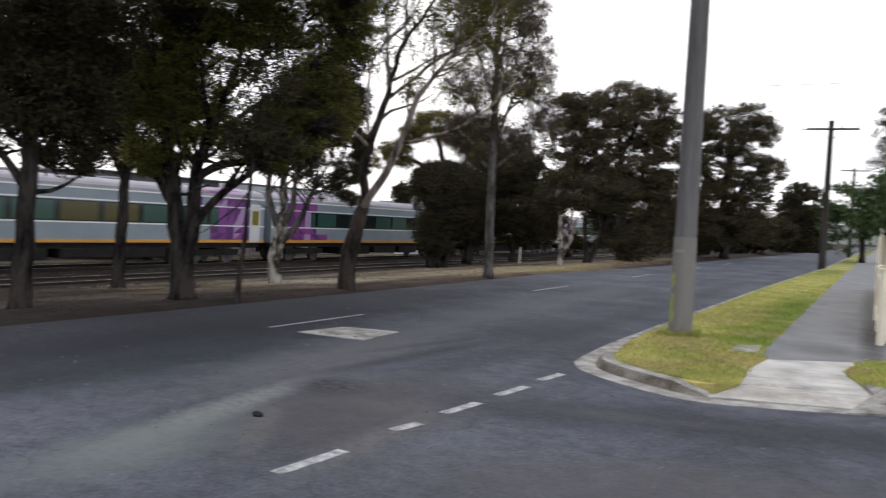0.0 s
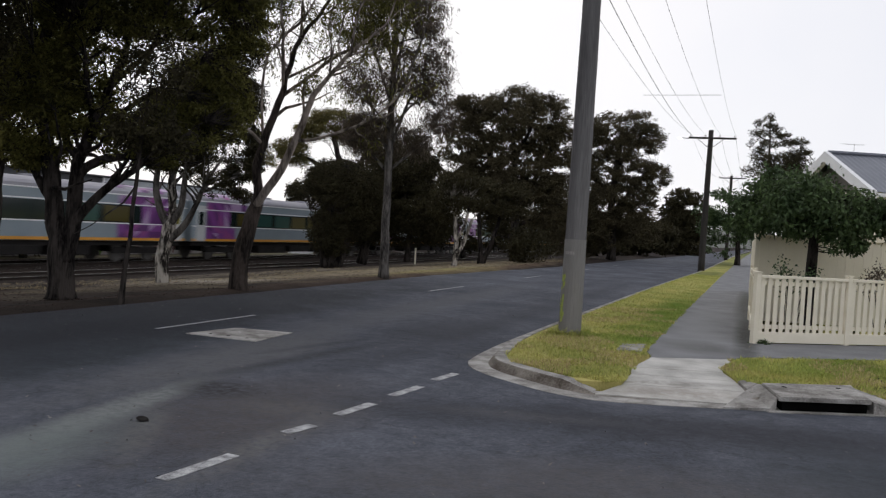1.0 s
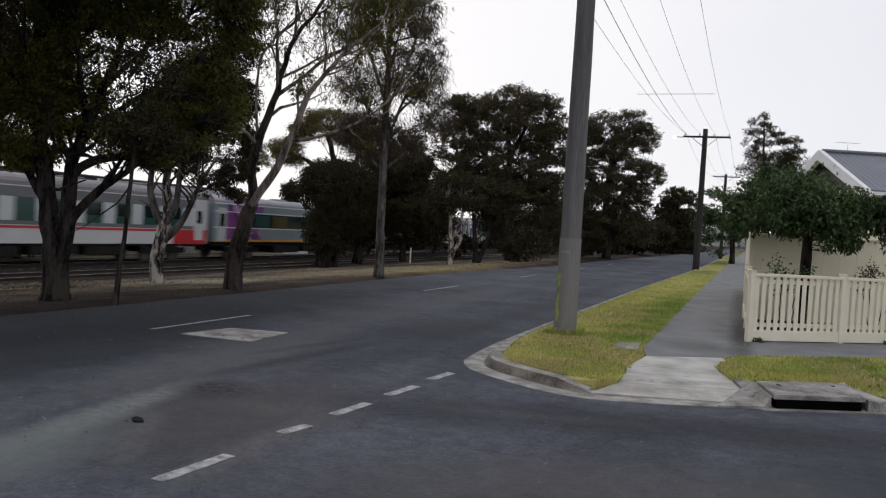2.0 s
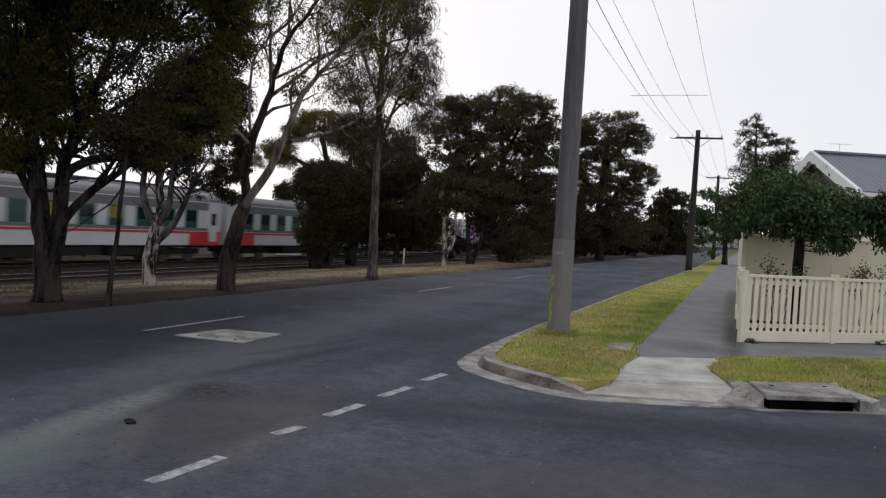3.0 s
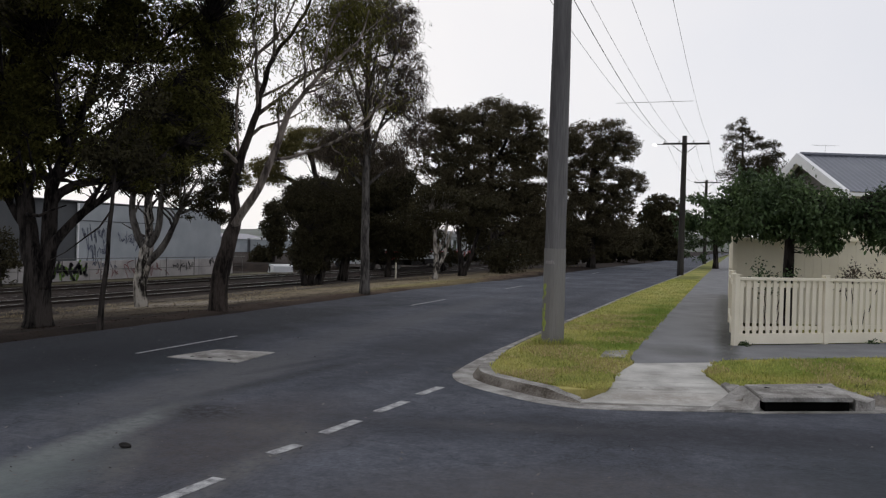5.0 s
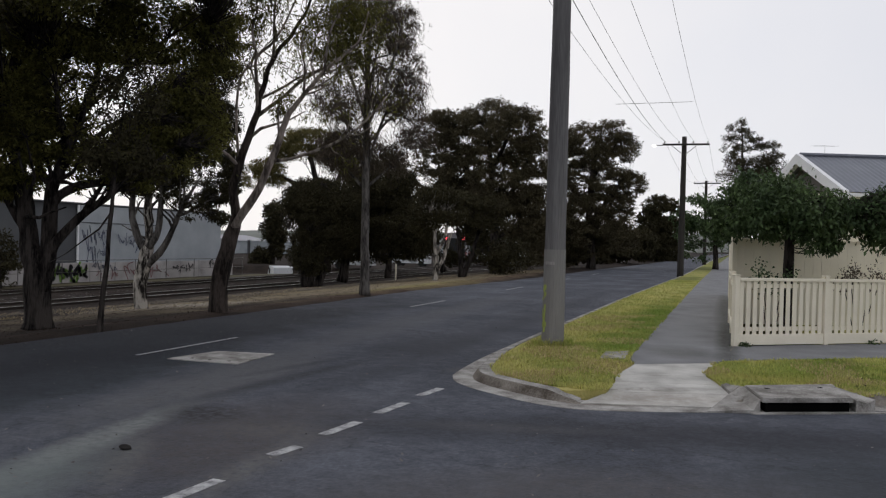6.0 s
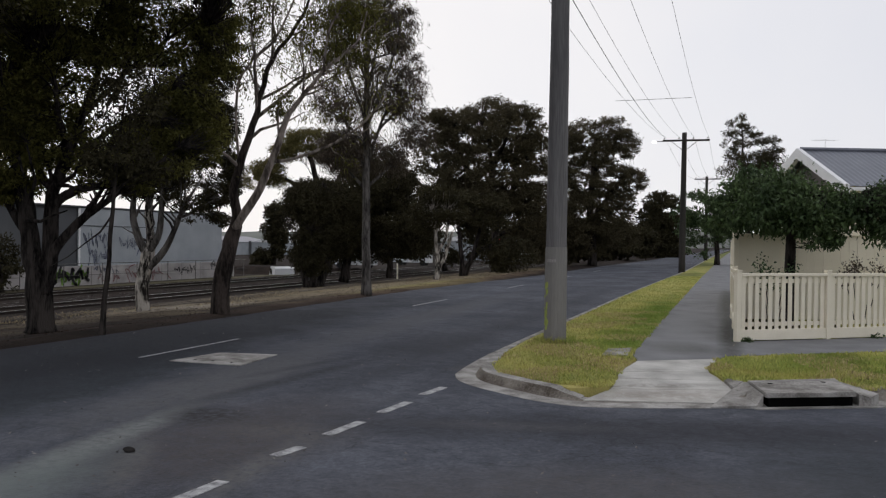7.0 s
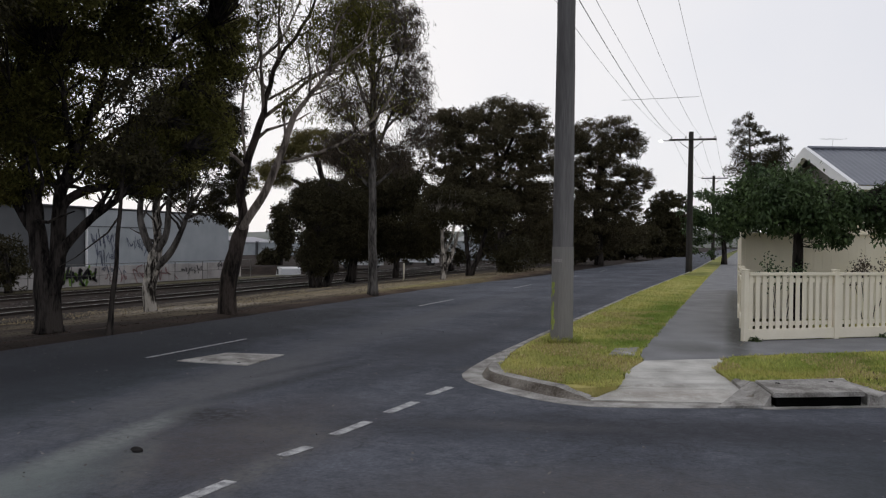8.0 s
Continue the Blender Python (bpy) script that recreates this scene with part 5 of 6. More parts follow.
TREE_B = dict(base=(-16.52, 20.05, -0.48), limbs=[
    [(0.09, 0.00, -0.32, 0.226), (0.05, 0.00, 0.09, 0.199), (0.02, 0.00, 0.57, 0.190), (0.06, 0.00, 1.08, 0.199), (0.15, 0.00, 1.56, 0.217), (0.21, 0.00, 1.93, 0.154), (0.22, 0.00, 2.36, 0.126), (0.21, 0.00, 2.87, 0.117), (0.22, 0.20, 3.48, 0.100), (0.30, 0.30, 4.17, 0.082), (0.38, 0.30, 5.04, 0.064), (0.53, 0.40, 6.10, 0.037)],
    [(0.15, 0.00, 1.68, 0.135), (-0.02, 0.10, 2.06, 0.109), (-0.18, 0.10, 2.44, 0.100), (-0.27, 0.20, 2.86, 0.091), (-0.24, 0.20, 3.37, 0.082), (-0.32, 0.30, 3.98, 0.064), (-0.45, 0.30, 4.65, 0.046)],
    [(0.22, -0.10, 1.85, 0.117), (0.41, -0.20, 2.19, 0.099), (0.52, -0.20, 2.62, 0.090), (0.54, -0.20, 3.13, 0.081), (0.59, -0.10, 3.64, 0.072), (0.74, 0.00, 4.34, 0.054), (0.95, 0.10, 5.05, 0.036)],
    [(0.20, -0.10, 1.32, 0.117), (0.42, -0.20, 1.56, 0.108), (0.64, -0.30, 1.86, 0.098), (0.78, -0.40, 2.15, 0.089), (0.92, -0.40, 2.49, 0.080), (1.05, -0.50, 2.83, 0.071), (1.16, -0.50, 3.03, 0.062), (1.35, -0.50, 3.45, 0.044), (1.59, -0.60, 3.91, 0.035)],
    [(1.05, -0.50, 2.83, 0.053), (1.27, -0.60, 2.91, 0.044), (1.55, -0.60, 3.11, 0.035), (1.91, -0.70, 3.32, 0.026)],
    [(1.16, -0.50, 3.03, 0.044), (1.36, -0.40, 3.21, 0.036), (1.72, -0.40, 3.58, 0.027), (2.15, -0.40, 3.94, 0.018)],
    [(0.59, -0.10, 3.64, 0.054), (0.92, 0.10, 3.98, 0.045), (1.38, 0.20, 4.39, 0.036), (1.97, 0.30, 4.69, 0.023)],
    [(-0.24, 0.20, 3.37, 0.055), (-0.47, 0.40, 3.72, 0.037), (-0.70, 0.40, 4.10, 0.028)],
], lumps=[
    (0.30, 0.3, 5.21, 1.10, 0.73), (1.28, 0.2, 5.34, 1.00, 0.73), (2.12, 0.2, 5.92, 0.73, 0.82), (-0.26, 0.3, 4.49, 0.82, 0.44, 0.80), (0.71, 0.1, 4.52, 0.91, 0.36, 0.60), (1.62, 0.1, 4.56, 0.82, 0.40, 0.75), (2.37, 0.0, 4.85, 0.51, 0.47, 0.90), (2.10, -0.4, 3.85, 0.53, 0.36, 1.10),
    (2.38, -0.5, 3.51, 0.39, 0.43, 1.20), (1.92, -0.6, 3.12, 0.60, 0.28, 1.10), (1.35, -0.5, 3.45, 0.53, 0.23, 0.70), (0.96, 0.0, 3.83, 0.54, 0.22, 0.50), (0.23, 0.2, 3.82, 0.55, 0.22, 0.50), (-0.33, 0.3, 3.89, 0.48, 0.26, 0.70), (-0.65, 0.4, 4.00, 0.37, 0.18, 0.50), (0.56, -0.1, 3.35, 0.40, 0.16, 0.45),
    (-0.00, 0.2, 3.30, 0.36, 0.16, 0.40), (1.21, 0.1, 4.06, 0.51, 0.18, 0.40), (1.74, 0.0, 4.07, 0.47, 0.22, 0.50), (2.26, -0.6, 2.79, 0.39, 0.19, 1.10), (-0.44, 0.3, 3.46, 0.29, 0.15, 0.40), (2.61, -0.3, 3.88, 0.29, 0.46, 0.80), (1.51, -0.7, 2.72, 0.35, 0.11, 0.35), (0.56, 0.2, 4.14, 0.91, 0.29, 0.70),
    (1.45, -0.2, 3.76, 0.72, 0.25, 0.70), (-0.09, 0.3, 4.19, 0.73, 0.26, 0.70), (2.02, -0.2, 4.21, 0.54, 0.36, 0.80), (-1.05, 0.4, 3.78, 0.40, 0.18, 0.60), (-0.57, 0.4, 3.66, 0.44, 0.22, 0.70), (0.40, 0.1, 3.56, 0.47, 0.18, 0.60), (0.88, -0.1, 3.45, 0.43, 0.16, 0.60), (1.77, -0.3, 3.59, 0.50, 0.25, 0.90),
    (1.20, -0.5, 3.10, 0.43, 0.14, 0.60), (2.18, -0.5, 3.25, 0.46, 0.28, 1.10), (-0.17, 0.2, 3.55, 0.40, 0.18, 0.60), (2.53, -0.2, 4.41, 0.43, 0.43, 0.90), (0.56, 0.2, 3.83, 0.73, 0.22, 0.60), (1.03, 0.4, 6.48, 1.28, 0.92), (2.12, 0.4, 7.10, 0.83, 1.10), (2.52, 0.2, 7.80, 0.46, 0.73, 0.70)])
TREE_C = dict(base=(-11.02, 16.10, 0.00), limbs=[
    [(0.00, 0.00, -0.12, 0.218), (-0.02, 0.00, 0.46, 0.199), (0.08, 0.00, 1.12, 0.193), (0.20, 0.00, 1.64, 0.180), (0.30, 0.00, 2.10, 0.136), (0.31, 0.00, 2.57, 0.111), (0.29, 0.00, 2.96, 0.098), (0.46, 0.10, 3.70, 0.090), (0.75, 0.20, 4.52, 0.076), (0.81, 0.20, 4.95, 0.068), (0.93, 0.30, 5.53, 0.060), (1.16, 0.30, 6.09, 0.052), (1.54, 0.40, 6.64, 0.043), (1.90, 0.40, 7.30, 0.033), (2.23, 0.50, 8.15, 0.022)],
    [(0.23, 0.00, 1.84, 0.102), (0.45, -0.15, 2.27, 0.098), (0.75, -0.30, 2.71, 0.095), (1.04, -0.40, 3.35, 0.087), (1.23, -0.40, 3.91, 0.079), (1.32, -0.40, 4.22, 0.071), (1.49, -0.50, 4.63, 0.062), (1.78, -0.50, 5.06, 0.053), (2.23, -0.60, 5.62, 0.043), (2.70, -0.70, 6.05, 0.033), (3.00, -0.70, 6.37, 0.022), (3.22, -0.70, 7.08, 0.014)],
    [(0.80, 0.20, 4.62, 0.052), (1.29, 0.30, 5.05, 0.043), (1.87, 0.50, 5.62, 0.038), (2.51, 0.60, 6.06, 0.030), (3.15, 0.70, 6.51, 0.019)],
    [(0.88, 0.20, 5.05, 0.035), (1.30, 0.40, 5.32, 0.030), (1.92, 0.50, 5.75, 0.024), (2.61, 0.60, 5.99, 0.016)],
    [(0.78, 0.20, 4.79, 0.043), (0.74, 0.10, 5.41, 0.038), (0.73, 0.00, 5.95, 0.034), (1.09, 0.00, 6.33, 0.030), (1.39, 0.00, 6.89, 0.024), (1.71, 0.00, 7.68, 0.016)],
    [(1.14, 0.30, 6.05, 0.033), (1.11, 0.10, 6.59, 0.028), (1.11, 0.00, 6.99, 0.026), (1.16, 0.00, 7.76, 0.018)],
    [(1.14, -0.40, 3.52, 0.043), (1.44, -0.60, 3.55, 0.038), (1.82, -0.70, 3.67, 0.033), (2.52, -0.80, 3.98, 0.030), (3.17, -0.90, 4.48, 0.023), (3.64, -1.00, 5.08, 0.015)],
    [(0.39, 0.10, 3.50, 0.033), (0.31, 0.20, 4.30, 0.030), (0.33, 0.30, 5.30, 0.027), (0.56, 0.40, 5.83, 0.024), (0.81, 0.40, 6.16, 0.019)],
    [(1.26, -0.40, 4.00, 0.030), (1.23, -0.30, 4.54, 0.024), (1.25, -0.20, 5.02, 0.016)],
    [(1.78, -0.50, 5.06, 0.030), (1.81, -0.40, 5.68, 0.024), (1.72, -0.30, 6.24, 0.020), (1.82, -0.30, 6.81, 0.014)],
    [(2.23, -0.60, 5.62, 0.027), (2.37, -0.50, 6.61, 0.023), (2.67, -0.40, 7.20, 0.018), (2.86, -0.40, 7.93, 0.012)],
    [(0.73, 0.00, 5.95, 0.027), (0.62, 0.20, 6.58, 0.024), (0.71, 0.30, 7.15, 0.020), (0.68, 0.40, 7.84, 0.014)],
    [(1.54, 0.40, 6.64, 0.024), (1.81, 0.30, 6.76, 0.022), (2.20, 0.20, 7.24, 0.016), (2.52, 0.10, 7.92, 0.012)],
], lumps=[
    (0.2, 0.4, 6.6, 0.6, 0.5, 1.60), (0.5, 0.4, 7.0, 0.5, 0.4, 1.60), (-0.1, 0.5, 7.1, 0.5, 0.4, 1.60), (0.3, 0.4, 6.3, 0.3, 0.2, 1.20), (2.4, 0.0, 6.3, 0.5, 0.3), (3.1, 0.0, 6.4, 0.5, 0.4, 1.30), (2.0, 0.1, 6.3, 0.3, 0.2), (2.5, 0.2, 7.1, 0.7, 0.5), (3.3, 0.0, 7.0, 0.6, 0.5, 1.40), (0.4, 0.2, 4.0, 0.2, 0.3, 0.70), (3.1, 0.0, 7.5, 0.8, 0.5, 1.30), (2.0, 0.2, 8.3, 1.5, 0.5), (0.2, 0.4, 8.1, 1.1, 0.7), (0.8, -1.5, 8.6, 2.0, 0.8), (2.6, -1.0, 8.7, 1.6, 0.7), (2.7, -0.4, 5.7, 0.4, 0.2, 0.80), (2.0, -0.5, 4.6, 0.3, 0.4, 0.35)])
TREE_D = dict(base=(-10.83, 23.78, 0.00), limbs=[
    [(-0.00, 0.00, -0.05, 0.154), (-0.02, 0.00, 1.00, 0.145), (-0.03, 0.00, 2.27, 0.127), (-0.06, 0.00, 4.07, 0.118), (-0.07, 0.00, 5.88, 0.100), (-0.06, 0.00, 7.69, 0.073), (-0.06, 0.00, 9.13, 0.055), (-0.08, 0.00, 10.57, 0.027)],
    [(-0.06, 0.00, 4.07, 0.055), (0.29, 0.30, 5.21, 0.046), (0.73, 0.50, 6.35, 0.037), (1.18, 0.60, 7.50, 0.019)],
    [(-0.06, 0.00, 3.89, 0.055), (-0.43, 0.20, 4.81, 0.046), (-0.85, 0.30, 5.82, 0.037), (-1.19, 0.40, 6.83, 0.018)],
    [(-0.06, 0.00, 5.34, 0.055), (0.44, -0.30, 6.56, 0.045), (0.81, -0.40, 7.80, 0.036), (1.03, -0.40, 8.88, 0.018)],
    [(-0.06, 0.00, 5.52, 0.055), (-0.53, -0.20, 6.73, 0.045), (-0.97, -0.30, 7.94, 0.036), (-1.23, -0.30, 9.00, 0.018)],
    [(-0.05, 0.00, 3.35, 0.055), (-0.64, 0.20, 3.99, 0.037), (-1.16, 0.30, 4.44, 0.018)],
    [(-0.05, 0.00, 3.44, 0.055), (0.58, 0.30, 4.02, 0.037), (1.13, 0.40, 4.60, 0.018)],
    [(-0.07, 0.00, 6.24, 0.045), (0.16, 0.30, 7.58, 0.037), (0.42, 0.40, 8.90, 0.028), (0.58, 0.40, 10.19, 0.018)],
    [(-0.06, 0.00, 6.78, 0.045), (-0.48, 0.40, 7.95, 0.037), (-0.78, 0.50, 9.25, 0.019)],
    [(-0.05, 0.00, 4.80, 0.045), (0.65, 0.60, 5.72, 0.037), (1.30, 0.70, 6.41, 0.019)],
    [(-0.05, 0.00, 4.71, 0.045), (-0.64, -0.50, 5.34, 0.036), (-1.21, -0.60, 5.75, 0.018)],
    [(-0.06, 0.00, 7.69, 0.036), (0.41, -0.30, 8.53, 0.027), (0.84, -0.40, 9.59, 0.018)],
    [(-0.06, 0.00, 7.69, 0.036), (-0.39, -0.30, 8.68, 0.027), (-0.64, -0.40, 9.71, 0.018)],
], lumps=[
    (-1.19, 0.3, 6.81, 0.55, 0.55, 0.60), (-0.84, 0.2, 7.71, 0.59, 0.59, 0.70), (-1.09, 0.3, 5.81, 0.55, 0.48, 0.70), (-1.34, 0.2, 4.97, 0.55, 0.40, 0.80), (-0.71, 0.2, 4.80, 0.73, 0.48), (-0.45, 0.0, 6.05, 0.73, 0.73, 0.80), (-0.11, 0.0, 7.14, 0.73, 0.73, 0.80), (0.29, 0.2, 5.01, 0.82, 0.55),
    (0.64, 0.3, 6.13, 0.74, 0.62, 0.90), (1.09, 0.4, 6.90, 0.55, 0.66, 0.70), (1.39, 0.5, 5.91, 0.48, 0.52, 0.70), (1.46, 0.5, 7.49, 0.33, 0.44, 0.50), (0.98, 0.3, 7.98, 0.55, 0.59, 0.70), (0.42, 0.2, 8.30, 0.62, 0.62, 0.70), (-0.49, 0.0, 8.57, 0.58, 0.62, 0.70), (-1.03, 0.1, 8.58, 0.51, 0.66, 0.60),
    (-1.47, 0.2, 7.69, 0.37, 0.55, 0.45), (0.59, 0.2, 9.21, 0.62, 0.55, 0.70), (1.15, 0.3, 8.90, 0.37, 0.55, 0.50), (-0.14, 0.0, 9.31, 0.73, 0.55, 0.70), (-0.86, 0.0, 9.46, 0.55, 0.55, 0.60), (0.39, 0.2, 10.30, 0.73, 0.73, 0.70), (-0.51, 0.0, 10.38, 0.73, 0.73, 0.70), (1.03, 0.4, 4.96, 0.63, 0.52),
    (1.68, 0.5, 5.18, 0.44, 0.48, 0.80), (-0.24, 0.0, 4.25, 1.09, 0.36), (-1.15, 0.2, 4.34, 0.55, 0.33), (-1.63, 0.3, 6.25, 0.29, 0.44, 0.40), (1.75, 0.5, 6.66, 0.26, 0.37, 0.40), (-0.08, 0.0, 11.66, 0.91, 0.91, 0.60)])
TREE_Bush = dict(base=(-23.26, 42.64, -1.00), limbs=[
    [(0.00, 0.00, -0.12, 0.203), (-0.34, 0.00, 1.27, 0.169), (-0.85, 0.00, 2.93, 0.101)],
    [(0.66, 0.00, -0.07, 0.270), (1.14, 0.00, 1.27, 0.203), (1.63, 0.20, 2.96, 0.135)],
    [(0.33, 0.00, -0.07, 0.203), (0.47, 0.00, 2.61, 0.135), (0.44, 0.00, 5.61, 0.068)],
], lumps=[
    (0.3, 0.0, 2.3, 1.4, 1.6), (0.6, 0.0, 4.1, 1.8, 1.6), (1.2, 0.3, 4.8, 1.8, 1.3), (-0.4, 0.0, 4.8, 1.1, 1.3), (0.3, 0.0, 5.4, 1.3, 0.9), (1.5, 0.4, 3.3, 1.4, 1.5), (0.4, 0.2, 5.2, 1.7, 0.7), (0.9, 0.2, 5.8, 1.0, 0.6), (2.2, 0.8, 4.0, 1.2, 2.0)])
TREE_S = dict(base=(-19.57, 16.71, -0.74), limbs=[
    [(-0.00, 0.00, -0.12, 0.233), (0.02, 0.00, 0.90, 0.179), (0.06, 0.00, 1.99, 0.161), (0.12, 0.00, 3.39, 0.125), (0.18, 0.20, 4.96, 0.072), (0.38, 0.30, 6.72, 0.036)],
    [(0.09, 0.00, 3.08, 0.089), (-0.29, 0.30, 4.01, 0.072), (-0.83, 0.40, 4.61, 0.036)],
], lumps=[
    (-0.0, 0.0, 5.1, 1.1, 0.9), (-0.6, 0.3, 4.3, 0.9, 0.5), (0.5, 0.2, 3.9, 0.9, 0.4), (0.4, 0.3, 6.2, 1.3, 1.1), (-0.8, 0.3, 5.5, 1.3, 1.1)])
TREE_T0 = dict(base=(-13.07, 9.09, -0.18), limbs=[
    [(-0.00, 0.00, -0.12, 0.221), (0.02, 0.00, 0.61, 0.177), (0.04, 0.00, 1.60, 0.155), (0.10, 0.00, 2.77, 0.133), (0.17, 0.20, 3.89, 0.089), (0.32, 0.30, 5.03, 0.044)],
    [(0.08, 0.00, 2.41, 0.089), (0.48, 0.30, 3.09, 0.066), (0.88, 0.40, 3.79, 0.033)],
    [(0.07, 0.00, 2.05, 0.077), (-0.34, 0.30, 2.68, 0.066), (-0.77, 0.40, 3.28, 0.033)],
], lumps=[
    (-0.1, -1.5, 5.7, 2.2, 1.0), (0.7, -1.0, 6.6, 1.7, 0.9), (0.1, 0.0, 4.0, 1.2, 1.0), (0.7, 0.3, 3.7, 0.9, 0.7), (-0.5, 0.3, 3.6, 1.0, 0.8), (0.2, 0.4, 5.2, 1.4, 0.9), (0.9, 0.4, 5.0, 1.0, 0.9), (0.7, 0.4, 2.8, 0.7, 0.3)])
TREE_E = dict(base=(-15.10, 42.38, -0.35), limbs=[
    [(-0.00, 0.00, -0.12, 0.156), (0.09, 0.00, 0.78, 0.141), (0.01, 0.00, 2.03, 0.125), (-0.13, 0.20, 3.29, 0.094)],
    [(0.09, 0.00, 0.47, 0.125), (0.52, 0.20, 1.41, 0.110), (0.88, 0.30, 2.67, 0.078)],
    [(0.05, 0.00, 1.41, 0.094), (0.50, -0.20, 2.35, 0.078), (0.65, -0.30, 3.28, 0.063)],
], lumps=[
    (-0.1, 0.0, 3.9, 1.3, 1.0), (-0.8, 0.3, 3.2, 0.8, 0.7), (0.9, 0.3, 3.8, 0.9, 0.6), (0.2, 0.0, 4.7, 1.3, 0.6)])
TREE_F = dict(base=(-15.84, 49.52, -0.42), limbs=[
    [(-0.00, 0.00, -0.12, 0.181), (-0.09, 0.00, 1.39, 0.145), (-0.32, 0.00, 3.20, 0.108)],
    [(0.11, 0.00, -0.01, 0.181), (0.63, 0.00, 1.40, 0.145), (1.12, 0.00, 3.21, 0.108)],
], lumps=[
    (0.2, 0.0, 4.2, 1.3, 1.2), (1.4, 0.3, 4.1, 1.6, 1.2), (2.8, -0.5, 1.4, 1.8, 1.1)])
TREE_J = dict(base=(-22.39, 45.73, -0.72), limbs=[
    [(0.00, 0.00, -0.12, 0.283), (0.33, 0.00, 1.99, 0.248), (0.66, 0.00, 4.11, 0.177), (0.98, 0.00, 6.93, 0.106)],
    [(0.33, 0.00, 1.64, 0.177), (2.08, 0.30, 3.78, 0.142), (3.50, 0.40, 5.59, 0.071)],
    [(2.84, 0.50, 0.15, 0.212), (3.00, 0.50, 2.01, 0.177), (3.52, 0.50, 4.17, 0.142), (4.22, 0.50, 5.97, 0.071)],
], lumps=[
    (0.7, 0.0, 4.5, 2.1, 1.8), (-0.0, 0.5, 2.7, 1.8, 1.6), (2.8, 0.6, 3.8, 2.3, 1.8), (3.6, 0.6, 6.4, 0.9, 0.9), (2.1, 0.4, 6.3, 2.3, 1.2), (4.4, 0.6, 2.7, 1.8, 1.2), (2.5, 0.8, 2.0, 1.8, 0.8)])
TREE_G = dict(base=(-16.52, 60.14, -0.52), limbs=[
    [(0.00, 0.00, -0.12, 0.347), (-0.11, 0.00, 2.24, 0.347), (-0.26, 0.00, 4.40, 0.304), (-0.52, 0.00, 7.86, 0.217), (-0.77, 0.00, 11.32, 0.130)],
    [(-0.22, 0.00, 3.97, 0.217), (1.23, 0.30, 6.59, 0.173), (2.70, 0.40, 9.64, 0.108)],
    [(-0.23, 0.00, 4.84, 0.217), (-2.04, 0.30, 7.45, 0.173), (-3.38, 0.40, 10.07, 0.087)],
    [(-0.52, 0.00, 7.86, 0.173), (0.53, -0.30, 9.99, 0.130), (0.94, -0.30, 12.13, 0.065)],
    [(-0.11, 0.00, 2.68, 0.173), (2.12, 0.30, 4.00, 0.130), (3.17, 0.30, 5.74, 0.087)],
], lumps=[
    (-0.5, 0.0, 10.7, 3.3, 2.2), (-2.7, 0.5, 10.5, 2.0, 2.0), (1.6, 0.4, 10.7, 2.4, 2.2), (0.1, 0.0, 12.2, 2.2, 1.1), (2.9, 0.3, 8.3, 1.5, 2.2), (-3.1, 0.3, 7.4, 2.2, 2.2), (-0.5, 0.5, 7.0, 3.5, 2.2), (-1.4, 0.8, 5.4, 3.0, 1.8), (1.7, 0.5, 4.9, 2.6, 2.0), (2.1, 0.5, 6.6, 2.2, 1.7), (-4.0, 0.4, 5.7, 1.5, 1.6), (3.0, 0.5, 2.7, 1.7, 1.7), (-4.3, 0.6, 11.8, 1.1, 0.9), (-4.7, 0.5, 11.2, 1.6, 1.5, 0.8), (-5.0, 0.5, 8.7, 1.6, 1.7, 0.8), (-4.9, 0.4, 6.4, 1.6, 1.5)])
TREE_H = dict(base=(-10.43, 68.03, 0.00), limbs=[
    [(0.00, 0.00, -0.12, 0.335), (-0.02, 0.00, 1.81, 0.335), (-0.28, 0.00, 4.16, 0.287), (-0.09, 0.00, 7.45, 0.239), (0.33, 0.00, 10.73, 0.144)],
    [(-0.18, 0.00, 3.69, 0.239), (1.54, 0.30, 6.05, 0.191), (2.90, 0.40, 7.93, 0.120)],
    [(-0.19, 0.00, 4.63, 0.239), (-1.94, 0.20, 7.00, 0.191), (-3.38, 0.30, 9.39, 0.096)],
    [(-0.09, 0.00, 7.45, 0.191), (1.50, 0.20, 9.80, 0.144), (2.17, 0.20, 11.19, 0.096)],
], lumps=[
    (-0.8, 0.0, 10.7, 2.0, 1.3), (1.3, 0.0, 11.3, 1.8, 0.9), (2.5, 0.3, 10.0, 1.2, 1.2), (-2.0, 0.3, 9.6, 1.7, 1.5), (0.3, 0.0, 9.2, 1.9, 1.2), (3.3, 0.3, 7.1, 1.1, 1.0), (2.1, 0.2, 7.5, 1.2, 0.9), (-1.5, 0.3, 7.2, 2.1, 1.5), (0.6, 0.2, 6.5, 1.6, 1.0), (2.6, 0.3, 5.5, 1.1, 0.8), (-0.5, 0.0, 4.9, 2.4, 1.3), (1.6, 0.3, 4.3, 1.9, 1.0), (-2.4, 0.5, 3.9, 2.7, 1.9), (-3.3, 0.6, 1.8, 2.7, 1.9), (-1.0, 0.4, 2.3, 2.7, 1.6), (1.8, 0.3, 2.5, 2.1, 1.3)])
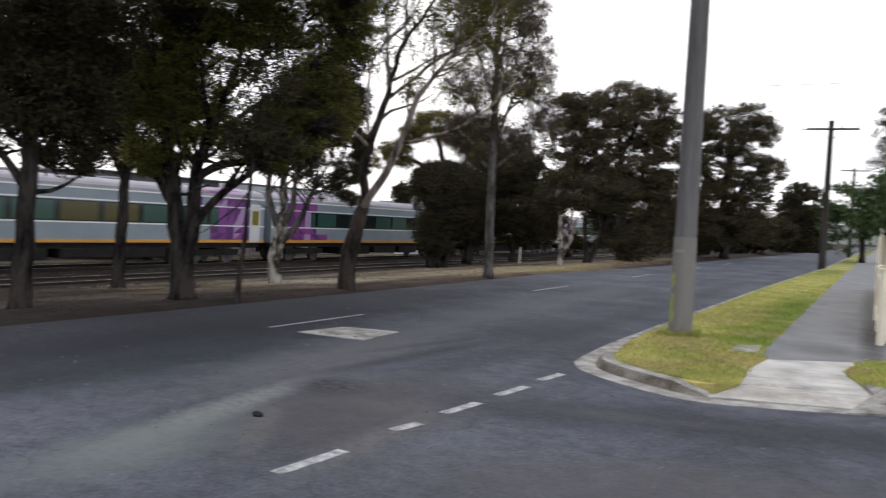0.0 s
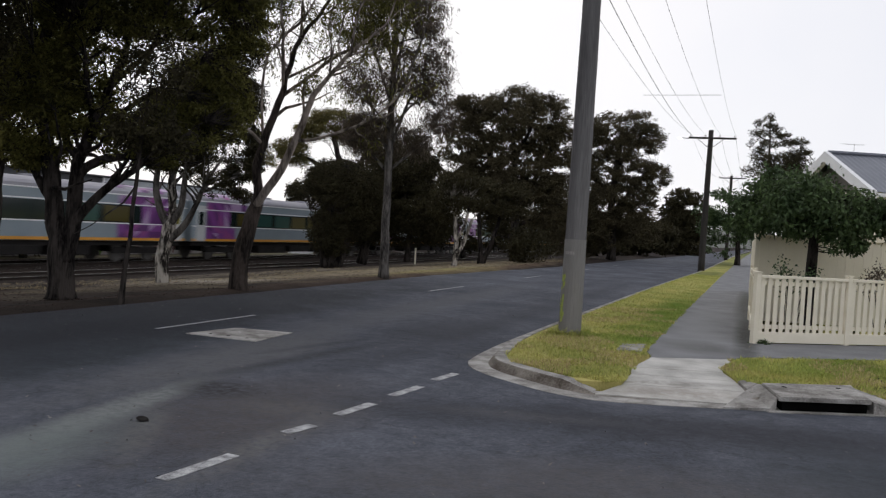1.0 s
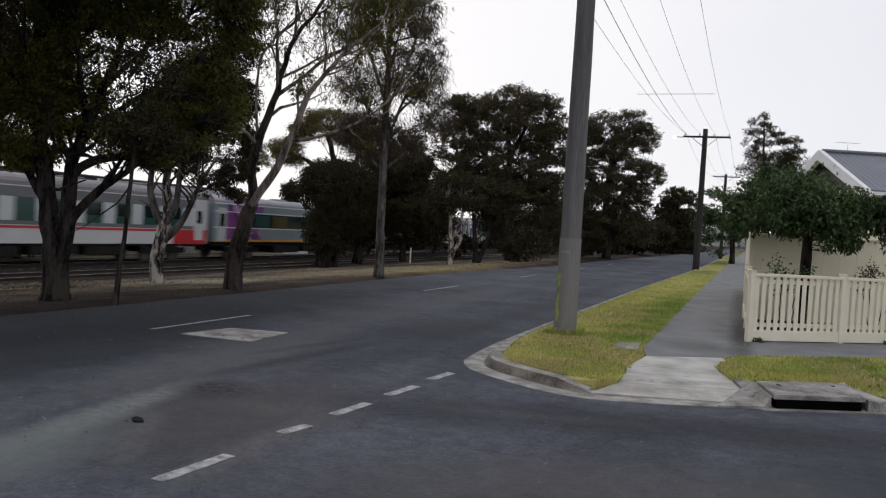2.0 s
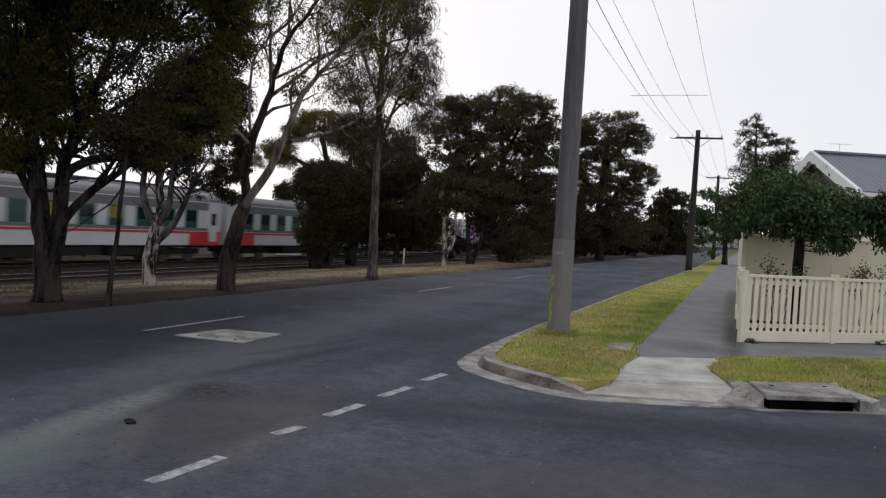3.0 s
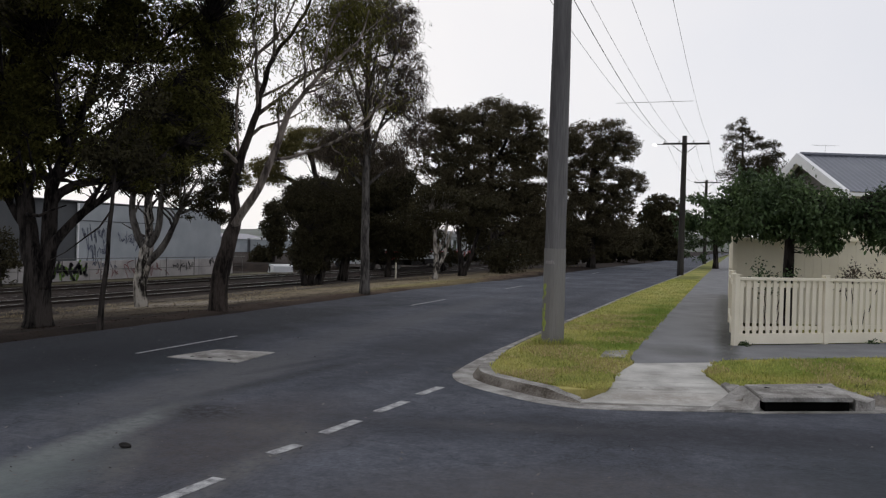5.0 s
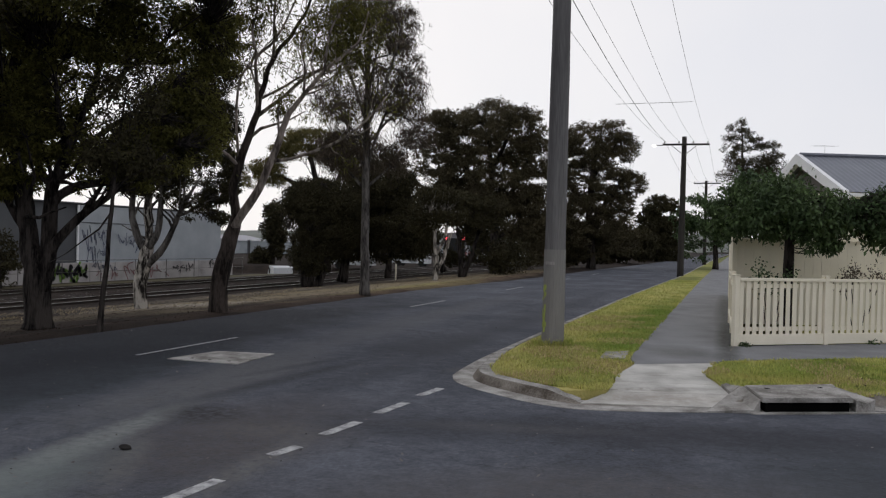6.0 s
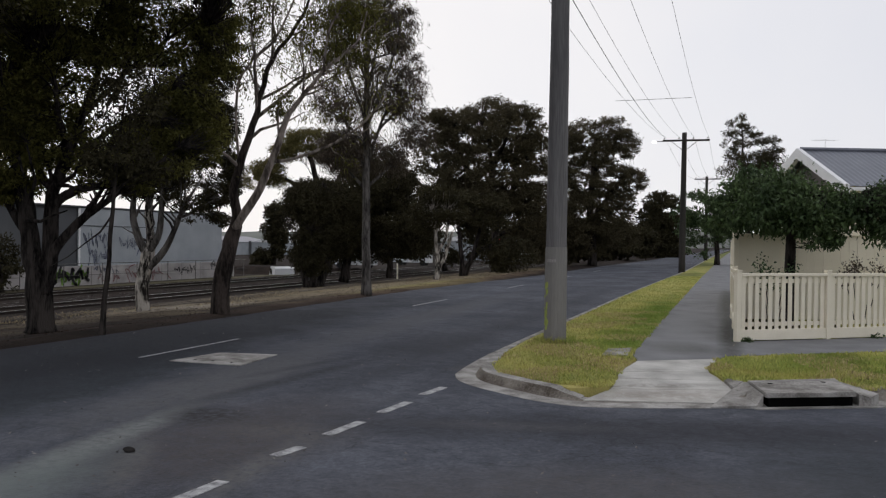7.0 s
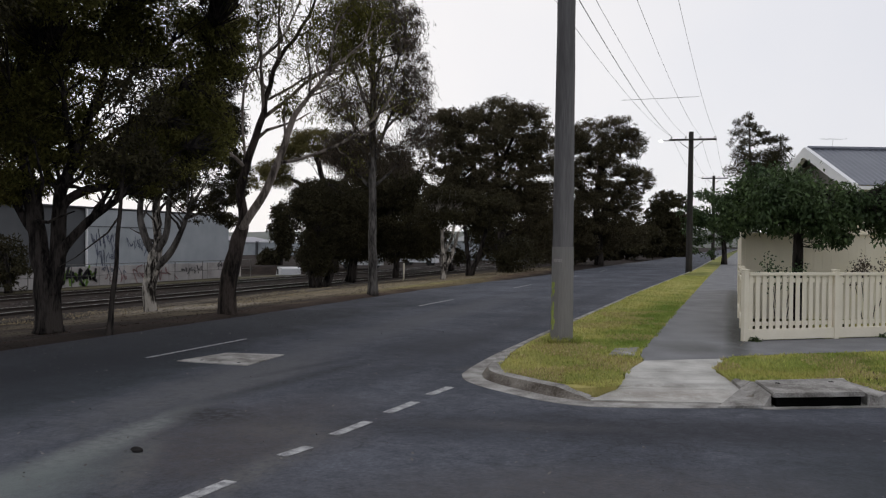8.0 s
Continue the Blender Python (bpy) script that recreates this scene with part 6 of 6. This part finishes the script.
TREE_I = dict(base=(-33.31, 64.64, -1.00), limbs=[
    [(0.00, 0.00, -0.12, 0.405), (0.07, 0.00, 2.57, 0.354), (-0.56, 0.00, 6.57, 0.303), (-1.58, 0.00, 10.04, 0.202)],
    [(-0.15, 0.00, 5.07, 0.253), (-2.56, 0.30, 7.55, 0.202), (-5.04, 0.50, 8.51, 0.101)],
    [(-0.06, 0.00, 6.08, 0.253), (1.41, 0.30, 9.14, 0.177), (2.40, 0.50, 10.70, 0.101)],
], lumps=[
    (-2.8, 0.0, 10.9, 2.1, 1.1), (-4.2, 0.2, 10.3, 1.5, 1.0), (-0.9, 0.2, 11.4, 2.5, 1.1), (0.9, 0.3, 10.6, 2.3, 1.2), (-2.3, 0.0, 11.9, 1.7, 0.7), (-5.4, 0.0, 8.7, 1.8, 1.0, 1.3), (-6.5, 0.0, 8.0, 1.2, 0.9, 1.3), (-4.3, 0.2, 7.9, 1.1, 0.7), (-1.6, 0.3, 10.7, 2.5, 0.5)])
TREE_Q = dict(base=(-48.79, 81.49, -1.00), limbs=[
    [(0.00, 0.00, -0.12, 0.264), (0.03, 0.00, 2.47, 0.264), (0.19, 0.00, 6.03, 0.132)],
], lumps=[
    (0.2, 0.0, 5.6, 1.3, 1.5), (0.5, 0.0, 3.6, 1.1, 1.6), (-0.4, 0.0, 3.6, 1.0, 1.2), (0.4, 0.0, 1.7, 0.9, 1.1), (-1.2, 0.0, 0.6, 1.3, 1.2), (-1.7, 0.0, -0.3, 1.1, 0.7)])
TREE_Lf = dict(base=(-8.95, 120.00, 0.00), limbs=[
    [(-0.00, 0.00, -0.12, 0.335), (0.09, 0.00, 4.41, 0.251), (0.20, 0.00, 8.44, 0.167)],
], lumps=[
    (0.2, 0.0, 7.2, 2.7, 2.1), (-0.7, 0.0, 4.8, 2.5, 2.5), (1.3, 0.0, 4.4, 2.3, 2.9), (-1.4, 0.0, 2.0, 2.9, 2.1), (1.7, 0.0, 1.2, 2.1, 1.7)])
TREE_M = dict(base=(-11.34, 94.91, 0.00), limbs=[
    [(0.00, 0.00, -0.12, 0.199), (-0.03, 0.00, 2.53, 0.166), (-0.05, 0.00, 3.83, 0.133)],
], lumps=[
    (-0.0, 0.0, 2.5, 3.0, 1.7), (-2.6, 0.0, 1.9, 2.7, 1.9), (2.2, 0.3, 2.2, 2.0, 1.7), (-5.2, 0.4, 2.2, 2.7, 2.3), (-0.7, 0.0, 1.2, 4.0, 1.2)])
TREE_N = dict(base=(-0.61, 72.02, 0.10), limbs=[
    [(0.00, 0.00, -0.12, 0.23), (-0.06, 0.00, 1.82, 0.19), (-0.36, 0.00, 3.71, 0.14)],
], lumps=[
    (-0.4, 0.0, 4.0, 2.5, 1.5), (-2.0, 0.5, 4.7, 1.7, 1.3), (-1.7, 0.3, 1.3, 1.3, 0.8), (-2.2, 0.5, 3.2, 1.3, 1.5), (-1.3, 0.3, 5.5, 2.0, 0.7), (-1.5, 0.3, 3.2, 1.5, 1.3), (1.0, 0.2, 3.2, 1.8, 1.8), (-0.6, 0.0, 2.5, 1.5, 0.8), (0.7, 0.3, 5.1, 1.5, 0.9)])
TREE_P = dict(base=(1.22, 45.00, 0.10), limbs=[
    [(0.00, 0.00, -0.12, 0.125), (-0.17, 0.00, 3.21, 0.094), (-0.36, 0.00, 5.56, 0.069), (-0.51, 0.00, 8.34, 0.025)],
    [(-0.27, 0.00, 4.97, 0.050), (0.53, 0.30, 6.15, 0.038), (1.28, 0.30, 6.65, 0.022)],
    [(-0.37, 0.00, 5.85, 0.038), (-1.17, 0.00, 6.40, 0.022)],
    [(-0.41, 0.00, 6.73, 0.038), (0.19, 0.00, 7.11, 0.022)],
    [(-0.41, 0.00, 7.02, 0.031), (-1.13, 0.00, 7.40, 0.019)],
    [(-0.44, 0.00, 7.60, 0.028), (0.04, 0.00, 7.82, 0.016)],
], lumps=[
    (-0.5, 0.0, 8.3, 0.3, 0.2), (-0.8, 0.0, 8.0, 0.5, 0.2), (-0.3, 0.0, 7.8, 0.4, 0.2), (-1.0, 0.0, 7.5, 0.5, 0.2), (-0.2, 0.0, 7.4, 0.5, 0.2), (-1.2, 0.0, 7.0, 0.4, 0.2), (-0.5, 0.0, 6.9, 0.6, 0.2), (-1.0, 0.0, 6.6, 0.5, 0.2), (-0.7, 0.0, 6.3, 0.8, 0.2), (0.2, 0.3, 7.4, 0.4, 0.2), (0.4, 0.3, 7.0, 0.5, 0.2), (0.9, 0.3, 7.1, 0.5, 0.2), (1.2, 0.3, 6.6, 0.4, 0.2), (0.6, 0.2, 6.5, 0.8, 0.3), (0.1, 0.0, 6.0, 1.3, 0.4), (1.0, 0.2, 6.0, 0.9, 0.3), (-0.3, 0.0, 5.5, 1.3, 0.4), (0.7, 0.0, 5.5, 1.3, 0.4)])
TREE_W = dict(base=(1.26, 17.90, 0.10), limbs=[
    [(0.00, 0.00, -0.12, 0.112), (-0.01, 0.00, 1.21, 0.100), (-0.00, 0.00, 1.78, 0.094), (-0.02, 0.00, 2.24, 0.081)],
    [(-0.02, 0.00, 2.01, 0.100), (-0.48, 0.20, 2.60, 0.075), (-1.03, 0.30, 2.73, 0.037)],
    [(-0.02, 0.00, 2.07, 0.100), (0.47, -0.20, 2.62, 0.075), (1.16, -0.30, 2.61, 0.037)],
    [(-0.02, 0.00, 2.18, 0.075), (0.01, 0.50, 2.73, 0.050), (0.06, 0.60, 3.03, 0.025)],
], lumps=[
    (-0.3, 0.0, 2.75, 0.8, 0.4), (-0.8, 0.2, 2.6, 0.7, 0.4), (-1.2, 0.2, 2.3, 0.4, 0.4), (-0.5, -0.4, 2.3, 0.7, 0.4), (0.4, -0.4, 2.4, 0.7, 0.5), (0.9, -0.2, 2.4, 0.6, 0.3), (1.6, -0.2, 2.35, 0.5, 0.4), (0.4, -0.6, 1.9, 0.2, 0.3), (-0.7, -0.2, 2.15, 0.5, 0.2), (0.8, -0.4, 2.2, 0.4, 0.2), (0.1, 0.6, 2.3, 1.0, 0.4), (1.9, -0.2, 2.3, 0.7, 0.6), (1.4, 0.3, 2.2, 0.3, 0.3), (-0.5, -0.3, 2.05, 0.3, 0.2), (-1.4, 0.0, 2.25, 0.25, 0.35), (-0.7, 0.2, 3.0, 0.45, 0.3), (-0.3, -0.5, 2.6, 0.6, 0.4), (0.7, -0.5, 2.0, 0.35, 0.3), (0.75, -0.5, 1.72, 0.14, 0.2), (-1.0, -0.3, 2.0, 0.2, 0.2), (1.6, -0.3, 1.95, 0.3, 0.25)])
TREE_R = dict(base=(-33.82, 30.76, -1.00), limbs=[
    [(0.00, 0.00, -0.12, 0.191), (-0.08, 0.00, 1.06, 0.159), (-0.13, 0.00, 1.90, 0.095)],
    [(-1.58, 0.00, 0.19, 0.191), (-1.70, 0.00, 1.34, 0.127), (-1.83, 0.00, 2.17, 0.095)],
], lumps=[
    (-0.1, 0.0, 1.3, 1.3, 1.0), (-1.7, 0.0, 1.6, 1.7, 1.3), (0.4, -0.4, 0.8, 1.0, 0.6), (-3.3, 0.4, 1.9, 1.9, 1.7), (-0.6, 0.3, 2.2, 1.3, 0.7)])
TREE_K = dict(base=(-24.94, 72.66, -0.85), limbs=[
    [(0.00, 0.00, -0.12, 0.267), (-0.9, 0.00, 2.13, 0.23), (-1.0, 0.00, 4.13, 0.214), (0.0, 0.00, 7.87, 0.160), (-0.12, 0.00, 9.60, 0.107)],
    [(0.12, 0.00, 4.67, 0.160), (2.61, 0.50, 7.93, 0.134), (4.20, 0.60, 10.10, 0.080)],
    [(0.11, 0.00, 5.20, 0.160), (-2.77, 0.50, 8.41, 0.134), (-4.95, 0.60, 10.02, 0.080)],
], lumps=[
    (-7.6, 0.0, 9.4, 2.7, 2.4), (-5.2, 0.5, 9.6, 1.8, 2.0), (-5.8, 0.4, 6.2, 3.0, 2.4), (-1.1, 0.5, 5.6, 3.7, 1.4), (3.2, 0.3, 5.4, 3.2, 1.9), (6.9, 0.4, 4.7, 3.2, 2.4), (5.3, 0.3, 3.1, 3.2, 1.9), (-2.5, 0.3, 2.4, 1.9, 1.6), (2.8, 0.3, 2.5, 1.7, 1.6), (0.2, 0.3, 1.3, 1.4, 0.95), (-5.4, 0.3, 2.5, 3.7, 1.6), (9.6, 0.3, 3.2, 2.7, 2.1), (-8.7, 0.5, 4.6, 2.7, 2.7)])
tree("gum_tree", TREE_A, 1, "large dark gum tree with forked trunk by the road", "tree", BARK, LEAF_GUM, 0.095, 0.037, 9.5, 0.3, 0.2, side=10, gaps=-0.24, fine=-0.1, twig=0.8)
tree("young_tree", TREE_A2, 2, "slender dark trunked young tree beside the road", "tree", BARK, LEAF, 0.1, 0.04, 5.5, 0.3, gaps=-0.2)
tree("paperbark_tree", TREE_B, 3, "paperbark tree with pale peeling forked trunk", "tree", BARK_PALE, LEAF, 0.1, 0.036, 8.5, 0.3, 0.2, gaps=-0.24, side=12, limb_bark=BARK_GREY, twig=0.8)
tree("leaning_gum_tree", TREE_C, 4, "leaning brown gum tree with long bare limbs", "tree", BARK_BROWN, LEAF_GUM, 0.13, 0.026, 2.2, 0.7, 0.3, side=8, tuft=16, limb_bark=BARK_LIMB)
tree("she_oak", TREE_D, 5, "tall straight she-oak with wispy grey green crown", "tree", BARK_GREY, LEAF_GREY, 0.2, 0.017, 5.5, 0.9, 0.3, side=12, tuft=26, gaps=-0.16, fine=-0.2)
tree("dense_bush", TREE_Bush, 6, "dense dark conical bush beside the track", "bush", BARK, LEAF, 0.15, 0.06, 13, 0.1, gaps=-0.4, fine=-1)
tree("trackside_tree", TREE_S, 7, "dark slender tree on the railway slope", "tree", BARK, LEAF, 0.13, 0.05, 7, 0.3, gaps=-0.4, fine=-0.3)
tree("gum_tree", TREE_T0, 8, "gum tree with a dark trunk near the road", "tree", BARK, LEAF, 0.1, 0.04, 9, 0.3, gaps=-0.3, fine=-0.3)
tree("small_paperbark", TREE_E, 9, "small paperbark with pale forked stems", "tree", BARK_PALE, LEAF, 0.18, 0.07, 9, 0.2, fine=-1)
tree("twin_stem_tree", TREE_F, 10, "dark twin stemmed tree with low skirts", "tree", BARK, LEAF, 0.2, 0.08, 11, 0.2, fine=-1)
tree("shade_tree", TREE_J, 11, "dark spreading tree beside the track", "tree", BARK, LEAF, 0.17, 0.065, 12, 0.2, gaps=-0.25, fine=-1)
tree("round_gum_tree", TREE_G, 12, "tall broad gum tree with a rounded olive crown", "tree", BARK, LEAF_OLIVE, 0.17, 0.07, 11.0, 0.2, 0.2, gaps=-0.09, fine=-0.2)
tree("tall_gum_tree", TREE_H, 13, "tall dark gum tree with a lumpy crown", "tree", BARK, LEAF_OLIVE, 0.17, 0.07, 11, 0.2, 0.2, gaps=-0.16, fine=-0.22)
tree("umbrella_tree", TREE_I, 14, "flat topped olive tree beyond the railway", "tree", BARK, LEAF_KHAKI, 0.18, 0.07, 7, 0.2, fine=-1)
tree("far_tree", TREE_Q, 15, "small dark round tree beyond the railway", "tree", BARK, LEAF, 0.4, 0.16, 13, 0.1, fine=-1, gaps=-0.3)
tree("far_tree", TREE_Lf, 16, "dark tree at the road's far end", "tree", BARK, LEAF, 0.4, 0.16, 13, 0.1, fine=-1, gaps=-0.3)
tree("far_shrubs", TREE_M, 17, "low dark scrubby trees along the road", "shrubs", BARK, LEAF, 0.5, 0.2, 15, 0.1, fine=-1, gaps=-0.4)
tree("street_tree", TREE_N, 18, "leafy green street tree over the footpath", "tree", BARK, LEAF_GREEN, 0.28, 0.11, 4.5, 0.2, fine=-1)
tree("pine_tree", TREE_P, 19, "open crowned pine behind the house", "tree", BARK, LEAF, 0.13, 0.03, 5.0, -0.2, 0.16, side=0, gaps=-0.4, fine=-0.2)
tree("weeping_tree", TREE_W, 20, "weeping green garden tree behind the picket fence", "tree", BARK, LEAF_GREEN, 0.11, 0.045, 7.0, 0.7, 0.3, gaps=-0.5, fine=-0.3, side=0)
tree("trackside_shrub", TREE_R, 21, "dense dark shrub beyond the tracks", "shrub", BARK, LEAF, 0.2, 0.08, 6, 0.1, fine=-1)
tree("backing_tree", TREE_K, 22, "broad dark trees massed beside the railway", "tree", BARK, LEAF, 0.26, 0.1, 6.5, 0.2, 0.2, fine=-1)


# ---------- the train ----------
RAIL_TOP, TRACK_X, CAR, PITCH = -0.95, -30.4, 23.0, 23.6


def bogie(parent, y):
    b = part("bogie", boxes(((-1.1, y - 1.75, 0.42), (-0.95, y + 1.75, 0.72)), ((0.95, y - 1.75, 0.42), (1.1, y + 1.75, 0.72)), ((-1.0, y - 0.3, 0.4), (1.0, y + 0.3, 0.75))), UNDER, parent, "grimy black bogie frame")
    for dy in (-1.15, 1.15):
        for s in (-0.8, 0.8):
            bm = tube(bmesh.new(), [(s - 0.07, y + dy, 0.45), (s - 0.03, y + dy, 0.45), (s - 0.03, y + dy, 0.45), (s + 0.06, y + dy, 0.45)], [0.49, 0.49, 0.455, 0.455], 20)
            part("wheel", bm, STEEL, b)
    return b


def car_shell(root, low, cant, top, body, roof):
    """Body sides and ends, and a rounded roof."""
    w = 1.37
    part("body", boxes(((-w, -CAR / 2, low), (w, CAR / 2, cant)), bevel=0.03), body, root)
    bm = bmesh.new()
    arc = [(-w, cant)] + [(w * math.sin(radians(a)), cant + (top - cant) * math.cos(radians(a)) ** 0.7) for a in (-78, -62, -45, -25, 0, 25, 45, 62, 78)] + [(w, cant)]
    ra, rb = [[bm.verts.new((x, y, z)) for x, z in arc] for y in (-CAR / 2 + 0.02, CAR / 2 - 0.02)]
    bm.faces.new(ra), bm.faces.new(rb[::-1])
    for k in range(len(arc) - 1):
        bm.faces.new((ra[k], rb[k], rb[k + 1], ra[k + 1]))
    bmesh.ops.recalc_face_normals(bm, faces=bm.faces)
    part("roof", bm, roof, root, smooth=False)
    for y in (-7.5, -2.5, 2.5, 7.5):
        part("roof_vent", boxes(((-0.35, y - 0.5, top - 0.03), (0.35, y + 0.5, top + 0.09)), bevel=0.03), roof, root)
    part("underframe", boxes(((-1.2, -CAR / 2 + 0.2, 0.82), (1.2, CAR / 2 - 0.2, low))), UNDER, root)
    for y0, y1, z in ((-4.6, -1.4, 0.35), (-0.8, 1.9, 0.42), (2.4, 4.8, 0.38)):
        part("equipment_box", boxes(((-1.25, y0, z), (1.25, y1, 0.84)), bevel=0.03), UNDER, root)
    for y in (-8.1, 8.1):
        bogie(root, y)
    for s in (-1, 1):
        y = s * CAR / 2
        part("gangway", boxes(((-0.75, min(y, y + s * 0.31), 1.0), (0.75, max(y, y + s * 0.31), 3.35)), bevel=0.04), RUBBER, root, "black rubber gangway bellows")
        part("coupler", tubed([(0, y - s * 0.3, 0.8), (0, y + s * 0.3, 0.8)], 0.09, 8), UNDER, root)


def silver_car(seed):
    """Blue-grey passenger carriage with an orange stripe and purple ends."""
    r = random.Random(seed)
    root = thing("train_carriage", Matrix(), "blue grey passenger carriage with orange stripe and purple ends", "train carriage", "train carriages")
    car_shell(root, 1.05, 3.35, 3.88, SILVER, ROOF_SILVER)
    for s in (-1, 1):
        x = s * 1.37
        lay = lambda d, y0, y1, z0, z1: ((min(x, x + s * d), y0, z0), (max(x, x + s * d), y1, z1))
        band = part("window_band", boxes(lay(0.008, -9.9, 9.9, 1.95, 2.84)), GLASS, root, "continuous dark glazing")
        part("orange_stripe", boxes(lay(0.01, -CAR / 2, CAR / 2, 1.08, 1.22)), CAR_ORANGE, root, "orange stripe along the sill")
        for z in (1.9, 2.86, 3.33):
            part("white_line", boxes(lay(0.012, -CAR / 2, CAR / 2, z, z + 0.06)), WHITE_TRIM, root, "thin white line")
        for k in range(9):
            y = -9.5 + 2.11 * k
            part("window", boxes(lay(0.014, y + 0.1, y + 1.9, 2.02, 2.78)), r.choice((GLASS, GLASS, GLASS_GREEN, GLASS_GREEN, GLASS_AMBER, GLASS_AMBER)), band)
        for e in (-1, 1):
            y = e * CAR / 2
            door = part("door", boxes(lay(0.03, min(y - e * 0.35, y - e * 1.15), max(y - e * 0.35, y - e * 1.15), 1.1, 3.1), bevel=0.01), CAR_WHITE, root, "white end door")
            part("door_window", boxes(lay(0.036, min(y - e * 0.5, y - e * 1.0), max(y - e * 0.5, y - e * 1.0), 2.0, 2.75)), GLASS_LIT if e > 0 else GLASS, door)
            # purple facets on the side, then over the shoulder of the roof
            ye = [y - e * (1.25 + 0.56 * k) for k in range(8)]
            for k in range(7):
                for z0, z1 in ((1.23, 1.56), (1.56, 1.9), (1.96, 2.85), (2.91, 3.33)):
                    if z0 == 1.96 and k > 3 or k > 4 and r.random() < 0.5:
                        continue
                    for tri in (((ye[k], z0), (ye[k + 1], z0), (ye[k], z1)), ((ye[k + 1], z1), (ye[k], z1), (ye[k + 1], z0))):
                        bm = bmesh.new()
                        bm.faces.new([bm.verts.new((x + s * 0.018, q, z)) for q, z in tri])
                        part("purple_facet", bm, PURPLES[r.choice((0, 0, 1, 1, 1, 2, 3))], root)
            bend = [(s * 1.385 * math.sin(radians(w)), 3.35 + 0.535 * math.cos(radians(w)) ** 0.7) for w in (77, 62, 45, 25)]
            for k in range(7):
                for (xa, za), (xb, zb) in zip(bend, bend[1:]):
                    if r.random() < 0.25 + 0.06 * k:
                        continue
                    bm = bmesh.new()
                    bm.faces.new([bm.verts.new(v) for v in ((xa, ye[k], za + 0.01), (xa, ye[k + 1], za + 0.01), (xb, ye[k + 1], zb + 0.01), (xb, ye[k], zb + 0.01))])
                    part("purple_facet", bm, PURPLES[r.choice((0, 1, 2, 2, 3))], root)
    return root


def red_car(seed, last):
    """Older carriage: off-white with dark grey window band, red line and red ends."""
    r = random.Random(seed)
    root = thing("train_carriage", Matrix(), "older off white carriage with red ends and dark grey window band", "train carriage", "train carriages")
    car_shell(root, 0.92, 3.42, 4.02, CAR_WHITE, ROOF_GREY)
    for s in (-1, 1):
        x = s * 1.37
        lay = lambda d, y0, y1, z0, z1: ((min(x, x + s * d), y0, z0), (max(x, x + s * d), y1, z1))
        part("grey_band", boxes(lay(0.008, -10.2, 10.2, 2.95, 3.42)), CAR_GREY, root, "dark grey cantrail band")
        part("sill_band", boxes(lay(0.008, -10.2, 10.2, 1.76, 1.93)), CAR_GREY, root)
        part("red_line", boxes(lay(0.01, -CAR / 2, CAR / 2, 1.6, 1.72)), CAR_RED, root, "thin red line")
        part("silver_line", boxes(lay(0.014, -CAR / 2, CAR / 2, 3.4, 3.45)), CAR_WHITE, root)
        for k in range(10):
            y = -9.8 + 1.98 * k
            w = part("window", boxes(lay(0.012, y, y + 1.15, 1.93, 2.95)), GLASS_GREEN, root, "tall dark window")
            part("pane", boxes(lay(0.018, y + 0.08, y + 1.07, 2.3, 2.88)), r.choice((GLASS, GLASS, GLASS_LIT, GLASS_GREEN)), w)
            part("pillar", boxes(lay(0.016, y + 1.2, y + 1.93, 1.95, 2.93)), GLASS_PALE, root, "pale panel between windows")
        for e in (-1, 1):
            y = e * CAR / 2
            part("red_panel", boxes(lay(0.02, min(y - e * 0.1, y - e * 3.0), max(y - e * 0.1, y - e * 3.0), 0.93, 1.6)), CAR_RED, root, "red end panel")
            door = part("door", boxes(lay(0.03, min(y - e * 0.45, y - e * 1.2), max(y - e * 0.45, y - e * 1.2), 1.15, 3.1), bevel=0.01), CAR_WHITE, root, "white end door")
            part("door_window", boxes(lay(0.036, min(y - e * 0.6, y - e * 1.05), max(y - e * 0.6, y - e * 1.05), 2.1, 2.8)), GLASS, door)
    if last:
        y = -CAR / 2
        part("end_wall", boxes(((-1.34, y - 0.03, 0.95), (1.34, y, 3.4))), CAR_GREY, root, "dark grey end wall")
        for s in (-1, 1):
            part("tail_lamp", tubed([(s * 1.1, y - 0.02, 3.3), (s * 1.1, y - 0.12, 3.3)], 0.12, 12), TAIL, root, "glowing red tail lamp")
            part("end_grille", boxes(((s * 0.85, y - 0.06, 1.1), (s * 1.25, y - 0.03, 3.0))), UNDER, root)
    return root


first_car = silver_car(1)
silver_cars = [first_car] + [silver_car(k) for k in (2, 3, 4, 5, 6)]
red_cars = [red_car(11, False), red_car(12, True)]
TRAIN = [(CAR / 2 + 0.3 + PITCH * k, c) for k, c in enumerate(reversed(silver_cars + red_cars))]


def motions():
    """The train runs away along the far track."""
    run = ((0.0, -59.8), (1.2, -28.2), (3.4, 28.3), (4.0, 43.2), (7.0, 115.8), (8.0, 139.5))
    for ahead, car in TRAIN:
        walk(car, [(t, pose(TRACK_X, tail + ahead, RAIL_TOP)) for t, tail in run])


motions()
